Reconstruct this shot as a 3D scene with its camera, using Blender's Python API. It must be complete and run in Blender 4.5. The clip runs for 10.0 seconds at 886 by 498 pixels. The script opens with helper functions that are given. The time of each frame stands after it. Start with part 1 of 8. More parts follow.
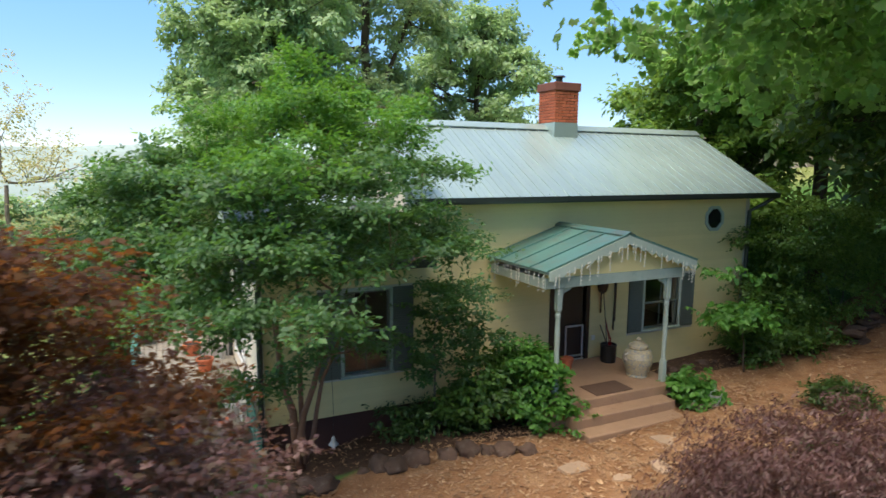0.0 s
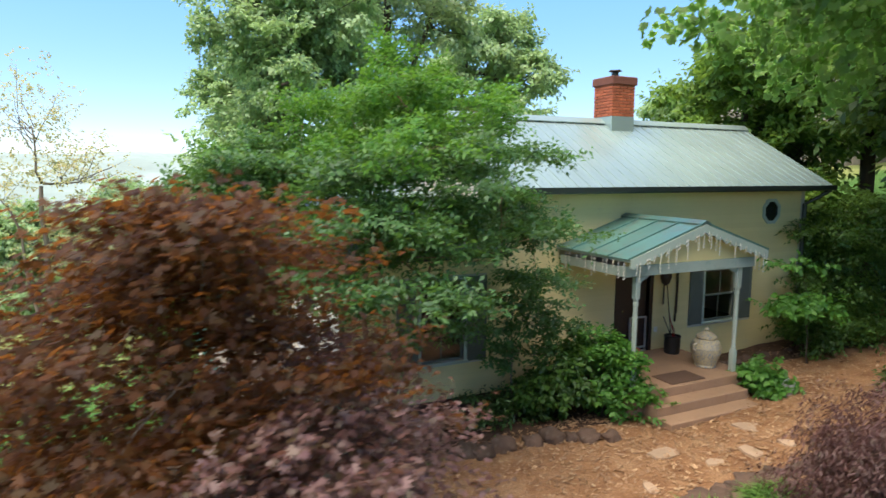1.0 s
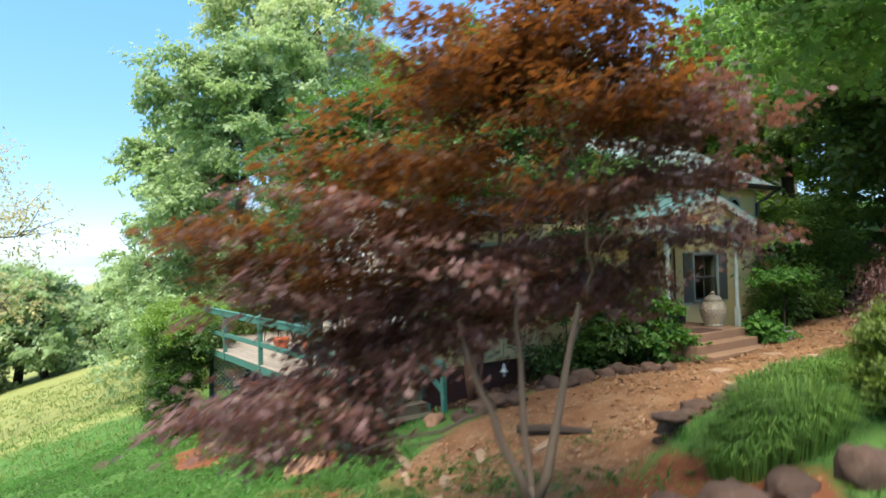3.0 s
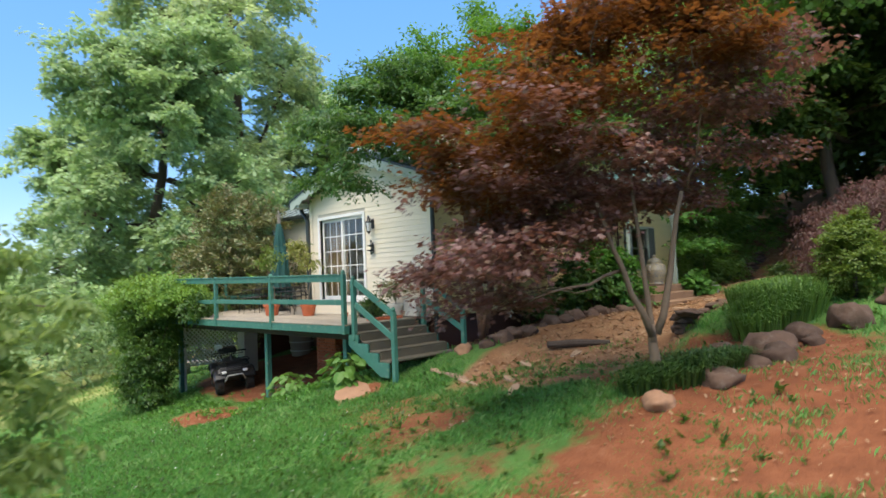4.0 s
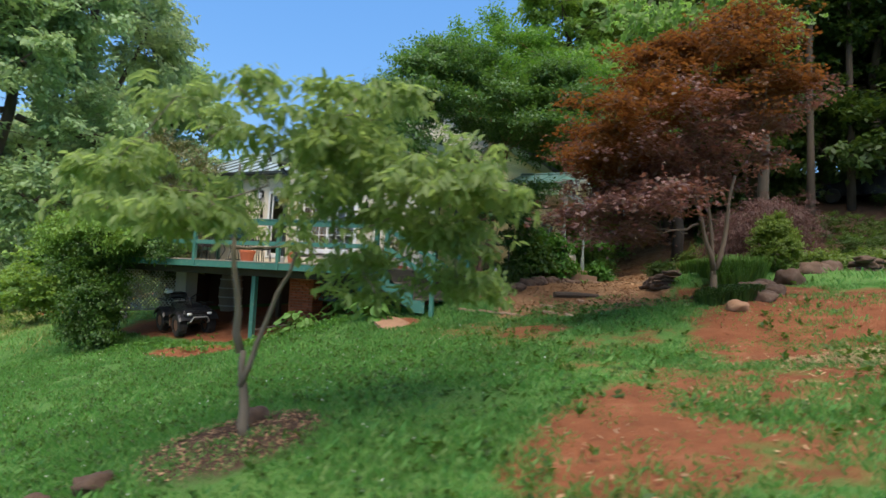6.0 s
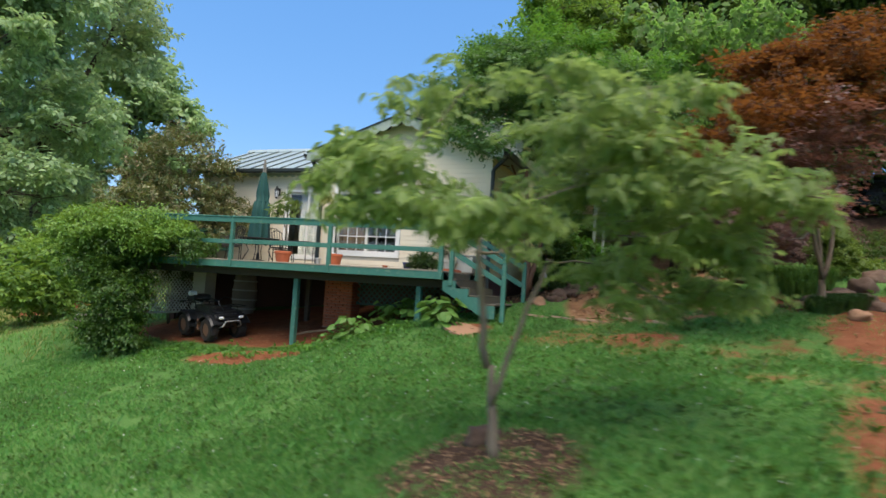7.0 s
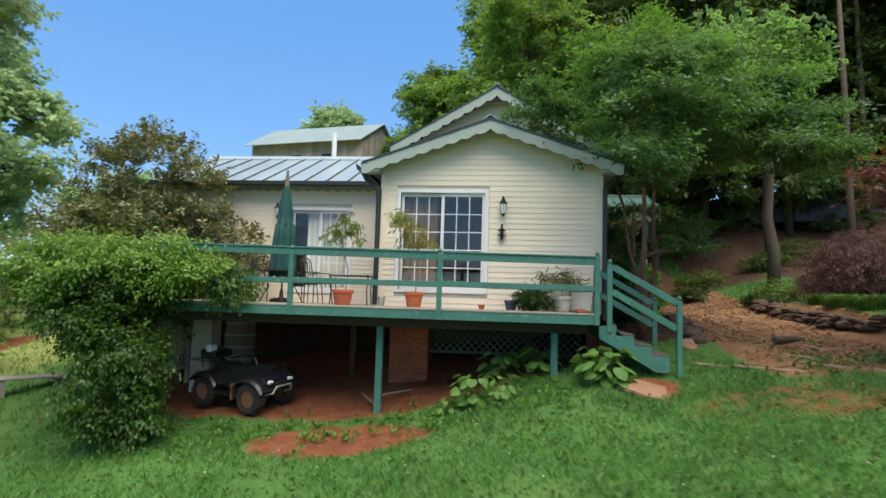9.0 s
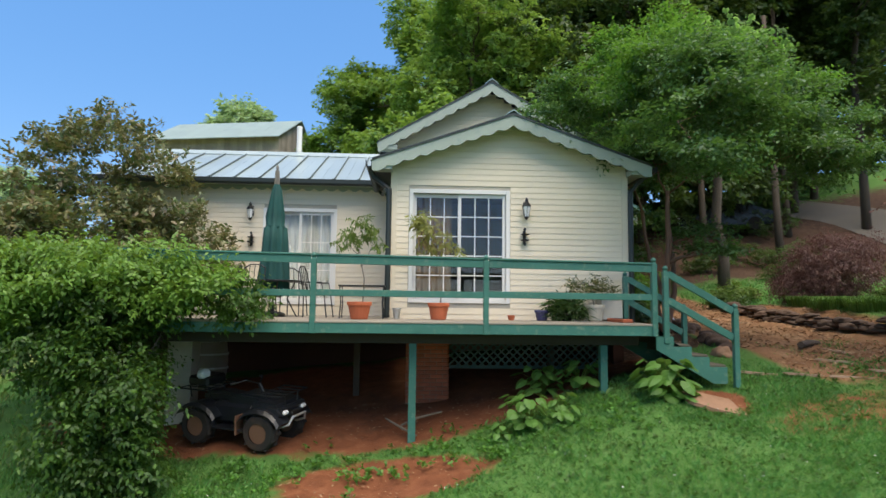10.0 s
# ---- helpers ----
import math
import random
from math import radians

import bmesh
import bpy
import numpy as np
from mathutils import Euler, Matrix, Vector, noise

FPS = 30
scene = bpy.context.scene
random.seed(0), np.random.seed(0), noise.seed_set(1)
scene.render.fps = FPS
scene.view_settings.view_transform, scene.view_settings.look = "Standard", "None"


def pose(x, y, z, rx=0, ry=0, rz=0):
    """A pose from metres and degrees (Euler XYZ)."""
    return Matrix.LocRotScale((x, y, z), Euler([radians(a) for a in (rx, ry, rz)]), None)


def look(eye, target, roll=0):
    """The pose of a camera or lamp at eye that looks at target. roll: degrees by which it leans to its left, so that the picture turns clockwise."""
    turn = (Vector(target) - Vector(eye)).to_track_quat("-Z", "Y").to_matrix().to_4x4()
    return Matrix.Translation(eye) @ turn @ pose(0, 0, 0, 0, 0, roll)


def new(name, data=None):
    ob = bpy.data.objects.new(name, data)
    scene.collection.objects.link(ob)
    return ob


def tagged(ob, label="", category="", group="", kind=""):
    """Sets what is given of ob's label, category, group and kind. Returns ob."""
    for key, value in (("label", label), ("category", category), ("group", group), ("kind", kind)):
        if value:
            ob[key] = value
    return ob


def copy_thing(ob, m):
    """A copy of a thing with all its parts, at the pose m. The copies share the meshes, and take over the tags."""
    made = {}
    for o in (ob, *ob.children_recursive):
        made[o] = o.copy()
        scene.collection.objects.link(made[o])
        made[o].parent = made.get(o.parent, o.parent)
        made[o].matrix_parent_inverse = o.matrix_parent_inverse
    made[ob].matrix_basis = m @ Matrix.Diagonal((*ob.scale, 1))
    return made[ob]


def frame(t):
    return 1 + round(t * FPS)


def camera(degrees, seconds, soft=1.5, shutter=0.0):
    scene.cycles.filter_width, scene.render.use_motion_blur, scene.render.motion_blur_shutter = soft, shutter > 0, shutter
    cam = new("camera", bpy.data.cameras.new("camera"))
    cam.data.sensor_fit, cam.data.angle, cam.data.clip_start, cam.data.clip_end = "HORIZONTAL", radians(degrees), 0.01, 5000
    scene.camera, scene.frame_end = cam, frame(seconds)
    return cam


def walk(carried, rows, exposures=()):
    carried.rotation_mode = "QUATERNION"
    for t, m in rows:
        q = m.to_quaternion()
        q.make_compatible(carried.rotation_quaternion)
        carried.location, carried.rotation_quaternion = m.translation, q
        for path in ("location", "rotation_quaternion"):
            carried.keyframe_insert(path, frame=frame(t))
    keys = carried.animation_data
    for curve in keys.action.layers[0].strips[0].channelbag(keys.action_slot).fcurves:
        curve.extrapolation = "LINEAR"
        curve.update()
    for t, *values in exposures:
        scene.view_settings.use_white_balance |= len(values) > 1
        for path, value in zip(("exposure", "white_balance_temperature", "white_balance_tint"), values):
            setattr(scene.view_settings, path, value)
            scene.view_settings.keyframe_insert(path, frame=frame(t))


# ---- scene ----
cam = camera(72.0, 10.0, soft=1.5, shutter=0.5)
PATH = [
    (0, (-1.64, -10.898, 4.741), (-0.789, -9.109, 4.468), 0.5),
    (0.5, (-2.299, -10.686, 4.599), (-1.45, -8.894, 4.339), 0.4),
    (1, (-2.953, -10.404, 4.433), (-2.108, -8.609, 4.179), 0.3),
    (1.5, (-3.601, -10.149, 4.043), (-2.743, -8.358, 3.811), 0.4),
    (2, (-4.315, -10.017, 3.761), (-3.385, -8.259, 3.553), -0.2),
    (2.5, (-5.102, -9.585, 3.172), (-4.034, -7.899, 3.057), 0.1),
    (3.2, (-6.951, -9.841, 1.547), (-5.764, -8.235, 1.644), -2.2),
    (4.3, (-9.95, -8.854, 0.785), (-8.428, -7.559, 0.852), -1.8),
    (4.5, (-10.411, -8.699, 0.694), (-8.844, -7.458, 0.759), -1.4),
    (5, (-11.581, -8.125, 0.363), (-9.928, -7.002, 0.435), 0.6),
    (5.2, (-12.031, -7.822, 0.134), (-10.342, -6.753, 0.22), 1.6),
    (6.5, (-13.765, -5.469, -0.26), (-11.918, -4.709, -0.157), 3.2),
    (7, (-13.942, -4.08, -0.306), (-12.071, -3.383, -0.187), 3.6),
    (7.5, (-13.758, -2.473, -0.215), (-11.849, -1.891, -0.086), 2.9),
    (8, (-13.441, -1.148, -0.113), (-11.502, -0.682, 0.036), 2.7),
    (8.5, (-13.088, 0.369, -0.03), (-11.128, 0.732, 0.134), 2.4),
    (9, (-12.597, 1.695, 0.131), (-10.618, 1.934, 0.302), 1.8),
    (9.5, (-12.105, 2.895, 0.308), (-10.114, 2.97, 0.483), 1.4),
    (10, (-11.593, 4.177, 0.256), (-9.604, 4.072, 0.44), 0.7),
]
EXPOSURE, SKY_STRENGTH = 1.0, 0.315
SUN_STRENGTH, SUN_ANGLE, SUN_ELEVATION, SUN_TURN = 3.2, 70.0, 68.0, 243.0
walk(cam, [(t, look(eye, target, roll)) for t, eye, target, roll in PATH],
     exposures=[(0.0, EXPOSURE + 0.30), (1.0, EXPOSURE + 0.46), (2.0, EXPOSURE + 0.54), (3.0, EXPOSURE + 0.64), (4.5, EXPOSURE + 0.17), (7.0, EXPOSURE + 0.02), (10.0, EXPOSURE - 0.02)])

# ---- light ----
world = bpy.data.worlds.new("sky")
scene.world = world
world.use_nodes = True
wn, wl = world.node_tree.nodes, world.node_tree.links
wn.clear()
sky = wn.new("ShaderNodeTexSky")
sky.sky_type = "NISHITA"
sky.sun_disc = False
sky.sun_elevation, sky.sun_rotation = radians(SUN_ELEVATION), radians(SUN_TURN)
sky.altitude, sky.air_density, sky.dust_density, sky.ozone_density = 300, 0.72, 0.5, 3.5
wbg, wout = wn.new("ShaderNodeBackground"), wn.new("ShaderNodeOutputWorld")
wbg.inputs["Strength"].default_value = SKY_STRENGTH
hue = wn.new("ShaderNodeHueSaturation")
hue.inputs["Saturation"].default_value, hue.inputs["Hue"].default_value = 2.4, 0.509
gam = wn.new("ShaderNodeGamma")
gam.inputs["Gamma"].default_value = 0.33
wl.new(sky.outputs["Color"], gam.inputs["Color"])
wl.new(gam.outputs["Color"], hue.inputs["Color"])
wl.new(hue.outputs["Color"], wbg.inputs["Color"])
wl.new(wbg.outputs["Background"], wout.inputs["Surface"])

sun = new("sun", bpy.data.lights.new("sun", "SUN"))
sun.data.energy, sun.data.angle, sun.data.color = SUN_STRENGTH, radians(SUN_ANGLE), (1.0, 0.88, 0.70)
# the sky's sun stands at SUN_TURN clockwise from +y
sun_way = Vector((math.sin(radians(SUN_TURN)) * math.cos(radians(SUN_ELEVATION)),
                  math.cos(radians(SUN_TURN)) * math.cos(radians(SUN_ELEVATION)), math.sin(radians(SUN_ELEVATION))))
sun.rotation_euler = sun_way.to_track_quat("Z", "Y").to_euler()
sun.location = sun_way * 60


# ---- materials ----
def node(nt, kind, **values):
    n = nt.nodes.new(kind)
    for key, value in values.items():
        n.inputs[key.replace("_", " ")].default_value = value
    return n


def mixed(nt, fac, a, b, blend="MIX"):
    """A colour mix; a, b and fac are sockets or values."""
    m = nt.nodes.new("ShaderNodeMix")
    m.data_type, m.blend_type = "RGBA", blend
    for sock, value in ((m.inputs[0], fac), (m.inputs[6], a), (m.inputs[7], b)):
        if isinstance(value, (int, float)):
            sock.default_value = value
        elif isinstance(value, tuple):
            sock.default_value = (*value, 1.0)[:4]
        else:
            nt.links.new(value, sock)
    return m.outputs[2]


def ramp(nt, fac, stops):
    r = nt.nodes.new("ShaderNodeValToRGB")
    while len(r.color_ramp.elements) < len(stops):
        r.color_ramp.elements.new(0.5)
    for e, (at, col) in zip(r.color_ramp.elements, stops):
        e.position, e.color = at, (*col, 1.0) if isinstance(col, tuple) else (col, col, col, 1.0)
    nt.links.new(fac, r.inputs["Fac"])
    return r.outputs["Color"]


def surface(name, base, rough=0.6, metal=0.0, vary=0.25, big=0.8, fine=30.0, bump=0.15, stain=None, stain_at=(0.55, 0.75),
            pieces=0.0, stretch=(1, 1, 1), gloss=0.5):
    """A procedural surface: base colour varied at two scales, fine relief, stains, and piece-by-piece shade."""
    m = bpy.data.materials.new(name)
    m.use_nodes = True
    nt = m.node_tree
    bsdf = nt.nodes["Principled BSDF"]
    tc = nt.nodes.new("ShaderNodeTexCoord")
    mp = nt.nodes.new("ShaderNodeMapping")
    mp.inputs["Scale"].default_value = stretch
    geo = nt.nodes.new("ShaderNodeNewGeometry")
    nt.links.new(geo.outputs["Position"], mp.inputs["Vector"])
    coarse = node(nt, "ShaderNodeTexNoise", Scale=big, Detail=6.0, Roughness=0.6)
    grain = node(nt, "ShaderNodeTexNoise", Scale=fine, Detail=5.0, Roughness=0.65)
    for n in (coarse, grain):
        nt.links.new(mp.outputs["Vector"], n.inputs["Vector"])
    dark, light = tuple(c * (1 - vary) for c in base), tuple(min(1, c * (1 + vary * 0.7)) for c in base)
    col = ramp(nt, coarse.outputs["Fac"], [(0.3, dark), (0.7, light)])
    col = mixed(nt, ramp(nt, grain.outputs["Fac"], [(0.3, 0.0), (0.75, 1.0)]), col, tuple(c * (1 - 0.5 * vary) for c in base))
    if stain:
        spots = node(nt, "ShaderNodeTexNoise", Scale=big * 3.1, Detail=8.0, Roughness=0.7)
        nt.links.new(mp.outputs["Vector"], spots.inputs["Vector"])
        col = mixed(nt, ramp(nt, spots.outputs["Fac"], [(stain_at[0], 0.0), (stain_at[1], 1.0)]), col, stain)
    if pieces:
        info = nt.nodes.new("ShaderNodeObjectInfo")
        shade = ramp(nt, info.outputs["Random"], [(0.0, 1.0 - pieces), (1.0, 1.0)])
        col = mixed(nt, 1.0, col, shade, "MULTIPLY")
    nt.links.new(col, bsdf.inputs["Base Color"])
    bsdf.inputs["Metallic"].default_value = metal
    bsdf.inputs["Specular IOR Level"].default_value = gloss
    rr = nt.nodes.new("ShaderNodeMapRange")
    rr.inputs["To Min"].default_value, rr.inputs["To Max"].default_value = max(0.03, rough - 0.12), min(1, rough + 0.12)
    nt.links.new(coarse.outputs["Fac"], rr.inputs["Value"])
    nt.links.new(rr.outputs["Result"], bsdf.inputs["Roughness"])
    if bump:
        b = node(nt, "ShaderNodeBump", Strength=bump, Distance=0.02)
        nt.links.new(grain.outputs["Fac"], b.inputs["Height"])
        nt.links.new(b.outputs["Normal"], bsdf.inputs["Normal"])
    return m


def leafy(name, shades, through_col, clear=0.35, rough=0.5, patch=0.35, patch_scale=0.9, gloss=0.4):
    """Leaves: each leaf takes a shade of its own, with patches over the crown, and lets light through."""
    m = bpy.data.materials.new(name)
    m.use_nodes = True
    nt = m.node_tree
    bsdf, out = nt.nodes["Principled BSDF"], nt.nodes["Material Output"]
    geo = nt.nodes.new("ShaderNodeNewGeometry")
    one = ramp(nt, geo.outputs["Random Per Island"], [(i / max(1, len(shades) - 1), s) for i, s in enumerate(shades)])
    blot = node(nt, "ShaderNodeTexNoise", Scale=patch_scale, Detail=3.0, Roughness=0.6)
    nt.links.new(geo.outputs["Position"], blot.inputs["Vector"])
    tone = ramp(nt, blot.outputs["Fac"], [(0.3, 1.0 - patch), (0.7, 1.0)])
    col = mixed(nt, 1.0, one, tone, "MULTIPLY")
    nt.links.new(col, bsdf.inputs["Base Color"])
    bsdf.inputs["Roughness"].default_value = rough
    bsdf.inputs["Specular IOR Level"].default_value = gloss
    tr = nt.nodes.new("ShaderNodeBsdfTranslucent")
    nt.links.new(mixed(nt, 1.0, mixed(nt, 0.5, col, through_col), (1.0, 1.0, 1.0), "MULTIPLY"), tr.inputs["Color"])
    mx = nt.nodes.new("ShaderNodeMixShader")
    mx.inputs["Fac"].default_value = clear
    nt.links.new(bsdf.outputs["BSDF"], mx.inputs[1])
    nt.links.new(tr.outputs["BSDF"], mx.inputs[2])
    nt.links.new(mx.outputs["Shader"], out.inputs["Surface"])
    return m


SIDING = surface("cream lap siding", (0.80, 0.71, 0.55), 0.55, vary=0.08, big=0.7, fine=60, bump=0.06, stain=(0.50, 0.46, 0.37), stain_at=(0.62, 0.9), pieces=0.07)
# same cream siding as the gable; the front's warm light is in its colour
WARMLITSIDING = surface("warm-lit cream siding", (0.68, 0.56, 0.27), 0.55, vary=0.10, big=0.7, fine=60, bump=0.06, stain=(0.52, 0.44, 0.28), stain_at=(0.6, 0.9), pieces=0.06)
WALLCORE = surface("wall core", (0.5, 0.46, 0.38), 0.8)
WHITE = surface("white painted frame", (0.78, 0.77, 0.74), 0.4, vary=0.06, bump=0.03)
TRIM = surface("pale green trim paint", (0.33, 0.39, 0.335), 0.5, vary=0.15, big=2.0, bump=0.08, stain=(0.22, 0.30, 0.27))
DECKGREEN = surface("green deck paint", (0.045, 0.17, 0.13), 0.55, vary=0.28, big=2.5, fine=45, bump=0.2, stain=(0.17, 0.25, 0.18), stain_at=(0.54, 0.74))
STAIRWOOD = surface("dark worn stair boards", (0.12, 0.105, 0.075), 0.85, vary=0.3, big=2.0, fine=40, bump=0.3, pieces=0.2)
# near-black base carries the shade under the deck
DARKTIMBER = surface("timber darkened for shade", (0.05, 0.042, 0.032), 0.9, vary=0.3, big=2.0, fine=40, bump=0.3)
DECKWOOD = surface("weathered deck boards", (0.33, 0.29, 0.23), 0.8, vary=0.25, big=1.5, fine=40, bump=0.3, pieces=0.2, stretch=(6, 1, 6), stain=(0.18, 0.17, 0.12))
ROOFMETAL = surface("pale green roof metal", (0.32, 0.41, 0.395), 0.34, metal=0.35, vary=0.12, big=0.5, fine=25, bump=0.02, stain=(0.36, 0.42, 0.38), stain_at=(0.6, 0.85), pieces=0.06)
WINGMETAL = surface("grey blue roof metal", (0.42, 0.50, 0.50), 0.35, metal=0.35, vary=0.12, big=0.6, bump=0.02, pieces=0.1, stain=(0.25, 0.32, 0.32), stain_at=(0.6, 0.85))
LOWMETAL = surface("dark slate green roof metal", (0.10, 0.125, 0.12), 0.45, metal=0.3, vary=0.2, big=0.8, bump=0.03, pieces=0.12, stain=(0.06, 0.075, 0.07), stain_at=(0.5, 0.8))
# dark colour for the shadow lines along the roof ribs
SEAMSHADOW = surface("dark seam shadow strip", (0.10, 0.13, 0.13), 0.6, metal=0.2, vary=0.2, bump=0.05)
PORCHMETAL = surface("green porch roof metal", (0.13, 0.27, 0.235), 0.38, metal=0.3, vary=0.2, big=1.0, bump=0.02, pieces=0.3, stain=(0.17, 0.19, 0.16), stain_at=(0.5, 0.7))
DARKMETAL = surface("dark green gutter", (0.025, 0.032, 0.03), 0.4, vary=0.2, bump=0.03)
BLACK = surface("black metal", (0.012, 0.012, 0.012), 0.45, vary=0.2, bump=0.05)
BRICK = surface("red brick", (0.47, 0.125, 0.055), 0.85, vary=0.3, big=6, fine=80, bump=0.3, pieces=0.35, stain=(0.40, 0.17, 0.10), stain_at=(0.66, 0.9))
SOOTBRICK = surface("sooty brick", (0.17, 0.06, 0.04), 0.9, vary=0.3, big=6, fine=80, bump=0.3)
LATTICEGREEN = surface("faded green lattice", (0.05, 0.085, 0.072), 0.8, vary=0.3, big=3, bump=0.1)
MORTAR = surface("mortar", (0.28, 0.17, 0.12), 0.9, vary=0.2, bump=0.2)
CONCRETE = surface("painted concrete", (0.29, 0.18, 0.11), 0.75, vary=0.22, big=2.0, fine=40, bump=0.12, stain=(0.20, 0.11, 0.07))
FOUNDATION = surface("dark red foundation", (0.075, 0.03, 0.022), 0.9, vary=0.3, bump=0.2)
TERRACOTTA = surface("terracotta", (0.50, 0.13, 0.055), 0.7, vary=0.18, big=6, bump=0.08, stain=(0.5, 0.28, 0.2), stain_at=(0.65, 0.9))
STONEWARE = surface("cream glazed stoneware", (0.50, 0.44, 0.33), 0.4, vary=0.3, big=9, bump=0.12, stain=(0.20, 0.24, 0.30), stain_at=(0.56, 0.66))
URNGLAZE = surface("cream, yellow and blue glaze", (0.46, 0.38, 0.22), 0.35, vary=0.3, big=14, bump=0.12, stain=(0.10, 0.15, 0.22), stain_at=(0.50, 0.58))
WHITEPOT = surface("white pot", (0.62, 0.58, 0.50), 0.5, vary=0.12, big=6, bump=0.05)
BLUEPOT = surface("blue glazed pot", (0.06, 0.06, 0.14), 0.25, vary=0.3, big=9, bump=0.03)
SOIL = surface("potting soil", (0.04, 0.026, 0.017), 0.95, vary=0.4, fine=60, bump=0.6)
CANVAS = surface("dark green canvas", (0.008, 0.065, 0.058), 0.85, vary=0.25, big=4, fine=90, bump=0.1)
POLE = surface("grey wood pole", (0.22, 0.20, 0.17), 0.7, vary=0.3)
SHUTTER = surface("grey green shutter", (0.10, 0.12, 0.105), 0.6, vary=0.2, bump=0.05)
DARKDOOR = surface("dark brown door", (0.035, 0.02, 0.015), 0.45, vary=0.3, bump=0.05)
# dark base that holds the shade of the unlit rooms
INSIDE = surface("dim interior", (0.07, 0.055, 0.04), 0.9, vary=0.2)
CURTAIN = surface("sheer white curtain", (0.62, 0.62, 0.60), 0.9, vary=0.08, bump=0.05)
DRAPE = surface("brown drape", (0.16, 0.105, 0.06), 0.9, vary=0.2, bump=0.05)
BARNWOOD = surface("weathered barn wood", (0.52, 0.45, 0.37), 0.85, vary=0.35, big=1.2, fine=20, bump=0.2, pieces=0.3)
BARNROOF = surface("old grey green barn roof", (0.30, 0.38, 0.35), 0.5, metal=0.2, vary=0.15, bump=0.03, pieces=0.08)
BARK = surface("grey brown bark", (0.08, 0.058, 0.042), 0.9, vary=0.35, big=3, fine=25, bump=0.7, stretch=(3, 3, 0.8))
MAPLEBARK = surface("grey brown maple bark", (0.15, 0.11, 0.075), 0.85, vary=0.3, big=5, fine=30, bump=0.35, stretch=(2, 2, 0.7))
PALEBARK = surface("smooth red-brown bark", (0.19, 0.092, 0.056), 0.7, vary=0.25, big=4, fine=20, bump=0.2, stretch=(2, 2, 0.6), stain=(0.22, 0.14, 0.10))
GREYBARK = surface("grey young bark", (0.17, 0.135, 0.10), 0.8, vary=0.25, big=5, fine=30, bump=0.35, stretch=(2, 2, 0.7))
ROCK = surface("brown grey rock", (0.115, 0.068, 0.045), 0.9, vary=0.35, big=2.5, fine=22, bump=0.6, stain=(0.17, 0.135, 0.105), pieces=0.4)
TANROCK = surface("tan rock", (0.30, 0.17, 0.10), 0.9, vary=0.3, big=3, fine=22, bump=0.5)
FLAGSTONE = surface("pale flagstone", (0.42, 0.29, 0.19), 0.85, vary=0.25, big=3, bump=0.3, pieces=0.25)
RUBBER = surface("dusty tyre rubber", (0.018, 0.016, 0.015), 0.85, vary=0.3, fine=60, bump=0.3, stain=(0.07, 0.04, 0.028))
ATVBODY = surface("dark plastic bodywork", (0.012, 0.014, 0.018), 0.35, vary=0.2, bump=0.02, stain=(0.05, 0.035, 0.025), stain_at=(0.6, 0.9))
ATVRIM = surface("rusty tan wheel rim", (0.17, 0.085, 0.05), 0.6, vary=0.3)
CHROME = surface("bare metal", (0.55, 0.55, 0.55), 0.25, metal=1.0, vary=0.1)
LAMPWHITE = surface("clear lamp cover", (0.75, 0.76, 0.78), 0.15, vary=0.05, bump=0.0)
GALVANISED = surface("galvanised metal", (0.50, 0.50, 0.48), 0.45, metal=0.5, vary=0.2)
PLANKWOOD = surface("silvered plank", (0.30, 0.26, 0.22), 0.85, vary=0.3, big=2, bump=0.3)
ASPHALT = surface("grey drive", (0.11, 0.095, 0.075), 0.9, vary=0.2, fine=60, bump=0.2)
MATFIBRE = surface("brown door mat", (0.10, 0.055, 0.035), 0.95, vary=0.3, fine=90, bump=0.4)
STRING = surface("white icicle strings", (0.60, 0.58, 0.52), 0.6, vary=0.1)
CARPAINT = surface("dark car paint", (0.01, 0.012, 0.02), 0.2, vary=0.1, bump=0.0)
CARRED = surface("red car paint", (0.30, 0.01, 0.01), 0.25, vary=0.1, bump=0.0)

GLASS = bpy.data.materials.new("window glass")
GLASS.use_nodes = True
gb = GLASS.node_tree.nodes["Principled BSDF"]
gb.inputs["Base Color"].default_value = (0.92, 0.96, 0.95, 1)
gb.inputs["Roughness"].default_value, gb.inputs["IOR"].default_value = 0.02, 1.5
gb.inputs["Transmission Weight"].default_value = 1.0
CARGLASS = surface("dark car glass", (0.01, 0.012, 0.014), 0.08, vary=0.1, bump=0.0)

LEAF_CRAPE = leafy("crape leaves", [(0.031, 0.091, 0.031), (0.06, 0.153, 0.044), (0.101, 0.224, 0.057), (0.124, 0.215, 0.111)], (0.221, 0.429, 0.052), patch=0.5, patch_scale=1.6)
# young growth, brightened further to hold the light on the crown's top
LEAF_CRAPETOP = leafy("young and top-lit crape leaves", [(0.052, 0.155, 0.026), (0.088, 0.235, 0.036), (0.135, 0.31, 0.05)], (0.27, 0.53, 0.045), clear=0.42, patch=0.4, patch_scale=1.6)
LEAF_RED = leafy("purple maple leaves", [(0.076, 0.045, 0.045), (0.162, 0.081, 0.078), (0.218, 0.114, 0.105), (0.099, 0.078, 0.04), (0.291, 0.162, 0.151), (0.121, 0.074, 0.056)], (0.483, 0.178, 0.098), clear=0.34, rough=0.45, gloss=0.5, patch=0.5, patch_scale=1.6)
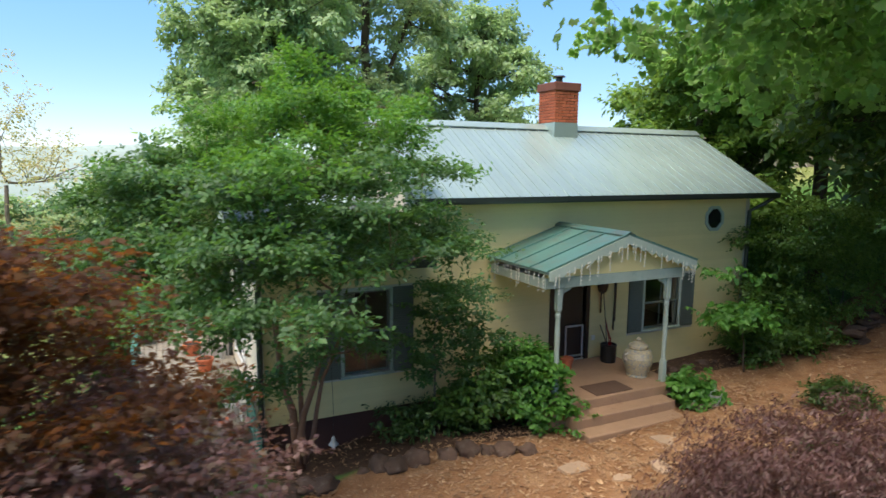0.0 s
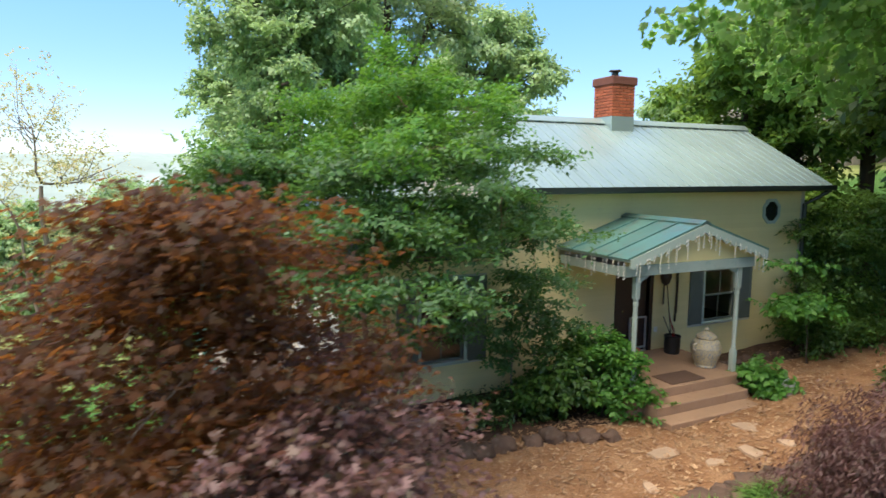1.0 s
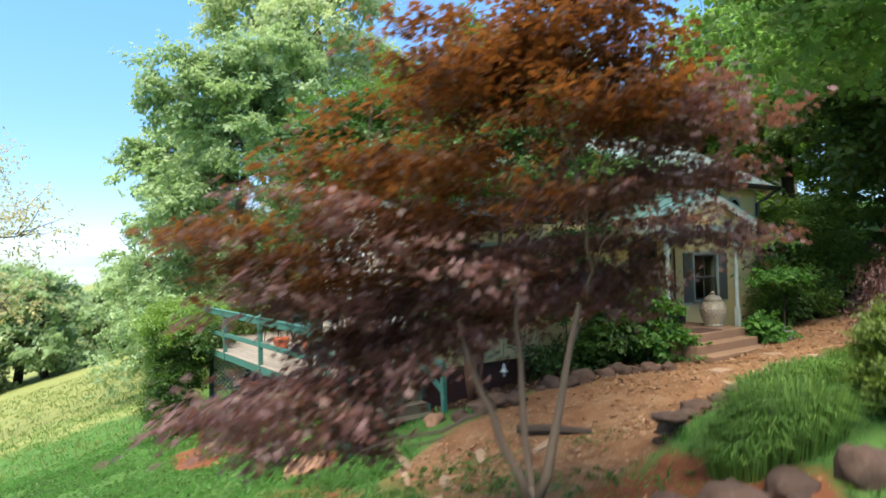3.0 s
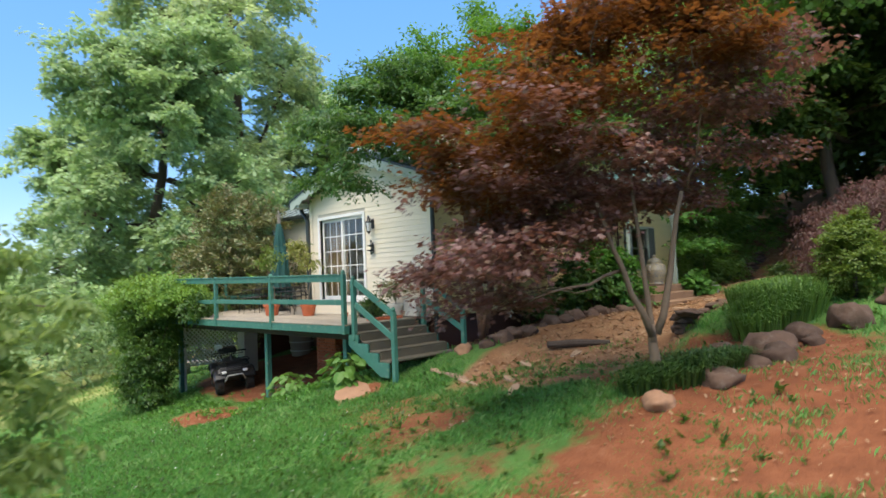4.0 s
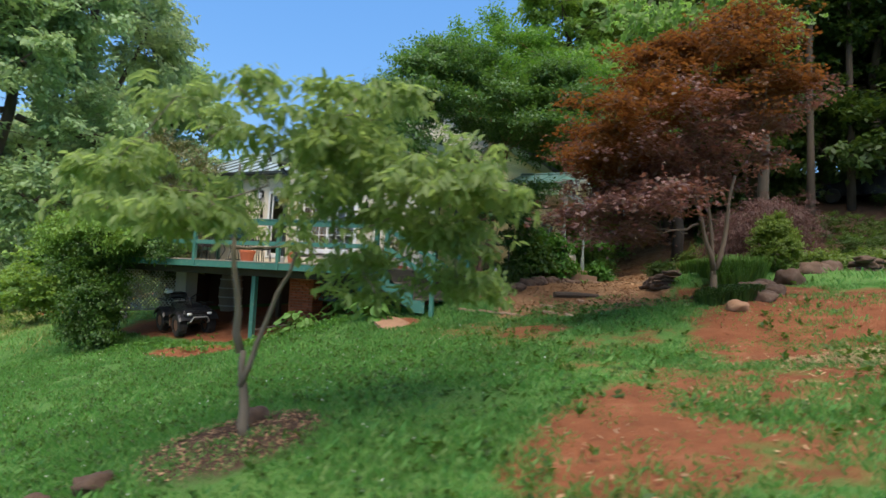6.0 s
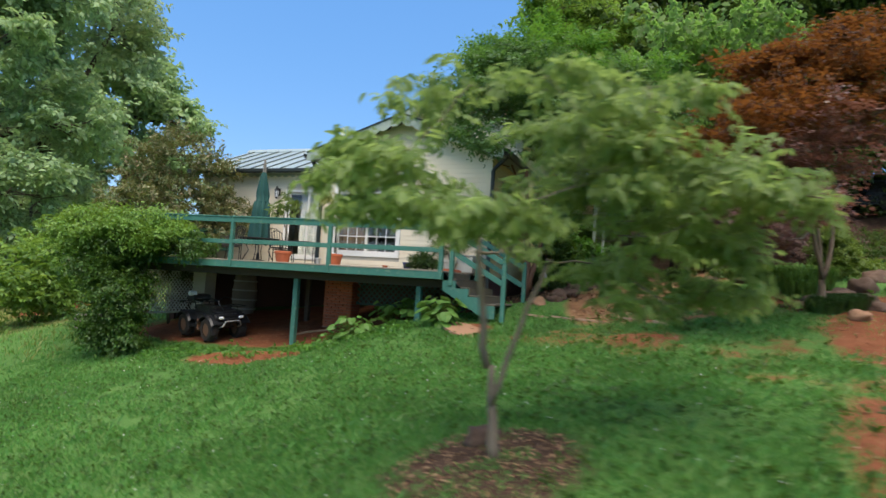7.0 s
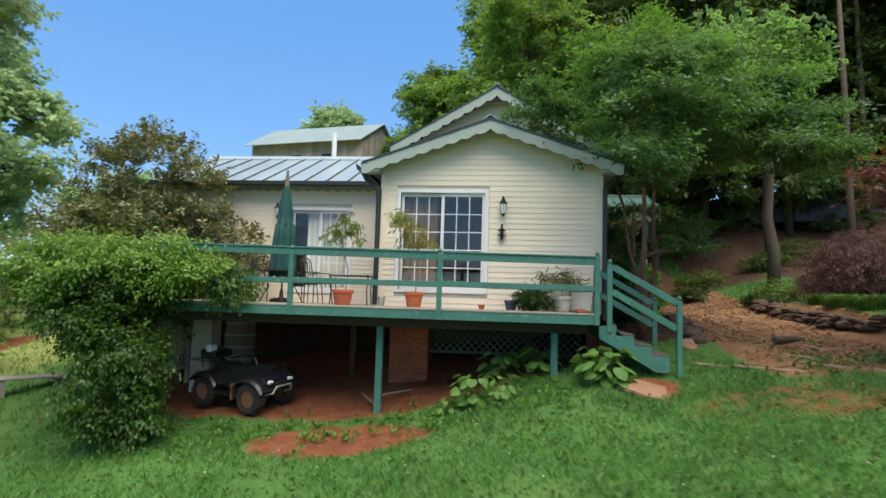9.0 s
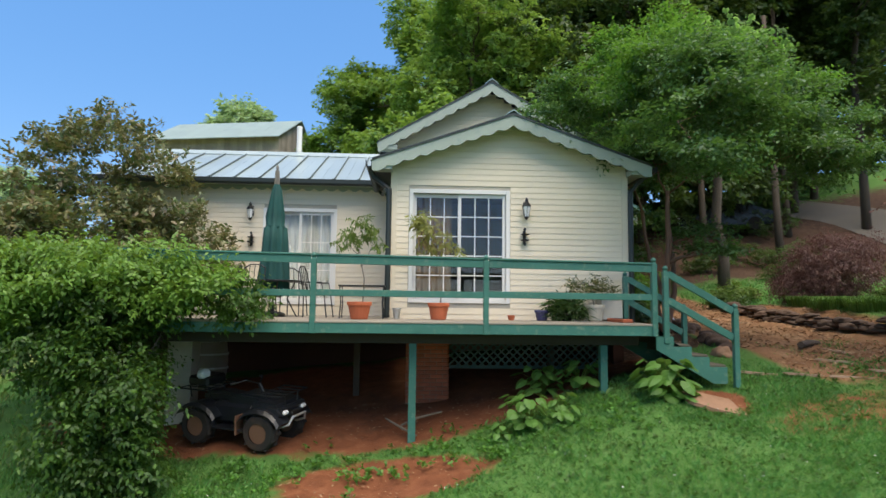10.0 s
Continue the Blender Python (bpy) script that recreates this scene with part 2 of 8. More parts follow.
LEAF_REDTOP = leafy("orange young maple leaves", [(0.062, 0.027, 0.014), (0.108, 0.041, 0.014), (0.155, 0.058, 0.014), (0.080, 0.055, 0.020), (0.09, 0.043, 0.030)], (0.46, 0.165, 0.03), clear=0.48, patch=0.5, patch_scale=1.6, gloss=0.3)
LEAF_LIGHT = leafy("pale drooping leaves", [(0.145, 0.225, 0.065), (0.20, 0.295, 0.085), (0.25, 0.34, 0.11)], (0.46, 0.62, 0.15), clear=0.55, patch=0.3)
LEAF_POPLAR = leafy("broad tree leaves", [(0.12, 0.205, 0.060), (0.19, 0.30, 0.085), (0.27, 0.40, 0.125)], (0.52, 0.86, 0.20), clear=0.62)
LEAF_WOOD = leafy("woodland leaves", [(0.03, 0.07, 0.018), (0.057, 0.111, 0.025), (0.089, 0.151, 0.03)], (0.176, 0.282, 0.033), patch_scale=0.35)
# lit copy of the woodland leaves: the same greens, with light in the colour
LEAF_WOODLIT = leafy("lit woodland leaves", [(0.088, 0.188, 0.048), (0.158, 0.294, 0.065), (0.251, 0.402, 0.078)], (0.496, 0.748, 0.088), patch_scale=0.35)
# far leaves: the haze of distance is put into these pale, greyed colours
LEAF_HAZED = leafy("tall tree leaves", [(0.235, 0.324, 0.186), (0.359, 0.469, 0.262), (0.497, 0.607, 0.344)], (0.662, 0.856, 0.304), clear=0.45, patch_scale=0.3)
LEAF_HAZEDLIGHT = leafy("light tall tree leaves", [(0.241, 0.356, 0.184), (0.333, 0.483, 0.241), (0.402, 0.552, 0.265)], (0.598, 0.851, 0.287), patch_scale=0.3)
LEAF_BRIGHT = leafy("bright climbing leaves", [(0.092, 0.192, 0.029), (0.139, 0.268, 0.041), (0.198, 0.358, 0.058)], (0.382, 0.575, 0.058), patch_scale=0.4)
LEAF_MAGNOLIA = leafy("bronze evergreen leaves", [(0.060, 0.115, 0.040), (0.125, 0.185, 0.060), (0.085, 0.14, 0.048), (0.30, 0.25, 0.115), (0.14, 0.19, 0.065), (0.21, 0.155, 0.085), (0.30, 0.32, 0.16)], (0.36, 0.36, 0.08), clear=0.22, rough=0.38)
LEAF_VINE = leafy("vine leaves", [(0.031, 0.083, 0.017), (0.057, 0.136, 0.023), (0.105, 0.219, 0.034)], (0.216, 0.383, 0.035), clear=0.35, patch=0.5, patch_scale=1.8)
LEAF_HYDRANGEA = leafy("bright shrub leaves", [(0.048, 0.149, 0.025), (0.086, 0.236, 0.034), (0.132, 0.316, 0.052)], (0.23, 0.483, 0.046))
LEAF_BIG = leafy("large fresh leaves", [(0.085, 0.20, 0.04), (0.12, 0.26, 0.05), (0.165, 0.31, 0.065)], (0.30, 0.50, 0.07), patch=0.25, patch_scale=4.0)
LEAF_WEEP = leafy("purple lace leaves", [(0.084, 0.038, 0.033), (0.131, 0.059, 0.054), (0.176, 0.094, 0.086), (0.094, 0.059, 0.037)], (0.219, 0.089, 0.063), patch=0.4, patch_scale=2.0)
LEAF_BOX = leafy("small shrub leaves", [(0.073, 0.124, 0.021), (0.121, 0.196, 0.034), (0.181, 0.258, 0.051)], (0.266, 0.371, 0.043))
LEAF_LILY = leafy("dark strap leaves", [(0.021, 0.057, 0.015), (0.036, 0.088, 0.019), (0.073, 0.144, 0.025)], (0.121, 0.227, 0.025), clear=0.2)
LEAF_STRAP = leafy("fresh strap leaves", [(0.060, 0.135, 0.025), (0.095, 0.20, 0.035), (0.15, 0.27, 0.05)], (0.25, 0.42, 0.05), clear=0.25)
LEAF_SPARSE = leafy("sparse yellowing leaves", [(0.46, 0.48, 0.22), (0.60, 0.56, 0.26), (0.52, 0.42, 0.28)], (0.7, 0.65, 0.25), clear=0.45)
GRASS = leafy("grass blades", [(0.056, 0.175, 0.040), (0.098, 0.28, 0.060), (0.145, 0.355, 0.076), (0.25, 0.38, 0.125)], (0.24, 0.54, 0.07), clear=0.3, patch=0.35, patch_scale=0.6)


HAY = leafy("meadow grass blades", [(0.15, 0.24, 0.05), (0.23, 0.31, 0.08), (0.34, 0.36, 0.13)], (0.42, 0.50, 0.12), clear=0.3, patch=0.3, patch_scale=0.3)


# ---- ground ----
def eased(v, lo, hi):
    return np.clip(v, lo, hi)


def ground(x, y):
    """Height of the ground: a slope that falls to the west and north, with a few knolls and dips."""
    x, y = np.asarray(x, float), np.asarray(y, float)
    u, v = eased(x, -16, 15) / 10, eased(y, -13, 14) / 10
    z = -0.95 - 1.21 * v + 0.051 * v * v + 1.24 * u + 0.588 * u * v - 0.334 * u * u
    for cx, cy, h, r in ((-0.3, -1.4, 0.26, 1.6), (2.4, -1.6, 0.28, 2.0), (-2.3, 4.2, -0.25, 2.2), (-4.9, -7.2, -0.28, 1.6),
                         (-9.3, -2.8, 0.30, 2.6), (1.3, -7.4, 0.27, 1.8), (-1.8, 1.1, 0.20, 1.5), (-3.5, -6.45, 0.26, 1.3)):
        z = z + h * np.exp(-((x - cx) ** 2 + (y - cy) ** 2) / r**2)
    # the bank above the low stone wall
    z = z + 0.26 * np.clip((-5.15 - y) / 0.3, 0, 1) * np.clip((y + 7.2) / 1.4, 0, 1) * np.clip((x + 0.9) / 0.9, 0, 1) * np.clip((6.8 - x) / 2, 0, 1)
    z = z - 0.10 * eased(y - 14, 0, 70) - 0.08 * eased(-16 - x, 0, 60) + 0.33 * eased(x - 15, 0, 14) + 0.06 * eased(x - 29, 0, 60)
    z = z + 0.20 * eased(-13 - y, 0, 18) + 0.22 * eased(x - 8, 0, 10) * eased((-2 - y) / 6, 0, 1)
    return z


def gz(x, y):
    return float(ground(x, y))


def bare(x, y):
    """How much path (mulch) and clay lie at a place: two masks from 0 to 1, from the lie of the path and the worn ground."""
    x, y = np.asarray(x, float), np.asarray(y, float)
    line = -3.6 - 0.03 * (x - 3) ** 2 * (x < 3) * 0.35 + 0.10 * np.clip(x - 6, 0, 20)
    half = 1.75 + 0.10 * np.clip(x, -4, 8)
    path = np.clip((half - np.abs(y - line)) / 0.5 + 0.5, 0, 1) * np.clip((x + 3.2) / 1.5, 0, 1)
    path = np.maximum(path, np.clip((x - 7) / 2, 0, 1) * np.clip((y + 6.5) / 1.5, 0, 1) * np.clip((1 - y) / 2, 0, 1) * np.clip((17 - x) / 3, 0, 1))
    def blob(cx, cy, rx, ry, soft=0.5):
        d = np.sqrt(((x - cx) / rx) ** 2 + ((y - cy) / ry) ** 2)
        return np.clip((1 - d) / soft + 0.5, 0, 1)
    clay = np.maximum.reduce([blob(-4.6, -8.2, 2.8, 2.2), 0.66 * blob(-7.6, -6.7, 2.6, 1.1, 0.7), blob(-2.9, 4.5, 0.7, 1.5), blob(-2.5, -0.5, 0.45, 0.45), blob(0.6, 5.0, 2.5, 5.8, 0.25),
                              blob(-1.9, -6.5, 1.6, 1.6), 0.6 * blob(-3.4, -2.3, 0.9, 1.6), blob(5.5, 19.5, 3.2, 1.4), 0.65 * blob(-4.2, -3.7, 1.2, 0.7), 0.85 * blob(-8.9, -6.0, 1.5, 0.8, 0.7), 0.5 * blob(-5.6, -5.2, 1.6, 0.8, 0.8)])
    return path, clay


def beds_and_shade(x, y):
    """Dark soil: the ring round the young tree, the bed along the front wall and the ground under the shrubs. Shade
    under the deck and the wood is put in as darker soil.
    """
    x, y = np.asarray(x, float), np.asarray(y, float)
    d = np.sqrt(((x + 9.45) / 0.85) ** 2 + ((y + 2.85) / 0.85) ** 2)
    ring = 0.85 * np.clip((1 - d) / 0.7 + 0.5, 0, 1)
    front = np.clip((x + 0.2) / 0.4, 0, 1) * np.clip((4.9 - x) / 0.4, 0, 1) * np.clip((y + 1.75 + 0.09 * x) / 0.3, 0, 1) * np.clip((0.2 - y) / 0.2, 0, 1)
    corner = np.clip((x - 8.2) / 0.4, 0, 1) * np.clip((14 - x) / 0.5, 0, 1) * np.clip((y + 1.1 + 0.12 * (x - 8)) / 0.3, 0, 1) * np.clip((0.2 - y) / 0.2, 0, 1)
    # shade under the deck, put into the ground as patches of dark soil
    below = 0.30 * np.clip((x + 1.75) / 0.5, 0, 1) * np.clip((4 - x) / 0.5, 0, 1) * np.clip((y - 0.6) / 0.4, 0, 1) * np.clip((9.6 - y) / 0.4, 0, 1)
    # leaf litter under the wood, with the trees' shade put into its dark colour
    wooded = np.clip((x - 10.5) / 3, 0, 1) * np.clip((-0.5 - y - 0.15 * (16 - x)) / 2, 0, 1) * np.clip((25 - x) / 5, 0, 1) * np.clip((y + 40) / 5, 0, 1)
    return np.maximum.reduce([ring, front, corner, below, wooded * (np.abs(y + 3.5) > 2.2)])


def axis_lines(lo, hi, step, far):
    inner = np.arange(lo, hi + 1e-6, step)
    out = [far]
    growth = step
    tail = []
    at = hi
    while at < far:
        growth *= 1.22
        at += growth
        tail.append(at)
    head = []
    at, growth = lo, step
    while at > -far:
        growth *= 1.22
        at -= growth
        head.append(at)
    return np.array(head[::-1] + list(inner) + tail)


def grid_mesh(name, xs, ys, zs):
    nx, ny = len(xs), len(ys)
    gx, gy = np.meshgrid(xs, ys, indexing="ij")
    co = np.stack([gx, gy, zs], -1).reshape(-1, 3)
    i, j = np.meshgrid(np.arange(nx - 1), np.arange(ny - 1), indexing="ij")
    a = (i * ny + j).ravel()
    quads = np.stack([a, a + ny, a + ny + 1, a + 1], -1)
    return quick_mesh(name, co, quads)


def quick_mesh(name, co, quads):
    """A mesh from arrays of corners and faces with one number of corners each."""
    me = bpy.data.meshes.new(name)
    n, k = quads.shape
    me.vertices.add(len(co))
    me.vertices.foreach_set("co", np.ascontiguousarray(co, dtype=np.float32).ravel())
    me.loops.add(n * k)
    me.loops.foreach_set("vertex_index", np.ascontiguousarray(quads, dtype=np.int32).ravel())
    me.polygons.add(n)
    me.polygons.foreach_set("loop_start", np.arange(0, n * k, k, dtype=np.int32))
    me.polygons.foreach_set("loop_total", np.full(n, k, dtype=np.int32))
    me.update(calc_edges=True)
    return me


GROUNDMAT = bpy.data.materials.new("lawn, clay and mulch")
GROUNDMAT.use_nodes = True


def ground_material():
    nt = GROUNDMAT.node_tree
    bsdf = nt.nodes["Principled BSDF"]
    geo = nt.nodes.new("ShaderNodeNewGeometry")

    def cloud(scale, detail=6.0):
        n = node(nt, "ShaderNodeTexNoise", Scale=scale, Detail=detail, Roughness=0.65)
        nt.links.new(geo.outputs["Position"], n.inputs["Vector"])
        return n.outputs["Fac"]

    def mask(attr, scale, spread):
        a = nt.nodes.new("ShaderNodeAttribute")
        a.attribute_name = attr
        add = nt.nodes.new("ShaderNodeMath")
        add.operation = "MULTIPLY_ADD"
        nt.links.new(cloud(scale), add.inputs[0])
        add.inputs[1].default_value = spread
        off = nt.nodes.new("ShaderNodeMath")
        off.operation = "SUBTRACT"
        nt.links.new(a.outputs["Fac"], off.inputs[0])
        off.inputs[1].default_value = spread * 0.5
        nt.links.new(off.outputs[0], add.inputs[2])
        return ramp(nt, add.outputs[0], [(0.33, 0.0), (0.67, 1.0)])

    grass = ramp(nt, cloud(1.3), [(0.25, (0.054, 0.130, 0.031)), (0.5, (0.08, 0.183, 0.044)), (0.75, (0.115, 0.205, 0.057))])
    grass = mixed(nt, ramp(nt, cloud(22), [(0.35, 0.0), (0.7, 0.6)]), grass, (0.055, 0.10, 0.02))
    hay = ramp(nt, cloud(0.8), [(0.3, (0.16, 0.21, 0.065)), (0.7, (0.27, 0.28, 0.10))])
    grass = mixed(nt, mask("meadow", 0.5, 0.5), grass, hay)
    clay = ramp(nt, cloud(3.5), [(0.25, (0.11, 0.040, 0.019)), (0.55, (0.20, 0.075, 0.035)), (0.8, (0.28, 0.135, 0.072))])
    clay = mixed(nt, ramp(nt, cloud(35), [(0.45, 0.0), (0.75, 0.7)]), clay, (0.16, 0.06, 0.03))
    mulch = ramp(nt, cloud(2.2), [(0.25, (0.17, 0.08, 0.038)), (0.5, (0.29, 0.155, 0.077)), (0.8, (0.41, 0.265, 0.15))])
    mulch = mixed(nt, ramp(nt, cloud(48), [(0.42, 0.0), (0.68, 0.8)]), mulch, (0.11, 0.055, 0.03))
    col = mixed(nt, mask("clay", 2.6, 1.5), grass, clay)
    col = mixed(nt, mask("path", 1.1, 0.6), col, mulch)
    soil = ramp(nt, cloud(5), [(0.3, (0.045, 0.027, 0.018)), (0.55, (0.082, 0.050, 0.033)), (0.8, (0.14, 0.088, 0.056))])
    soil = mixed(nt, ramp(nt, cloud(50), [(0.45, 0.0), (0.7, 0.7)]), soil, (0.045, 0.025, 0.018))
    col = mixed(nt, mask("bed", 2.6, 0.9), col, soil)
    nt.links.new(col, bsdf.inputs["Base Color"])
    bsdf.inputs["Roughness"].default_value = 0.95
    bsdf.inputs["Specular IOR Level"].default_value = 0.15
    b = node(nt, "ShaderNodeBump", Strength=0.7, Distance=0.04)
    nt.links.new(cloud(30), b.inputs["Height"])
    nt.links.new(b.outputs["Normal"], bsdf.inputs["Normal"])


ground_material()
gxs, gys = axis_lines(-16, 16, 0.16, 2600), axis_lines(-14, 16, 0.16, 2600)
ggx, ggy = np.meshgrid(gxs, gys, indexing="ij")
rough_z = np.array([noise.noise(Vector((a * 0.9, b * 0.9, 0.3))) * 0.05 + noise.noise(Vector((a * 3.1, b * 3.1, 1.3))) * 0.018
                    for a, b in zip(ggx.ravel(), ggy.ravel())]).reshape(ggx.shape)
lawn = new("ground", grid_mesh("ground", gxs, gys, ground(ggx, ggy) + rough_z * (np.abs(ggx) < 60)))
lawn.data.materials.append(GROUNDMAT)
for p in lawn.data.polygons:
    p.use_smooth = True
gpath, gclay = bare(ggx, ggy)
for key, values in (("path", gpath), ("clay", gclay), ("bed", beds_and_shade(ggx, ggy)), ("meadow", np.clip((ggy - 13.5 + 0.25 * ggx) / 4, 0, 1))):
    att = lawn.data.attributes.new(key, "FLOAT", "POINT")
    att.data.foreach_set("value", values.ravel().astype(np.float32))
tagged(lawn, "sloping green lawn with bare red clay and mulch path", "ground", kind="structure")


# ---- builders ----
def part(name, bm, material, parent=None, label="", smooth=False):
    """Links a bmesh as one mesh object under a thing or a part."""
    me = bpy.data.meshes.new(name)
    bm.to_mesh(me)
    bm.free()
    me.materials.append(material)
    if smooth:
        for p in me.polygons:
            p.use_smooth = True
    ob = new(name, me)
    ob.parent = parent
    if label:
        tagged(ob, label)
    return ob


def thing(name, label, category, at=(0, 0, 0), group="", kind="", turn=0.0):
    ob = new(name)
    ob.empty_display_size = 0.1
    ob.location = at
    ob.rotation_euler = (0, 0, radians(turn))
    return tagged(ob, label, category, group, kind)


def box(bm, lo, hi, bevel=0.0):
    c = [(a + b) / 2 for a, b in zip(lo, hi)]
    s = [abs(b - a) for a, b in zip(lo, hi)]
    r = bmesh.ops.create_cube(bm, size=1.0, matrix=Matrix.Translation(c) @ Matrix.Diagonal((*s, 1)))
    if bevel:
        edges = list({e for v in r["verts"] for e in v.link_edges})
        bmesh.ops.bevel(bm, geom=edges, offset=min(bevel, min(s) * 0.4), segments=1, affect="EDGES")
    return bm


def boxed(lo, hi, bevel=0.0):
    return box(bmesh.new(), lo, hi, bevel)


def beam(bm, a, b, w, h, bevel=0.0):
    """A squared timber from a to b, w across and h deep."""
    a, b = Vector(a), Vector(b)
    d = b - a
    m = Matrix.Translation((a + b) / 2) @ d.to_track_quat("X", "Z").to_matrix().to_4x4() @ Matrix.Diagonal((d.length, w, h, 1))
    r = bmesh.ops.create_cube(bm, size=1.0, matrix=m)
    if bevel:
        edges = list({e for v in r["verts"] for e in v.link_edges})
        bmesh.ops.bevel(bm, geom=edges, offset=bevel, segments=1, affect="EDGES")
    return bm


def lathe(bm, profile, at=(0, 0, 0), sides=24, cap=True):
    """A turned form: profile of (radius, height) from the bottom up."""
    rings = []
    for r, z in profile:
        rings.append([bm.verts.new((at[0] + r * math.cos(2 * math.pi * k / sides), at[1] + r * math.sin(2 * math.pi * k / sides), at[2] + z)) for k in range(sides)])
    for a, b in zip(rings, rings[1:]):
        for k in range(sides):
            bm.faces.new((a[k], a[(k + 1) % sides], b[(k + 1) % sides], b[k]))
    if cap:
        bm.faces.new(rings[0][::-1])
        bm.faces.new(rings[-1])
    return bm


def tube(bm, points, radii, sides=7):
    """A tapered tube along points."""
    pts = [Vector(p) for p in points]
    rings = []
    for i, p in enumerate(pts):
        d = (pts[min(i + 1, len(pts) - 1)] - pts[max(i - 1, 0)]).normalized()
        u = d.cross(Vector((0.31, 0.95, 0.05))).normalized()
        v = d.cross(u)
        rings.append([bm.verts.new(p + float(radii[i]) * (u * math.cos(2 * math.pi * k / sides) + v * math.sin(2 * math.pi * k / sides))) for k in range(sides)])
    for a, b in zip(rings, rings[1:]):
        for k in range(sides):
            bm.faces.new((a[k], b[k], b[(k + 1) % sides], a[(k + 1) % sides]))
    bm.faces.new(rings[0])
    bm.faces.new(rings[-1][::-1])
    return bm


def prism(bm, outline, axis, lo, hi):
    """An outline of (u, z) pushed through from lo to hi along the axis 'x' or 'y'."""
    put = (lambda u, z, d: (d, u, z)) if axis == "x" else (lambda u, z, d: (u, d, z))
    a = [bm.verts.new(put(u, z, lo)) for u, z in outline]
    b = [bm.verts.new(put(u, z, hi)) for u, z in outline]
    n = len(outline)
    for k in range(n):
        bm.faces.new((a[k], a[(k + 1) % n], b[(k + 1) % n], b[k]))
    bm.faces.new(a[::-1])
    bm.faces.new(b)
    bmesh.ops.recalc_face_normals(bm, faces=bm.faces[:])
    return bm


# ---- house ----
house = thing("house", "cream clapboard cottage with a pale green metal roof", "house")
EW, EN = 0.0, 4.55          # west wall of the low end; north wall
MW, ME = 3.2, 12.2          # main block
WX = 2.62                   # west wall of the wing
WN = 11.0                   # wing's north end
FLOOR = 0.30


def spans(lo, hi, holes):
    """The parts of lo..hi that the holes leave."""
    out, at = [], lo
    for a, b in sorted(holes):
        if a > at:
            out.append((at, min(a, hi)))
        at = max(at, b)
    if at < hi:
        out.append((at, hi))
    return [(a, b) for a, b in out if b - a > 0.02]


def wall(name, axis, at, thick, lo, hi, z0, top, holes):
    """A wall with real openings. top: height as a function of the place along it. holes: (u0, u1, z0, z1)."""
    bm = bmesh.new()
    cuts = sorted({lo, hi, *[u for h in holes for u in h[:2] if lo < u < hi], *([2.275] if axis == "x" and lo < 2.275 < hi else [])})
    for a, b in zip(cuts, cuts[1:]):
        mid = (a + b) / 2
        zs = [(h[2], h[3]) for h in holes if h[0] < mid < h[1]]
        level = z0
        for c, d in sorted(zs):
            prism(bm, [(a, level), (b, level), (b, c), (a, c)], axis, at, at + thick)
            level = d
        prism(bm, [(a, level), (b, level), (b, top(b)), (a, top(a))], axis, at, at + thick)
    return part(name, bm, WALLCORE, house)


def clad(parent, axis, face, out, lo, hi, z0, z1, holes, reach=None, lap=0.112, paint=None):
    """Lap boards, one object each, on the outer face of a wall. out: +1 or -1, the way out. reach(z): the gable's span."""
    z = z0
    while z < z1 - 0.02:
        zt = min(z + lap, z1)
        a0, b0 = reach((z + zt) / 2) if reach else (lo, hi)
        if b0 - a0 < 0.06:
            break
        for a, b in spans(a0, b0, [(h[0], h[1]) for h in holes if h[2] < zt - 0.01 and h[3] > z + 0.01]):
            bm = bmesh.new()
            lap_out = [(face + out * 0.002, z), (face + out * 0.016, z), (face + out * 0.016, z + 0.012), (face + out * 0.006, zt + 0.006), (face + out * 0.002, zt + 0.006)]
            put = (lambda u, d, q: (d, u, q)) if axis == "x" else (lambda u, d, q: (u, d, q))
            va, vb = [bm.verts.new(put(a, d, q)) for d, q in lap_out], [bm.verts.new(put(b, d, q)) for d, q in lap_out]
            n = len(lap_out)
            for k in range(n):
                bm.faces.new((va[k], va[(k + 1) % n], vb[(k + 1) % n], vb[k]))
            bm.faces.new(va[::-1])
            bm.faces.new(vb)
            bmesh.ops.recalc_face_normals(bm, faces=bm.faces[:])
            part("board", bm, paint or SIDING, parent)
        z = zt


# roof lines
LR_RIDGE, LR_EAVE, LR_OVER = 3.88, 2.95, 0.38     # low end
MR_RIDGE, MR_EAVE, MR_OVER = 5.68, 4.13, 0.46     # main block
MID = EN / 2
low_slope = (LR_RIDGE - LR_EAVE) / (MID + LR_OVER)
main_slope = (MR_RIDGE - MR_EAVE) / (MID + MR_OVER)


def low_top(y):
    return LR_RIDGE - abs(y - MID) * low_slope - 0.10


def main_top(y):
    return MR_RIDGE - abs(y - MID) * main_slope - 0.12


DOOR_W = (2.36, 4.14, 0.36, 2.40)        # gable sliding door: y0, y1, z0, z1
DOOR_N = (5.99, 7.52, 0.30, 2.38)        # wing sliding door
WIN_F = (1.48, 2.40, 0.74, 2.36)         # front window of the low end
WIN_P = (8.90, 10.02, 0.84, 2.10)        # window beside the porch
DOOR_F = (6.26, 7.16, 0.35, 2.36)        # front door

w_gable = wall("wall_west", "x", EW, 0.16, 0.0, EN, -0.02, low_top, [DOOR_W])
clad(w_gable, "x", EW, -1, 0, EN, -0.02, 3.78, [(DOOR_W[0] - 0.09, DOOR_W[1] + 0.09, 0.27, 2.49)],
     reach=lambda z: (max(0.0, MID - (LR_RIDGE - 0.1 - z) / low_slope), min(EN, MID + (LR_RIDGE - 0.1 - z) / low_slope)))
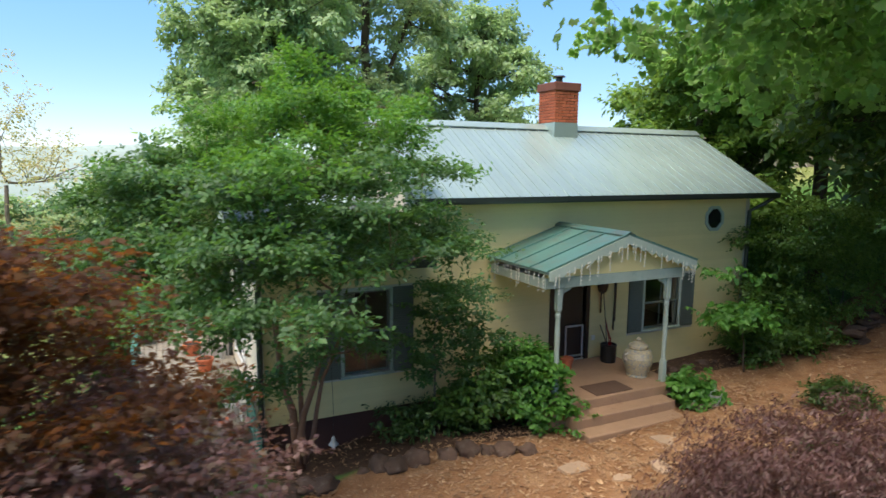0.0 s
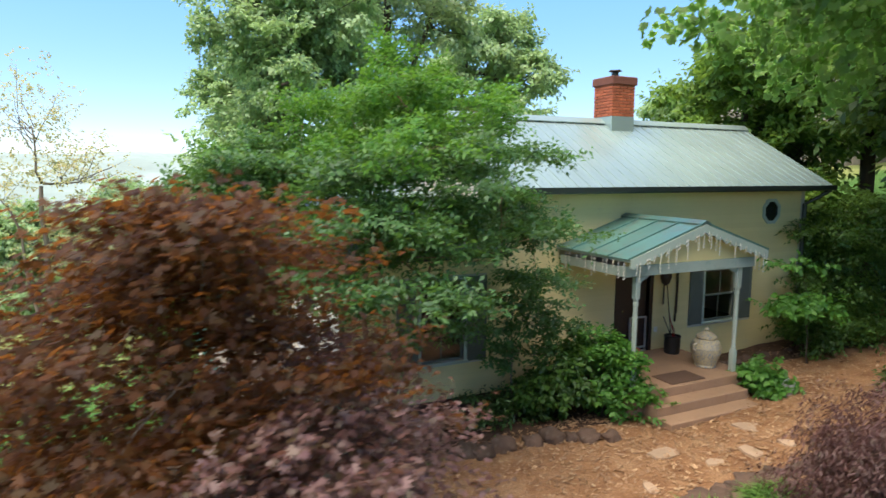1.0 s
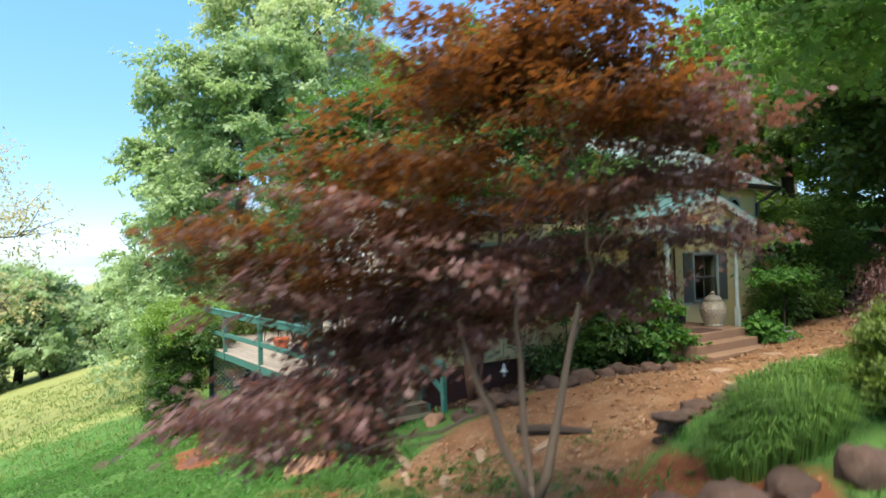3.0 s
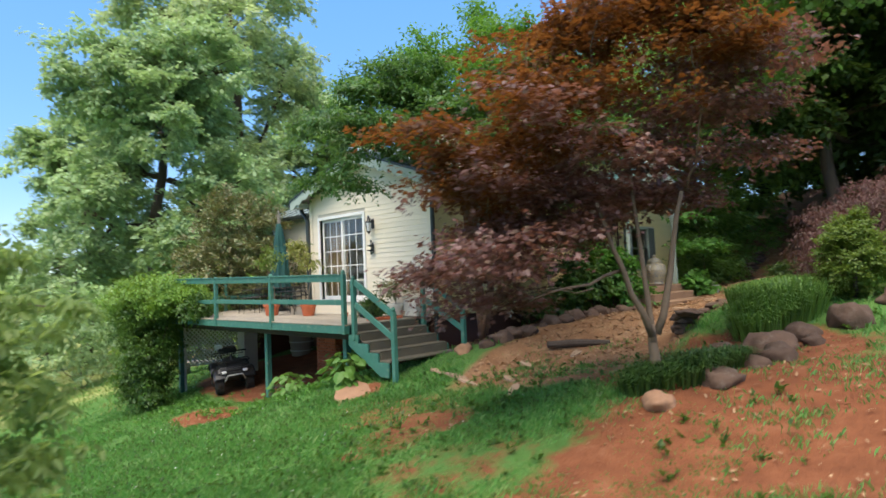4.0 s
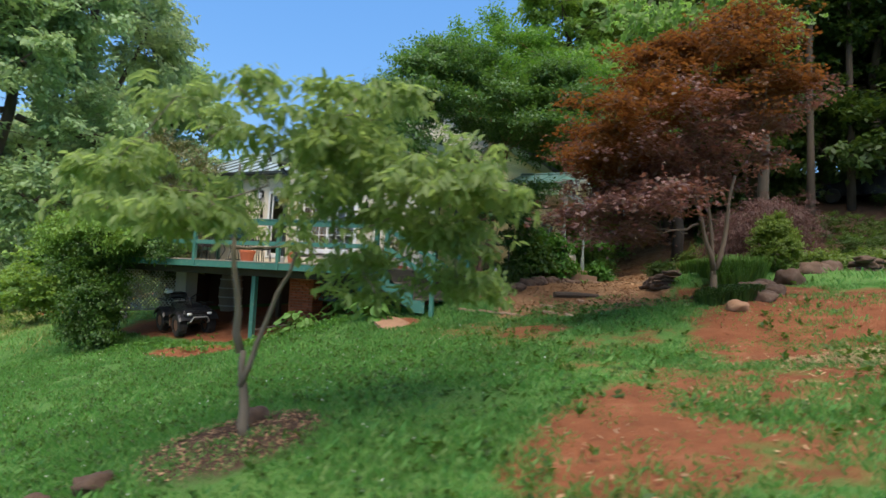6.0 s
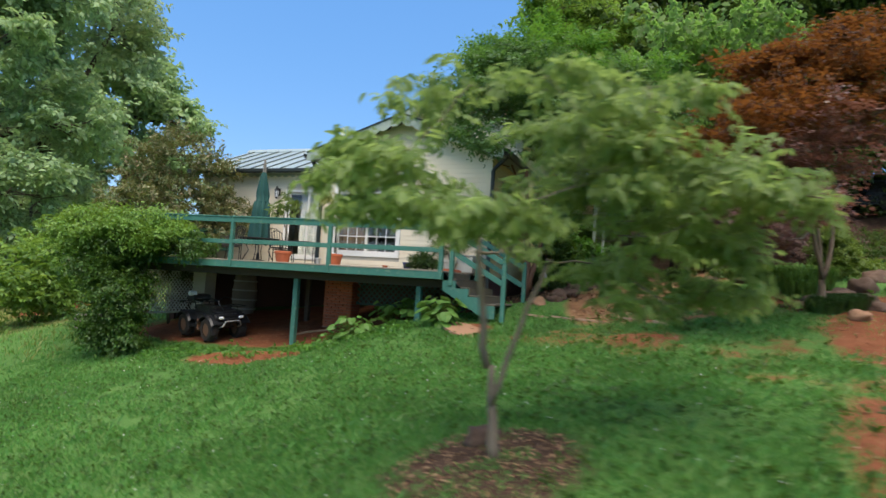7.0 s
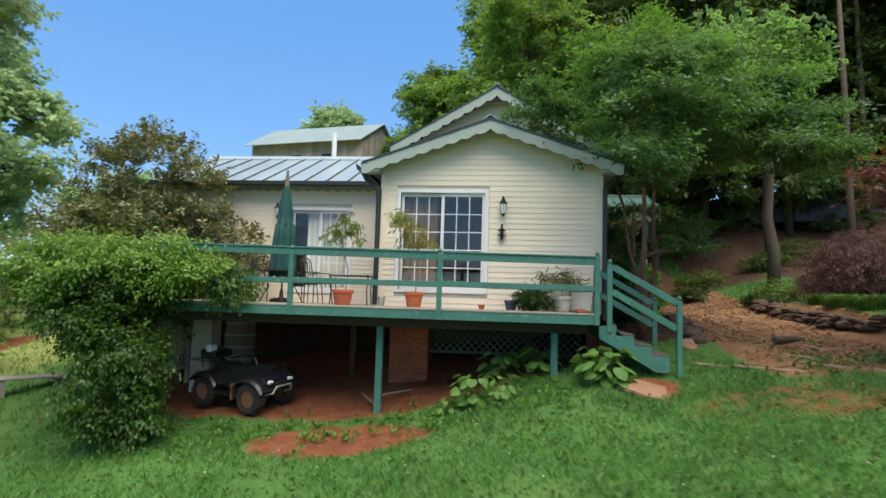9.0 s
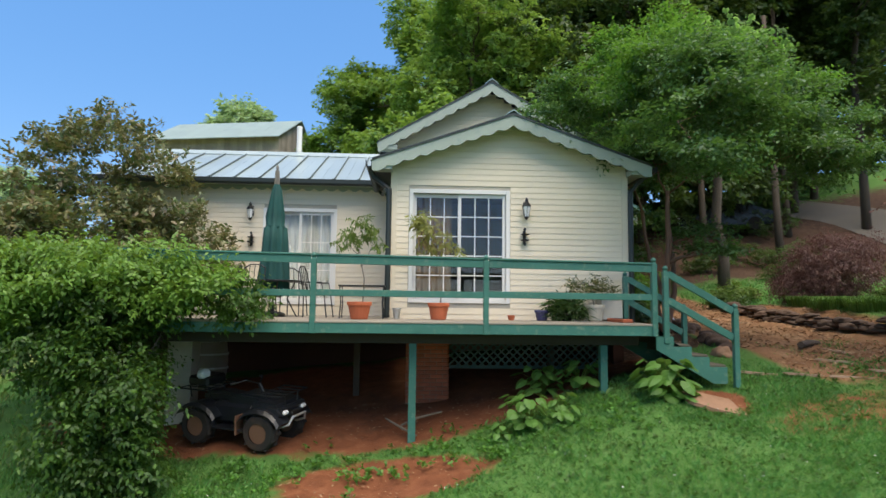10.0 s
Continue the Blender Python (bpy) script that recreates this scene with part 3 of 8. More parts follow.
w_front_low = wall("wall_front_low", "y", 0.0, 0.16, EW + 0.16, MW, -0.02, lambda u: low_top(0), [WIN_F])
clad(w_front_low, "y", 0.0, -1, 0.0, MW, -0.02, low_top(0), [(WIN_F[0] - 0.5, WIN_F[1] + 0.5, WIN_F[2] - 0.07, WIN_F[3] + 0.07)], paint=WARMLITSIDING)
w_front = wall("wall_front", "y", 0.0, 0.16, MW, ME, -0.05, lambda u: main_top(0), [WIN_P, DOOR_F])
OCT = (11.07, 3.47, 0.30)
clad(w_front, "y", 0.0, -1, MW, ME, -0.05, main_top(0), [(WIN_P[0] - 0.5, WIN_P[1] + 0.52, WIN_P[2] - 0.06, WIN_P[3] + 0.06), (DOOR_F[0] - 0.1, DOOR_F[1] + 0.1, 0.3, 2.46),
     (OCT[0] - 0.72 * OCT[2], OCT[0] + 0.72 * OCT[2], OCT[1] - 0.72 * OCT[2], OCT[1] + 0.72 * OCT[2])], paint=WARMLITSIDING)
w_upper = wall("wall_west_upper", "x", MW, 0.16, 0.16, EN, 2.9, main_top, [])
clad(w_upper, "x", MW, -1, 0.0, EN, 2.95, 5.55, [],
     reach=lambda z: (max(0.0, MID - (MR_RIDGE - 0.12 - z) / main_slope), min(EN, MID + (MR_RIDGE - 0.12 - z) / main_slope)))
w_east = wall("wall_east", "x", ME, 0.16, 0.0, EN, -0.05, main_top, [])
w_north = wall("wall_north", "y", EN - 0.16, 0.16, EW + 0.16, MW, -0.02, lambda u: low_top(0), [])
w_north_main = wall("wall_north_main", "y", EN - 0.16, 0.16, MW + 0.16, ME, -0.02, lambda u: main_top(0), [])
w_wing = wall("wall_wing_west", "x", WX, 0.16, EN, WN, -0.3, lambda u: 3.12, [DOOR_N])
clad(w_wing, "x", WX, -1, EN, WN, -0.02, 3.10, [(DOOR_N[0] - 0.07, DOOR_N[1] + 0.07, 0.25, 2.46)])
w_wing_n = wall("wall_wing_north", "y", WN - 0.16, 0.16, WX + 0.16, 8.0, -0.6, lambda u: 3.12 + 0.44 * max(0, min(u - WX, 8.0 - u)), [])
w_wing_e = wall("wall_wing_east", "x", 8.0, 0.16, EN, WN, -0.3, lambda u: 3.12, [])
# added room box behind the glass; its dark colour stands in for unlit rooms
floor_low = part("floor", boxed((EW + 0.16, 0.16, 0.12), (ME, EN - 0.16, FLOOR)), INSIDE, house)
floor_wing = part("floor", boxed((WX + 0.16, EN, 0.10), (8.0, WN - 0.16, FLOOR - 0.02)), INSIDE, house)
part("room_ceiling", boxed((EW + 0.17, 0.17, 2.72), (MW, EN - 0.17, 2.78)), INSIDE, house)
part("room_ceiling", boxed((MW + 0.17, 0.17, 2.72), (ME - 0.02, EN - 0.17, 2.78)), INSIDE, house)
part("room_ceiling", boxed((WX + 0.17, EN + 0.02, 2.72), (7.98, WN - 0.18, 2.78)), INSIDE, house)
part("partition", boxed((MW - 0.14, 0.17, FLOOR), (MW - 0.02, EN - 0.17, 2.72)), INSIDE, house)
# foundation under the siding
part("foundation", boxed((0.06, 0.06, -1.0), (MW, 0.26, -0.03)), FOUNDATION, house)
part("foundation", boxed((MW, 0.05, -0.9), (ME, 0.25, -0.06)), FOUNDATION, house)
part("foundation", boxed((ME - 0.1, 0.26, -0.9), (ME + 0.1, EN, -0.06)), FOUNDATION, house)
part("foundation", boxed((3.3, 0.26, -2.6), (3.6, WN - 0.3, -0.31)), FOUNDATION, house)
part("foundation", boxed((1.5, WN - 0.3, -2.9), (3.6, WN - 0.1, -0.31)), FOUNDATION, house)


def metal_roof(name, label, along, lo, hi, u_ridge, z_ridge, u_eave, z_eave, pitch, material, rib=0.035, thick=0.05, minor=0, seam=None):
    """One slope of a ribbed metal roof: a panel object for each width. along: 'x' or 'y', the way of the ridge."""
    deckbm = bmesh.new()
    put = (lambda a, u, z: (a, u, z)) if along == "x" else (lambda a, u, z: (u, a, z))
    run = math.hypot(u_eave - u_ridge, z_eave - z_ridge)
    nu, nz = -(z_eave - z_ridge) / run, (u_eave - u_ridge) / run
    if nz < 0:
        nu, nz = -nu, -nz
    def slab(bm, a, b, t0, t1, e0=0.0):
        vs = []
        for s in (a, b):
            for (u, z, k) in ((u_ridge, z_ridge, 0), (u_eave, z_eave, 1)):
                for t in (t0, t1):
                    vs.append(bm.verts.new(put(s, u + nu * t + (u_eave - u_ridge) / run * e0 * k, z + nz * t + (z_eave - z_ridge) / run * e0 * k)))
        for f in ((0, 1, 3, 2), (4, 6, 7, 5), (0, 4, 5, 1), (2, 3, 7, 6), (1, 5, 7, 3), (0, 2, 6, 4)):
            bm.faces.new([vs[i] for i in f])
    slab(deckbm, lo, hi, -thick, -0.004)
    bmesh.ops.recalc_face_normals(deckbm, faces=deckbm.faces[:])
    roof = part(name, deckbm, DARKMETAL, house, label)
    n = max(1, round((hi - lo) / pitch))
    w = (hi - lo) / n
    for k in range(n):
        bm = bmesh.new()
        a = lo + k * w
        slab(bm, a + 0.002, a + w - 0.002, 0.0, 0.006, 0.03)
        slab(bm, a + w * 0.5 - rib / 2, a + w * 0.5 + rib / 2, 0.006, 0.006 + rib * 0.8, 0.03)
        for q in range(minor):
            c = a + w * ((q + 1) / (minor + 1) * 1.0)
            if abs(c - a - w / 2) > 0.03:
                slab(bm, c - 0.012, c + 0.012, 0.006, 0.014, 0.03)
        bmesh.ops.recalc_face_normals(bm, faces=bm.faces[:])
        part("panel", bm, material, roof)
        # a thin dark strip stands in for the shadow beside the rib
        if seam:
            bm = bmesh.new()
            slab(bm, a + w * 0.5 - rib * 0.9, a + w * 0.5 - rib * 0.5, 0.007, 0.012 + rib * 0.8, 0.03)
            bmesh.ops.recalc_face_normals(bm, faces=bm.faces[:])
            part("seam", bm, seam, roof)
    return roof


metal_roof("roof_main_south", "pale green ribbed metal roof", "x", 2.74, 12.74, MID, MR_RIDGE, -MR_OVER, MR_EAVE, 0.30, ROOFMETAL, rib=0.02)
metal_roof("roof_main_north", "pale green ribbed metal roof", "x", 2.74, 12.74, MID, MR_RIDGE, EN + MR_OVER, MR_EAVE, 0.60, ROOFMETAL, rib=0.02)
metal_roof("roof_low_south", "dark slate green ribbed metal roof", "x", -0.38, MW - 0.01, MID, LR_RIDGE, -LR_OVER, LR_EAVE, 0.30, LOWMETAL, rib=0.02)
metal_roof("roof_low_north", "dark slate green ribbed metal roof", "x", -0.38, MW - 0.01, MID, LR_RIDGE, EN + LR_OVER, LR_EAVE, 0.30, LOWMETAL, rib=0.02)
WR_RIDGE, WR_EAVE, WR_X = 4.36, 3.08, 5.3
metal_roof("roof_wing_west", "grey standing seam metal roof", "y", EN + 0.02, WN + 0.3, WR_X, WR_RIDGE, WX - 0.36, WR_EAVE, 0.55, WINGMETAL, rib=0.045, seam=SEAMSHADOW)
metal_roof("roof_wing_east", "grey standing seam metal roof", "y", EN + MR_OVER + 0.05, WN + 0.3, WR_X, WR_RIDGE, 8.36, WR_EAVE, 0.55, WINGMETAL, rib=0.03)


def ridge_cap(lo, hi, along, u, z, material, drop=0.10, rise=0.016):
    bm = bmesh.new()
    prism(bm, [(u - 0.16, z - drop * 0.8), (u, z + rise + 0.03), (u + 0.16, z - drop * 0.8), (u + 0.16, z - drop * 0.8 + 0.02), (u, z + rise + 0.055), (u - 0.16, z - drop * 0.8 + 0.02)], "x" if along == "x" else "y", lo, hi)
    return part("ridge_cap", bm, material, house)


ridge_cap(2.72, 12.76, "x", MID, MR_RIDGE + 0.035, ROOFMETAL)
ridge_cap(-0.40, MW - 0.01, "x", MID, LR_RIDGE + 0.03, ROOFMETAL, drop=0.07)
ridge_cap(EN + 0.04, WN + 0.32, "y", WR_X, WR_RIDGE + 0.03, WINGMETAL)


def scallops(a, b, depth, drop, pitch):
    """The lower line of a scalloped board between two points (u, z): a row of points from a to b."""
    n = max(2, round(math.dist(a, b) / pitch))
    pts = []
    for k in range(n):
        for q in range(5):
            s = (k + q / 5) / n
            u, z = a[0] + (b[0] - a[0]) * s, a[1] + (b[1] - a[1]) * s
            pts.append((u, z - drop - depth * math.sin(math.pi * q / 5)))
    pts.append((b[0], b[1] - drop))
    return pts


def barge(x, ridge, eave, over, width=0.20):
    """Scalloped barge boards of a gable that faces west."""
    for side in (-1, 1):
        peak, foot = (MID, ridge - 0.005), (MID + side * (MID + over), eave - 0.005)
        bm = bmesh.new()
        low = scallops(peak, foot, 0.055, width, 0.30)
        prism(bm, [peak, *low, foot], "x", x, x + 0.03)
        part("barge_board", bm, TRIM, house, "pale green scalloped barge board")
        bm = bmesh.new()
        prism(bm, [(peak[0], peak[1] + 0.03), (foot[0], foot[1] + 0.03), (foot[0], foot[1] - 0.012), (peak[0], peak[1] - 0.012)], "x", x - 0.02, x + 0.012)
        part("drip_edge", bm, DARKMETAL, house)
        # boxed end of the eave
        y0, y1 = sorted((MID + side * (MID + 0.0), MID + side * (MID + over)))
        part("eave_return", boxed((x + 0.032, y0, eave - 0.17), (x + 0.34, y1, eave - 0.06)), TRIM, house)


barge(-0.40, LR_RIDGE, LR_EAVE, LR_OVER)
barge(2.72, MR_RIDGE, MR_EAVE, MR_OVER, 0.22)


def eave_line(along, lo, hi, face, out, z, width=0.12):
    """A gutter and a scalloped frieze along an eave."""
    bm = bmesh.new()
    put = (lambda u, d, q: (u, d, q)) if along == "x" else (lambda u, d, q: (d, u, q))
    prof = [(0.0, 0.0), (0.0, -0.11), (0.03, -0.13), (0.09, -0.13), (0.115, -0.09), (0.12, 0.0), (0.108, 0.0), (0.10, -0.085), (0.085, -0.115), (0.03, -0.115), (0.012, -0.1), (0.012, 0.0)]
    va = [bm.verts.new(put(lo, face + out * d, z + q)) for d, q in prof]
    vb = [bm.verts.new(put(hi, face + out * d, z + q)) for d, q in prof]
    n = len(prof)
    for k in range(n):
        bm.faces.new((va[k], va[(k + 1) % n], vb[(k + 1) % n], vb[k]))
    bm.faces.new(va)
    bm.faces.new(vb[::-1])
    bmesh.ops.recalc_face_normals(bm, faces=bm.faces[:])
    part("gutter", bm, DARKMETAL, house, "dark metal gutter")


def frieze(along, lo, hi, at, thick, z, drop):
    bm = bmesh.new()
    prism(bm, [(lo, z), *scallops((lo, z), (hi, z), 0.06, drop, 0.27), (hi, z)], "y" if along == "x" else "x", at, at + thick)
    part("frieze", bm, TRIM, house, "pale green scalloped frieze board")


eave_line("x", 2.74, 12.74, -MR_OVER, -1, MR_EAVE - 0.01)
eave_line("x", -0.38, MW - 0.02, -LR_OVER, -1, LR_EAVE - 0.01)
eave_line("y", EN + 0.42, WN + 0.3, WX - 0.36, -1, WR_EAVE - 0.01)
eave_line("x", -0.38, WX - 0.38, EN + LR_OVER, 1, LR_EAVE - 0.01)
frieze("x", MW + 0.02, ME + 0.1, -0.058, 0.03, main_top(0) - 0.05, 0.17)
frieze("y", EN + 0.03, WN, WX - 0.058, 0.03, WR_EAVE - 0.02, 0.13)
part("soffit", boxed((2.78, -MR_OVER, MR_EAVE - 0.10), (12.70, 0.0, MR_EAVE - 0.07)), TRIM, house)
part("soffit", boxed((-0.34, -LR_OVER, LR_EAVE - 0.10), (MW - 0.02, -0.03, LR_EAVE - 0.07)), TRIM, house)
part("soffit", boxed((WX - 0.36, EN + 0.03, WR_EAVE - 0.10), (WX - 0.03, WN + 0.2, WR_EAVE - 0.07)), TRIM, house)


def downpipe(points, r=0.045):
    bm = bmesh.new()
    tube(bm, points, [r] * len(points), 8)
    return part("downpipe", bm, DARKMETAL, house, "dark downpipe")


downpipe([(-0.07, -0.40, LR_EAVE - 0.12), (-0.06, -0.2, LR_EAVE - 0.3), (-0.075, -0.07, LR_EAVE - 0.45), (-0.075, -0.07, -0.5)], 0.05)
downpipe([(-0.03, EN + 0.44, LR_EAVE - 0.1), (-0.03, EN + 0.36, LR_EAVE - 0.26), (-0.075, EN + 0.06, LR_EAVE - 0.5), (-0.075, EN + 0.06, 0.02)], 0.055)
downpipe([(WX - 0.4, EN + 0.55, WR_EAVE - 0.1), (WX - 0.3, EN + 0.3, WR_EAVE - 0.3), (0.4, EN + 0.12, LR_EAVE - 0.35), (-0.06, EN + 0.10, LR_EAVE - 0.6)], 0.04)
downpipe([(12.62, -0.5, MR_EAVE - 0.12), (12.5, -0.3, MR_EAVE - 0.3), (ME + 0.08, -0.07, MR_EAVE - 0.5), (ME + 0.08, -0.07, -0.1)], 0.05)
for y in (0.0, EN):
    part("corner_board", boxed((-0.034, y - 0.034 if y == 0 else y - 0.09, -0.03), (-0.027, y + 0.09 if y == 0 else y + 0.03, LR_EAVE - 0.05)), SIDING, house)


# ---- doors and windows of the house ----
def sliding_door(axis_x, hole, label, out=-1, grid_leaf=(1,), cols=3, rows=5):
    """A two-leaf sliding glass door in a wall that faces west."""
    y0, y1, z0, z1 = hole
    door = part("sliding_door", bmesh.new(), WHITE, house, label)
    fx = axis_x - 0.035
    def bar(lo, hi, name="frame", mat=WHITE):
        return part(name, boxed(lo, hi, 0.004), mat, door)
    bar((fx, y0 - 0.08, z0 - 0.06), (axis_x + 0.12, y0, z1 + 0.08))
    bar((fx, y1, z0 - 0.06), (axis_x + 0.12, y1 + 0.08, z1 + 0.08))
    bar((fx, y0, z1), (axis_x + 0.12, y1, z1 + 0.08))
    bar((fx, y0, z0 - 0.06), (axis_x + 0.12, y1, z0))
    mid = (y0 + y1) / 2
    for k, (a, b) in enumerate(((y0, mid + 0.03), (mid - 0.03, y1))):
        x = axis_x + (0.02 if k == 0 else 0.065)
        for lo, hi in (((x, a, z0), (x + 0.035, a + 0.06, z1)), ((x, b - 0.06, z0), (x + 0.035, b, z1)),
                       ((x, a + 0.06, z1 - 0.07), (x + 0.035, b - 0.06, z1)), ((x, a + 0.06, z0), (x + 0.035, b - 0.06, z0 + 0.09))):
            bar(lo, hi, "stile")
        pane = part("pane", boxed((x + 0.012, a + 0.06, z0 + 0.09), (x + 0.020, b - 0.06, z1 - 0.07)), GLASS, door)
        pane.visible_shadow = False
        if k in grid_leaf:
            ga, gb_, gz0, gz1 = a + 0.06, b - 0.06, z0 + 0.09, z1 - 0.07
            for c in range(1, cols):
                u = ga + (gb_ - ga) * c / cols
                bar((x + 0.004, u - 0.011, gz0), (x + 0.011, u + 0.011, gz1), "muntin")
            for r in range(1, rows):
                q = gz0 + (gz1 - gz0) * r / rows
                bar((x - 0.002, ga, q - 0.011), (x + 0.0035, gb_, q + 0.011), "muntin")
    part("handle", boxed((axis_x - 0.005, mid - 0.015, z0 + 0.95), (axis_x + 0.02, mid + 0.015, z0 + 1.15), 0.005), WHITE, door)
    return door


def curtain(x0, y0, y1, z0, z1, name="curtain", mat=None, label="sheer white curtain"):
    bm = bmesh.new()
    n = max(8, int((y1 - y0) / 0.025))
    rows = [[bm.verts.new((x0 + 0.03 * math.sin(k * 1.15) + 0.012 * math.sin(k * 0.37 + z), y0 + (y1 - y0) * k / n, z)) for k in range(n + 1)] for z in (z0, z1)]
    for k in range(n):
        bm.faces.new((rows[0][k], rows[0][k + 1], rows[1][k + 1], rows[1][k]))
    r = bmesh.ops.extrude_face_region(bm, geom=bm.faces[:])
    bmesh.ops.translate(bm, verts=[v for v in r["geom"] if isinstance(v, bmesh.types.BMVert)], vec=(0.004, 0, 0))
    return part(name, bm, mat or CURTAIN, house, label)


sliding_door(EW, DOOR_W, "white framed sliding glass door with grilles", grid_leaf=(0, 1))
sliding_door(WX, DOOR_N, "white framed sliding glass door with curtains", grid_leaf=(0,), cols=3, rows=3)
curtain(WX + 0.25, DOOR_N[0] - 0.05, DOOR_N[1] - 0.35, 0.32, 2.45)
curtain(EW + 0.3, DOOR_W[1] - 0.75, DOOR_W[1] + 0.1, 0.34, 2.5, mat=DRAPE, label="brown drape behind the glass")


def front_window(hole, label, shutters=0.42, rows=2):
    """A sash window in the front wall, with a shutter on either side."""
    x0, x1, z0, z1 = hole
    win = part("window", bmesh.new(), TRIM, house, label)
    def bar(lo, hi, name="frame", mat=TRIM, bev=0.004):
        return part(name, boxed(lo, hi, bev), mat, win)
    bar((x0 - 0.06, -0.045, z0), (x0, 0.12, z1 + 0.06))
    bar((x1, -0.045, z0), (x1 + 0.06, 0.12, z1 + 0.06))
    bar((x0, -0.045, z1), (x1, 0.12, z1 + 0.06))
    bar((x0 - 0.08, -0.08, z0 - 0.05), (x1 + 0.08, 0.12, z0), "sill")
    zm = (z0 + z1) / 2
    for lo, hi, y in ((zm - 0.02, z1, 0.02), (z0, zm + 0.02, 0.055)):
        for a, b, c, d in ((x0, x0 + 0.04, lo, hi), (x1 - 0.04, x1, lo, hi), (x0 + 0.04, x1 - 0.04, hi - 0.04, hi), (x0 + 0.04, x1 - 0.04, lo, lo + 0.04)):
            bar((a, y, c), (b, y + 0.03, d), "sash", SHUTTER)
        pane = part("pane", boxed((x0 + 0.04, y + 0.01, lo + 0.04), (x1 - 0.04, y + 0.017, hi - 0.04)), GLASS, win)
        pane.visible_shadow = False
        u = (x0 + x1) / 2
        bar((u - 0.01, y - 0.003, lo + 0.04), (u + 0.01, y + 0.006, hi - 0.04), "muntin", SHUTTER, 0)
    for a in (x0 - 0.07 - shutters, x1 + 0.07):
        sh = part("shutter", boxed((a, -0.045, z0 - 0.04), (a + 0.05, -0.015, z1 + 0.04)), SHUTTER, win, "grey green louvred shutter")
        part("stile", boxed((a + shutters - 0.05, -0.045, z0 - 0.04), (a + shutters, -0.015, z1 + 0.04)), SHUTTER, win)
        q = z0 + 0.0
        while q < z1 - 0.02:
            part("louvre", beam(bmesh.new(), (a + 0.05, -0.03, q), (a + shutters - 0.05, -0.03, q), 0.022, 0.035), SHUTTER, win)
            q += 0.045
        part("shutter_back", boxed((a + 0.05, -0.022, z0 - 0.04), (a + shutters - 0.05, -0.014, z1 + 0.04)), SHUTTER, win)
    return win


front_window(WIN_F, "front sash window with grey green shutters")
front_window(WIN_P, "porch sash window with grey green shutters")

# front door: dark, with a screen frame
fdoor = part("front_door", boxed((DOOR_F[0] + 0.03, 0.05, 0.35), (DOOR_F[1] - 0.03, 0.10, 2.33), 0.005), DARKDOOR, house, "dark brown front door with a screen")
for lo, hi in (((DOOR_F[0] - 0.1, -0.04, 0.30), (DOOR_F[0], 0.12, 2.46)), ((DOOR_F[1], -0.04, 0.30), (DOOR_F[1] + 0.1, 0.12, 2.46)), ((DOOR_F[0], -0.04, 2.36), (DOOR_F[1], 0.12, 2.46))):
    part("frame", boxed(lo, hi, 0.004), DARKDOOR, fdoor)
for lo, hi in (((6.62, -0.01, 0.42), (7.12, 0.02, 0.46)), ((6.62, -0.01, 1.12), (7.12, 0.02, 1.16)), ((6.62, -0.01, 0.46), (6.66, 0.02, 1.12)), ((7.08, -0.01, 0.46), (7.12, 0.02, 1.12))):
    part("screen_guard", boxed(lo, hi, 0.003), GALVANISED, fdoor)
part("door_knob", lathe(bmesh.new(), [(0.012, 0), (0.03, 0.01), (0.03, 0.03), (0.012, 0.045)], (6.4, 0.0, 1.3), 12), CHROME, fdoor)

# octagonal window
bm = bmesh.new()
outer = [(OCT[0] + OCT[2] * 1.12 * math.cos(math.pi / 8 + k * math.pi / 4), OCT[1] + OCT[2] * 1.12 * math.sin(math.pi / 8 + k * math.pi / 4)) for k in range(8)]
inner = [(OCT[0] + OCT[2] * 0.86 * math.cos(math.pi / 8 + k * math.pi / 4), OCT[1] + OCT[2] * 0.86 * math.sin(math.pi / 8 + k * math.pi / 4)) for k in range(8)]
for k in range(8):
    q = (k + 1) % 8
    prism(bm, [outer[k], outer[q], inner[q], inner[k]], "y", -0.05, 0.0)
bmesh.ops.remove_doubles(bm, verts=bm.verts[:], dist=0.0005)
octo = part("window", bm, TRIM, house, "small octagonal window with a pale frame")
bm = bmesh.new()
prism(bm, inner, "y", -0.02, -0.012)
part("pane", bm, CARGLASS, octo)

# chimney
CX0, CX1, CY0, CY1 = 7.48, 8.18, 1.88, 2.58
chim = part("chimney", boxed((CX0 + 0.012, CY0 + 0.012, 5.0), (CX1 - 0.012, CY1 - 0.012, 6.78)), MORTAR, house, "red brick chimney with a metal flashing")
part("flashing", boxed((CX0 - 0.012, CY0 - 0.015, 5.0), (CX1 + 0.012, CY1 + 0.015, 5.82), 0.01), ROOFMETAL, chim, "pale metal flashing")
part("cap", boxed((CX0 - 0.05, CY0 - 0.05, 6.60), (CX1 + 0.05, CY1 + 0.05, 6.80), 0.015), SOOTBRICK, chim, "sooty brick rim")
bm = lathe(bmesh.new(), [(0.09, 0.0), (0.09, 0.14)], (7.83, 2.23, 6.80), 14)
lathe(bm, [(0.02, 0.14), (0.16, 0.17), (0.15, 0.20), (0.02, 0.22)], (7.83, 2.23, 6.80), 14)
part("flue_cap", bm, BLACK, chim)


def brick_mesh(w, d, h):
    me = bpy.data.meshes.new("brick")
    bm = boxed((-w / 2, -d / 2, -h / 2), (w / 2, d / 2, h / 2), 0.006)
    bm.to_mesh(me)
    bm.free()
    me.materials.append(BRICK)
    return me


BRICK_X, BRICK_Y = brick_mesh(0.215, 0.03, 0.064), brick_mesh(0.03, 0.215, 0.064)
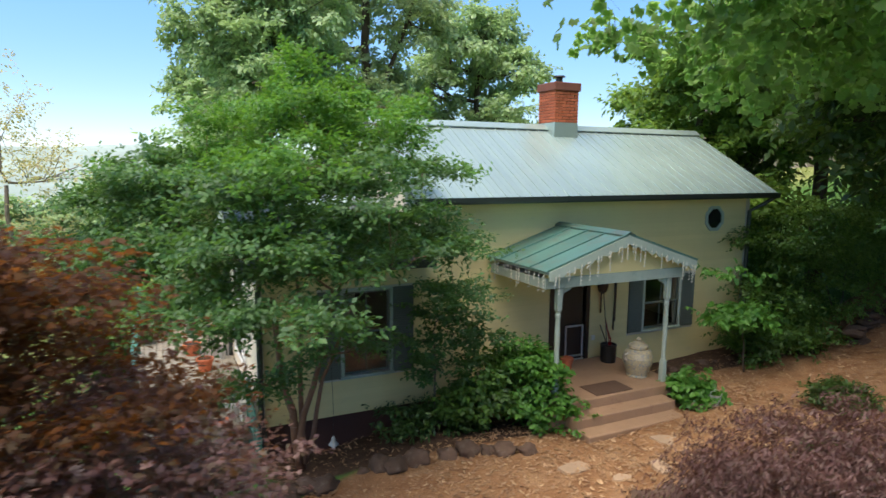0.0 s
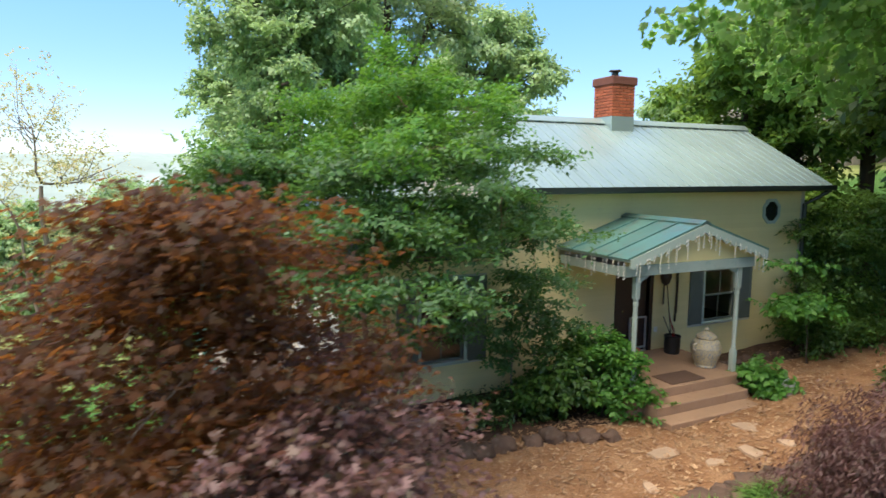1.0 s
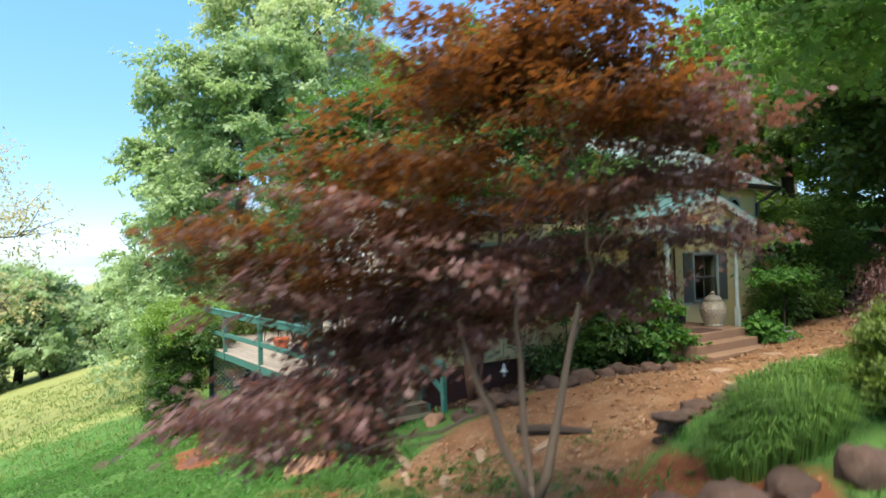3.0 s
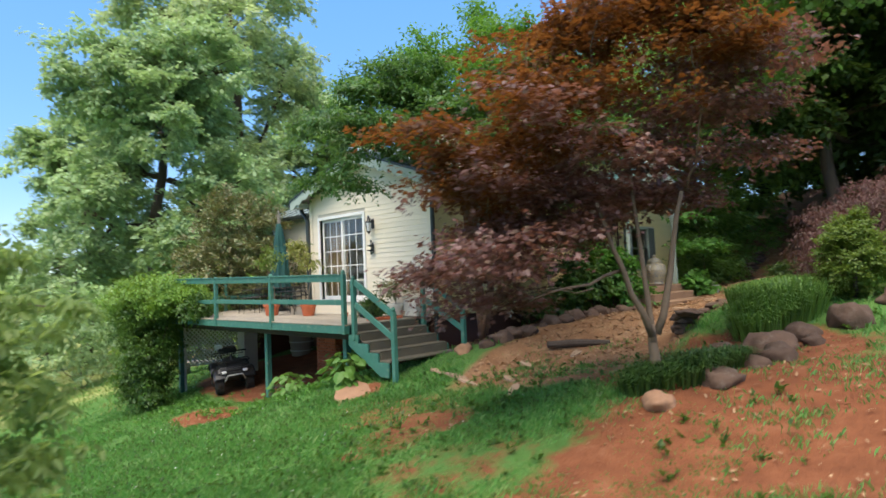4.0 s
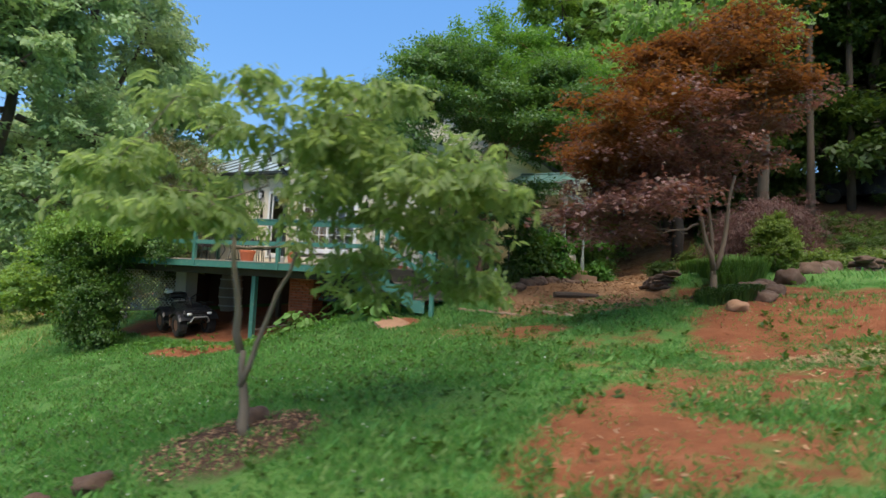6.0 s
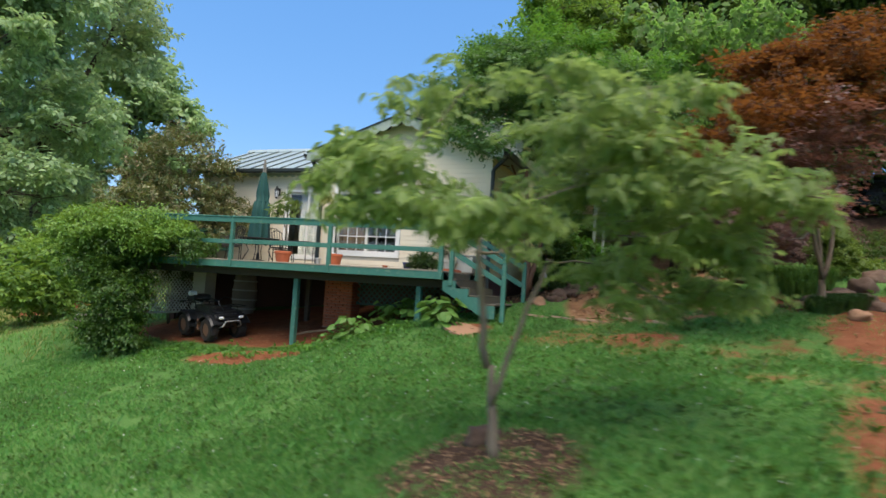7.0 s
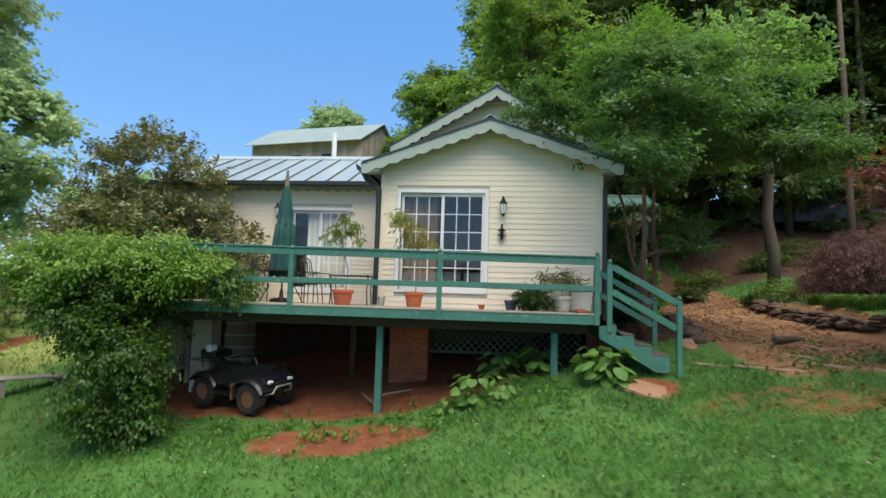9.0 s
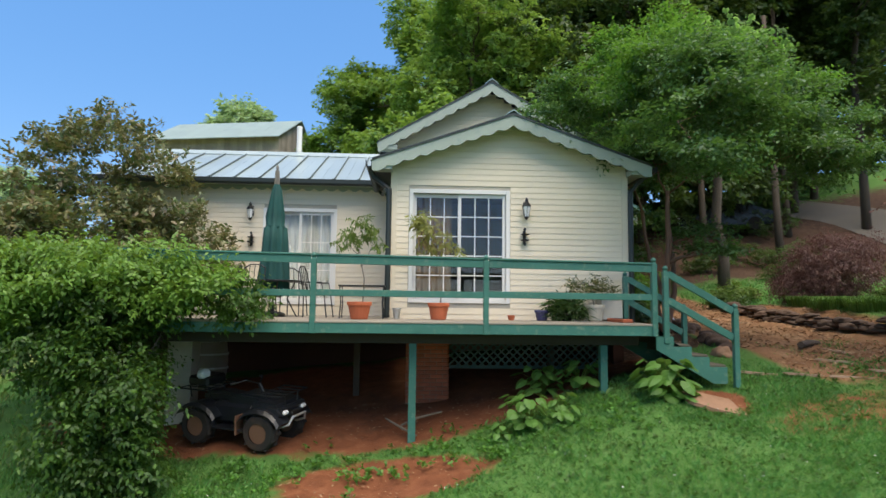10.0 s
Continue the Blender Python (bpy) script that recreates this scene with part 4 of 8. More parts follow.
HALF_X, HALF_Y = brick_mesh(0.10, 0.03, 0.064), brick_mesh(0.03, 0.10, 0.064)


def brickwork(parent, x0, x1, y0, y1, z0, z1, faces="snwe"):
    rng = random.Random(4)
    z, row = z0 + 0.037, 0
    while z < z1 - 0.02:
        for face in faces:
            lo, hi = (x0, x1) if face in "sn" else (y0, y1)
            u = lo + (0.0 if row % 2 else -0.112)
            while u < hi - 0.02:
                a, b = max(u, lo), min(u + 0.215, hi)
                if b - a > 0.05:
                    c = (a + b) / 2
                    whole = b - a > 0.16
                    if face in "sn":
                        ob = new("brick", BRICK_X if whole else HALF_X)
                        ob.location = (c, (y0 if face == "s" else y1) + rng.uniform(-0.003, 0.003), z)
                    else:
                        ob = new("brick", BRICK_Y if whole else HALF_Y)
                        ob.location = ((x0 if face == "w" else x1) + rng.uniform(-0.003, 0.003), c, z)
                    ob.parent = parent
                u += 0.226
        z += 0.075
        row += 1


# white flue pipe on the wing roof
bm = lathe(bmesh.new(), [(0.075, 0.0), (0.075, 0.95), (0.08, 0.96), (0.08, 1.0), (0.07, 1.01)], (5.45, 7.37, 4.22), 16)
part("flue_pipe", bm, WHITE, house, "white metal flue pipe")


# ---- deck ----
DX, DS, DN = -2.15, 0.32, 9.6
deck = thing("deck", "raised green painted wooden deck with weathered boards", "deck", (0, 0, 0))
part("fascia", boxed((DX - 0.02, DS - 0.02, -0.185), (DX + 0.025, DN, -0.03), 0.004), DECKGREEN, deck)
part("fascia", boxed((DX + 0.025, DS - 0.02, -0.185), (-0.04, DS + 0.02, -0.03), 0.004), DECKGREEN, deck)
# the beam's shade under the boards is put into its dark colour
part("beam", boxed((-1.70, DS + 0.1, -0.36), (-1.55, DN - 0.1, -0.19), 0.004), DARKTIMBER, deck)
y = DS + 0.3
while y < DN:
    part("joist", boxed((DX + 0.03, y, -0.185), ((-0.02 if y < EN + 0.1 else 2.55), y + 0.04, -0.035)), DECKWOOD, deck)
    y += 0.42


def plank_mesh(length):
    me = bpy.data.meshes.new("plank")
    bm = boxed((-0.068, -length / 2, -0.03), (0.068, length / 2, 0.0), 0.005)
    bm.to_mesh(me)
    bm.free()
    me.materials.append(DECKWOOD)
    return me


PLANK_LONG, PLANK_SHORT = plank_mesh(DN - DS + 0.04), plank_mesh(DN - EN - 0.16)
x = DX - 0.03 + 0.068
while x < 2.5:
    ob = new("plank", PLANK_LONG if x < -0.07 else PLANK_SHORT)
    ob.location = (x, (DS - 0.02 + DN) / 2 if x < -0.07 else (EN + 0.12 + DN) / 2, 0.0 - 0.002 * (int(x * 37) % 3))
    ob.parent = deck
    x += 0.143


def rail_post(x, y, z0, z1, parent, w=0.085, label=""):
    bm = boxed((x - w / 2, y - w / 2, z0), (x + w / 2, y + w / 2, z1 - 0.10), 0.006)
    box(bm, (x - w * 0.38, y - w * 0.38, z1 - 0.10), (x + w * 0.38, y + w * 0.38, z1 - 0.075))
    lathe(bm, [(w * 0.30, 0.0), (w * 0.5, 0.02), (w * 0.52, 0.04), (w * 0.34, 0.062), (0.012, 0.078)], (x, y, z1 - 0.078), 12)
    return part("post", bm, DECKGREEN, parent, label)


for y in (0.34, 3.0, 5.66, 8.32, 9.5):
    rail_post(DX, y, -0.19, 1.05, deck)
for a, b in ((0.34, 3.0), (3.0, 5.66), (5.66, 8.32), (8.32, 9.5)):
    za, zb = 0.87 + 0.012 * a, 0.87 + 0.012 * b
    part("handrail", beam(bmesh.new(), (DX - 0.012, a + 0.044, za), (DX - 0.012, b - 0.044, zb), 0.045, 0.12, 0.005), DECKGREEN, deck)
    part("cap_rail", beam(bmesh.new(), (DX, a + 0.044, za + 0.076), (DX, b - 0.044, zb + 0.076), 0.11, 0.03, 0.005), DECKGREEN, deck)
    part("mid_rail", beam(bmesh.new(), (DX - 0.012, a + 0.044, 0.42), (DX - 0.012, b - 0.044, 0.43), 0.04, 0.10, 0.005), DECKGREEN, deck)
# the far end rail
rail_post(0.0, 9.5, -0.19, 1.05, deck)
rail_post(2.4, 9.5, -0.19, 1.05, deck)
for a, b in ((DX, 0.0), (0.0, 2.4)):
    part("handrail", beam(bmesh.new(), (a, 9.5, 0.95), (b, 9.5, 0.95), 0.045, 0.12, 0.005), DECKGREEN, deck)
    part("mid_rail", beam(bmesh.new(), (a, 9.5, 0.43), (b, 9.5, 0.43), 0.04, 0.10, 0.005), DECKGREEN, deck)
for lx, ly in ((-1.62, 1.0), (-1.62, 4.12), (-1.62, 9.1), (0.4, 1.4), (0.6, 5.2), (0.6, 9.2)):
    base = gz(lx, ly)
    part("leg", boxed((lx - 0.06, ly - 0.06, base - 0.2), (lx + 0.06, ly + 0.06, -0.19 if lx > -1 else -0.36), 0.006), DECKGREEN if lx < -1 else BARK, deck)

# stairs at the deck's south end
stairs = thing("deck_stairs", "green wooden deck stairs with two railings", "stairs", (0, 0, 0))
SX0, SX1 = -2.08, -0.26
n_step = 4
rise = 0.157
for s in range(1, n_step + 1):
    ys = DS - 0.02 - s * 0.285
    part("tread", boxed((SX0 + 0.02, ys, -s * rise - 0.035), (SX1 - 0.02, ys + 0.30, -s * rise), 0.006), STAIRWOOD, stairs)
    part("riser", boxed((SX0 + 0.04, ys + 0.27, -s * rise), (SX1 - 0.04, ys + 0.29, -(s - 1) * rise - 0.035)), STAIRWOOD, stairs)
for sx in (SX0, SX1):
    bm = bmesh.new()
    steps = [(DS - 0.02 - q * 0.285 + d, -q * rise - 0.037) for q in range(1, n_step + 1) for d in (0.285, 0.0)]
    prism(bm, [(0.295, -0.037), *steps, (steps[-1][0], -0.92), (steps[-1][0] + 0.22, -0.92), (0.295, -0.40)], "x", sx - 0.02, sx + 0.02)
    part("stringer", bm, DECKGREEN, stairs)
    rail_post(sx, 0.125, -0.30, 0.93, stairs)
    rail_post(sx, -1.0, gz(sx, -1.0) - 0.1, 0.34, stairs)
    for dz in (0.0, -0.42):
        part("stair_rail", beam(bmesh.new(), (sx, 0.125 - 0.04, 0.80 + dz), (sx, -1.0 + 0.04, 0.22 + dz), 0.045, 0.11, 0.005), DECKGREEN, stairs)


# ---- porch ----
porch = thing("front_porch", "small gabled porch with green metal roof and turned posts", "porch")
PX0, PX1, PY, PZ = 4.75, 7.95, -2.1, 0.35
part("floor_slab", boxed((PX0, PY, -0.1), (PX1, -0.03, PZ), 0.012), CONCRETE, porch)
part("step", boxed((5.1, -2.46, -0.25), (7.5, PY + 0.003, 0.175), 0.015), CONCRETE, porch)
part("step", boxed((5.1, -2.82, -0.35), (7.42, -2.457, 0.0), 0.015), CONCRETE, porch)
PRX, PRZ, PEZ = 6.35, 3.48, 2.90
for sgn, ex in ((-1, 4.56), (1, 8.12)):
    bm = bmesh.new()
    prism(bm, [(PRX, PRZ - 0.06), (ex, PEZ - 0.06), (ex, PEZ - 0.005), (PRX, PRZ - 0.005)], "y", -2.18, -0.03)
    roof = part("roof", bm, TRIM, porch)
    for k in range(4):
        a, b = -2.20 + k * 0.5425, -2.20 + (k + 1) * 0.5425
        bm = bmesh.new()
        prism(bm, [(PRX, PRZ), (ex + sgn * 0.03, PEZ - 0.01), (ex + sgn * 0.03, PEZ - 0.002), (PRX, PRZ + 0.008)], "y", a + 0.003, b - 0.003)
        prism(bm, [(PRX, PRZ + 0.008), (ex + sgn * 0.03, PEZ - 0.002), (ex + sgn * 0.03, PEZ + 0.026), (PRX, PRZ + 0.036)], "y", a + 0.003, a + 0.03)
        part("panel", bm, PORCHMETAL, roof)
bm = bmesh.new()
prism(bm, [(PRX - 0.13, PRZ - 0.02), (PRX, PRZ + 0.045), (PRX + 0.13, PRZ - 0.02), (PRX + 0.13, PRZ + 0.0), (PRX, PRZ + 0.065), (PRX - 0.13, PRZ + 0.0)], "y", -2.22, -0.02)
part("ridge_cap", bm, PORCHMETAL, porch)
bm = bmesh.new()
prism(bm, [(4.66, 2.74), (8.02, 2.74), (8.02, 2.84), (PRX, PRZ - 0.08), (4.66, 2.84)], "y", -1.98, -1.93)
part("gable_panel", bm, WARMLITSIDING, porch)
for sgn, ex in ((-1, 4.56), (1, 8.12)):
    bm = bmesh.new()
    low = scallops((PRX, PRZ - 0.01), (ex, PEZ - 0.01), 0.05, 0.15, 0.22)
    prism(bm, [(PRX, PRZ - 0.01), *low, (ex, PEZ - 0.01)], "y", -2.215, -2.185)
    part("barge_board", bm, TRIM, porch, "pale green scalloped barge board")
part("beam", boxed((4.64, -2.0, 2.54), (8.04, -1.82, 2.74), 0.006), TRIM, porch)
part("beam", boxed((4.64, -1.82, 2.54), (4.80, -0.03, 2.72), 0.006), TRIM, porch)
part("beam", boxed((7.88, -1.82, 2.54), (8.04, -0.03, 2.72), 0.006), TRIM, porch)
part("porch_ceiling", boxed((4.80, -1.82, 2.66), (7.88, -0.03, 2.70)), WHITE, porch)
for px in (5.0, 7.68):
    bm = boxed((px - 0.055, -1.955, PZ), (px + 0.055, -1.845, PZ + 0.45), 0.008)
    lathe(bm, [(0.05, 0.0), (0.056, 0.02), (0.04, 0.05), (0.048, 0.08), (0.04, 0.12), (0.047, 0.5), (0.05, 0.8), (0.042, 1.15), (0.052, 1.18), (0.052, 1.22), (0.04, 1.25), (0.05, 1.30)], (px, -1.9, PZ + 0.45), 16)
    box(bm, (px - 0.055, -1.955, PZ + 1.75), (px + 0.055, -1.845, 2.54), 0.008)
    part("post", bm, TRIM, porch, "pale green turned porch post")
    part("bracket", prism(bmesh.new(), [(px, 2.54), (px + (0.3 if px < 6 else -0.3), 2.54), (px + (0.25 if px < 6 else -0.25), 2.48), (px + (0.1 if px < 6 else -0.1), 2.42), (px + (0.06 if px < 6 else -0.06), 2.25), (px, 2.2)], "y", -1.915, -1.885), TRIM, porch)


# ---- trees and shrubs ----
def unit(v):
    return v / (np.linalg.norm(v, axis=-1, keepdims=True) + 1e-9)


def clumps_in(rng, lobes, count, inner=0.55, under=0.35):
    """Places spread through the outer part of some ellipsoids (cx, cy, cz, rx, ry, rz), with the ways out from their middles."""
    lobes = np.array(lobes, float)
    size = (lobes[:, 3] * lobes[:, 4] * lobes[:, 5]) ** 0.75
    pick = rng.choice(len(lobes), count * 2, p=size / size.sum())
    d = unit(rng.normal(size=(count * 2, 3)))
    keep = (d[:, 2] > -0.3) | (rng.random(count * 2) < under)
    pick, d = pick[keep][:count], d[keep][:count]
    r = inner + (1 - inner) * rng.random((len(d), 1)) ** 0.6
    r = r * (1 + 0.10 * rng.normal(size=(len(d), 1)))
    return lobes[pick, :3] + d * r * lobes[pick, 3:], unit(d * lobes[pick, 3:])


def leaves(rng, places, ways, spread, sprays, per, length, wide=0.42, twig=0.4, droop=0.3, shape="oval", flat=0.5, size_var=0.3, tilt=0.35):
    """Leaf corners and faces: sprays of leaves round each clump. shape: oval (1 quad), broad (2), star (5 narrow lobes)."""
    n = len(places) * sprays
    c = np.repeat(places, sprays, 0) + rng.normal(size=(n, 3)) * np.array([spread, spread, spread * flat])
    out = np.repeat(ways, sprays, 0)
    d = unit(out * 0.7 + rng.normal(size=(n, 3)) * 0.6 * np.array([1, 1, 0.5]) + np.array([0, 0, -droop * 0.6]))
    up = unit(np.array([0, 0, 1.0]) + rng.normal(size=(n, 3)) * tilt + out * 0.25)
    side = unit(np.cross(d, up))
    k = (np.arange(per) + 0.5) / per
    sgn = np.where(np.arange(per) % 2, 1.0, -1.0)
    base = c[:, None] + d[:, None] * (k[None, :, None] - 0.3) * twig + rng.normal(size=(n, per, 3)) * twig * 0.06
    ld = unit(d[:, None] * 0.55 + side[:, None] * sgn[None, :, None] * 0.85 + rng.normal(size=(n, per, 3)) * 0.35 + np.array([0, 0, -droop]))
    nn = unit(up[:, None] + rng.normal(size=(n, per, 3)) * 0.3)
    w = unit(np.cross(ld, nn))
    nn = np.cross(w, ld)
    L = length * (1 + size_var * rng.uniform(-1, 1, size=(n, per, 1)))
    b, ld, w, nn, L = (a.reshape(-1, a.shape[-1]) for a in (base, ld, w, nn, np.broadcast_to(L, (n, per, 1))))
    m = len(b)
    if shape == "oval":
        h = L * wide * 0.5
        co = np.stack([b, b + ld * L * 0.45 + w * h + nn * h * 0.35, b + ld * L - nn * L * 0.08, b + ld * L * 0.45 - w * h + nn * h * 0.35], 1)
        return co.reshape(-1, 3), np.arange(m * 4).reshape(-1, 4)
    if shape == "broad":
        h = L * wide * 0.5
        tip = b + ld * L - nn * L * 0.12
        r1, r2 = b + ld * L * 0.28 + w * h + nn * h * 0.3, b + ld * L * 0.68 + w * h * 0.8 + nn * h * 0.2
        l1, l2 = b + ld * L * 0.28 - w * h + nn * h * 0.3, b + ld * L * 0.68 - w * h * 0.8 + nn * h * 0.2
        co = np.stack([b, r1, r2, tip, l2, l1], 1).reshape(-1, 3)
        i = np.arange(m)[:, None] * 6
        return co, np.concatenate([i + np.array([0, 1, 2, 3]), i + np.array([0, 3, 4, 5])], 1).reshape(-1, 4)
    parts_ = []
    for ang, s in ((-1.25, 0.7), (-0.6, 0.92), (0.0, 1.0), (0.6, 0.92), (1.25, 0.7)):
        dd = ld * math.cos(ang) + w * math.sin(ang)
        ww = w * math.cos(ang) - ld * math.sin(ang)
        parts_.append(np.stack([b, b + dd * L * s * 0.5 + ww * L * wide * 0.16, b + dd * L * s - nn * L * 0.1, b + dd * L * s * 0.5 - ww * L * wide * 0.16], 1))
    co = np.stack(parts_, 1).reshape(-1, 3)
    # the lobes share the stalk point, so that a leaf is one island
    q = np.arange(m * 20).reshape(m, 5, 4)
    q[:, :, 0] = q[:, :1, 0]
    return co, q.reshape(-1, 4)


def tiers(seed, n, radii, size, thin, keep=None):
    """Flat plates of foliage, set in tiers through a dome. radii: (height, radius) pairs from the bottom up."""
    rng = random.Random(seed)
    zs, rs = [z for z, _ in radii], [r for _, r in radii]
    plates, turn = [], 0.0
    while len(plates) < n:
        z = rng.uniform(zs[0], zs[-1])
        reach = float(np.interp(z, zs, rs))
        if rng.random() > (reach + 0.3) / (max(rs) + 0.3):
            continue
        turn += 2.4 + rng.uniform(-0.5, 0.5)
        r = reach * math.sqrt(rng.uniform(0.08, 1.0))
        x, y = r * math.cos(turn), r * math.sin(turn)
        if keep and not keep(x, y, z):
            continue
        w = rng.uniform(*size)
        plates.append((x, y, z, w * rng.uniform(0.8, 1.25), w * rng.uniform(0.8, 1.25), thin * rng.uniform(0.7, 1.3)))
    return plates


def wander(rng, a, b, n, sway):
    """A crooked line from a to b."""
    a, b = np.array(a, float), np.array(b, float)
    s = np.linspace(0, 1, n)[:, None]
    off = np.cumsum(rng.normal(size=(n, 3)) * sway, 0)
    off = off - s * off[-1]
    return a + (b - a) * s + off * (np.linalg.norm(b - a) / n)


def tree(name, label, category, base, trunks, lobes, leaf, leaf_mat, bark, count, spread, sprays, per, seed, limbs=4, group="", inner=0.55, under=0.35,
         twig=0.4, droop=0.3, shape="oval", wide=0.42, flat=0.5, trunk_sides=9, kind="", tilt=0.35, gap=0.0, top_mat=None, top_z=0.0, top_lean=0.0):
    """A tree: trunks as (foot offset, top, radius), limbs into each lobe, and a crown of leaf sprays. All in world places round base."""
    rng = np.random.default_rng(seed)
    top = thing(name, label, category, base, group, kind)
    ends = []
    for foot, head, r in trunks:
        line = wander(rng, np.array(foot, float), np.array(head, float), 7, 0.12)
        part("trunk", tube(bmesh.new(), line.tolist(), list(np.linspace(r * 1.15, r * 0.55, 7)), trunk_sides), bark, top, smooth=True)
        ends.append((line, r))
    lob = np.array(lobes, float)
    twigs = bmesh.new()
    forks = [(p, r * (1.1 - 0.55 * k / 6)) for line, r in ends for k, p in enumerate(line) if k > 2]
    tops = np.mean([line[-1] for line, _ in ends], 0)
    for lx, ly, lz, rx, ry, rz in sorted(lob.tolist(), key=lambda l: np.linalg.norm(np.array(l[:3]) - tops)):
        goal = np.array([lx, ly, lz])
        # a limb leaves the wood nearest to its plate, from below where it can
        start, r = min(forks, key=lambda f: np.linalg.norm(f[0] - goal) + 1.2 * max(0.0, f[0][2] - goal[2]) + 0.15 * np.linalg.norm(f[0][:2] - goal[:2]))
        r = r * 0.72
        mid = wander(rng, start, goal - np.array([0, 0, rz * 0.25]), 6, 0.22)
        girth = np.linspace(r, max(r * 0.45, 0.006), 6)
        part("limb", tube(bmesh.new(), mid.tolist(), list(girth), 6), bark, top, smooth=True)
        forks += list(zip(mid[2:], girth[2:]))
        for _ in range(limbs):
            d = unit(rng.normal(size=3) * np.array([1, 1, 0.6]) + np.array([0, 0, 0.25]))
            tip = goal + d * np.array([rx, ry, rz]) * 0.85
            tw = wander(rng, mid[int(rng.integers(2, 6))], tip, 5, 0.22)
            tube(twigs, tw.tolist(), list(np.linspace(r * 0.4, r * 0.1, 5)), 4)
    tagged(part("branchwork", twigs, bark, top), kind="stuff")
    places, ways = clumps_in(rng, lob, count, inner, under)
    if gap:
        # hollows between the clumps, gap metres across
        full = np.array([noise.noise(Vector(p) / gap + Vector((seed, 0, 0))) for p in places]) > -0.12
        places, ways = places[full], ways[full]
    co, quads = leaves(rng, places, ways, spread, sprays, per, leaf, wide, twig, droop, shape, flat, tilt=tilt)
    me = quick_mesh("crown", co, quads)
    me.materials.append(leaf_mat)
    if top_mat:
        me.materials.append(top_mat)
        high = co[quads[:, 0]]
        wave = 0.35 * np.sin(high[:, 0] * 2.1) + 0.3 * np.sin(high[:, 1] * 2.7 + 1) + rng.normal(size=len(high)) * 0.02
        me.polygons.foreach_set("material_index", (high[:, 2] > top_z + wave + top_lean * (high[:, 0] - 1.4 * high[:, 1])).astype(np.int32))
    crown = new("crown", me)
    crown.parent = top
    return top


# crape myrtle at the low end's south-west corner: a dome of flat, layered sprays
b = (0.45, -0.95, gz(0.45, -0.95) - 0.05)
lobes = tiers(17, 84, ((3.35, 2.3), (3.9, 2.7), (4.5, 2.6), (5.2, 2.2), (5.9, 1.5), (6.5, 0.7)), (0.36, 0.66), 0.15,
              lambda x, y, z: (z > 3.6 or y < 1.2) and not (z < 3.7 and x > 0.2))
lobes += [(0.6, -1.8, 5.3, 0.8, 0.8, 0.14), (0.9, -1.3, 5.9, 0.8, 0.8, 0.14), (1.3, -0.7, 6.2, 0.7, 0.7, 0.14), (1.6, -1.4, 5.2, 0.8, 0.8, 0.14), (-2.2, 0.8, 4.6, 0.8, 0.8, 0.14), (-2.7, 0.9, 3.8, 0.8, 0.8, 0.14), (-1.9, -0.2, 4.9, 0.7, 0.7, 0.14), (-1.9, 0.4, 5.2, 0.85, 0.8, 0.28), (-2.6, 0.3, 4.7, 0.8, 0.8, 0.25), (-3.2, 0.5, 4.1, 0.7, 0.7, 0.22), (-3.1, 0.6, 3.15, 0.8, 0.8, 0.22), (2.7, -0.5, 3.0, 0.75, 0.7, 0.22), (-0.3, -0.9, 2.25, 0.7, 0.5, 0.10), (0.4, -1.0, 2.4, 0.7, 0.45, 0.09), (1.2, -1.0, 2.5, 0.6, 0.3, 0.07), (-0.7, -0.6, 1.9, 0.5, 0.4, 0.10),
          (-0.6, -0.6, 6.3, 0.3, 0.3, 0.55), (0.1, -0.2, 6.6, 0.3, 0.3, 0.5), (0.9, -0.4, 6.35, 0.3, 0.3, 0.45), (-1.3, 0.1, 5.8, 0.3, 0.3, 0.5), (-2.3, 0.3, 5.3, 0.25, 0.25, 0.4), (1.7, -0.5, 5.8, 0.3, 0.3, 0.45),
          (-1.8, -1.2, 4.2, 0.8, 0.8, 0.2), (-1.9, -2.0, 3.6, 0.7, 0.7, 0.2), (-1.2, -2.1, 4.9, 0.7, 0.7, 0.2), (-0.4, -2.6, 5.3, 0.7, 0.7, 0.2), (0.6, -2.7, 4.7, 0.8, 0.7, 0.2), (1.3, -2.4, 4.1, 0.8, 0.7, 0.2), (-0.9, -2.6, 4.2, 0.95, 0.95, 0.3), (-0.8, -3.1, 3.5, 0.9, 0.85, 0.26), (-1.5, -2.6, 3.6, 0.8, 0.9, 0.25), (-0.5, -1.9, 5.0, 0.9, 0.9, 0.35), (-0.3, 2.2, 4.6, 0.9, 0.9, 0.35)]
# leaves above top_z are the brighter set, with top light in their colour
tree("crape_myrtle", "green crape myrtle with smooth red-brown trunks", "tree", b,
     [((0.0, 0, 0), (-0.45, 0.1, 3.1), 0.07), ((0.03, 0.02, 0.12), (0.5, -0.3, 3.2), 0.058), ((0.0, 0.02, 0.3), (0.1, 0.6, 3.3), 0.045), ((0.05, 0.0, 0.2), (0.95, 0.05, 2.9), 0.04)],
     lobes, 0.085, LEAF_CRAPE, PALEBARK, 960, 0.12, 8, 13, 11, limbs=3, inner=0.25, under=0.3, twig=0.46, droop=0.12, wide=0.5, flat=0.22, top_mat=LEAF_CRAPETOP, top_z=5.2)

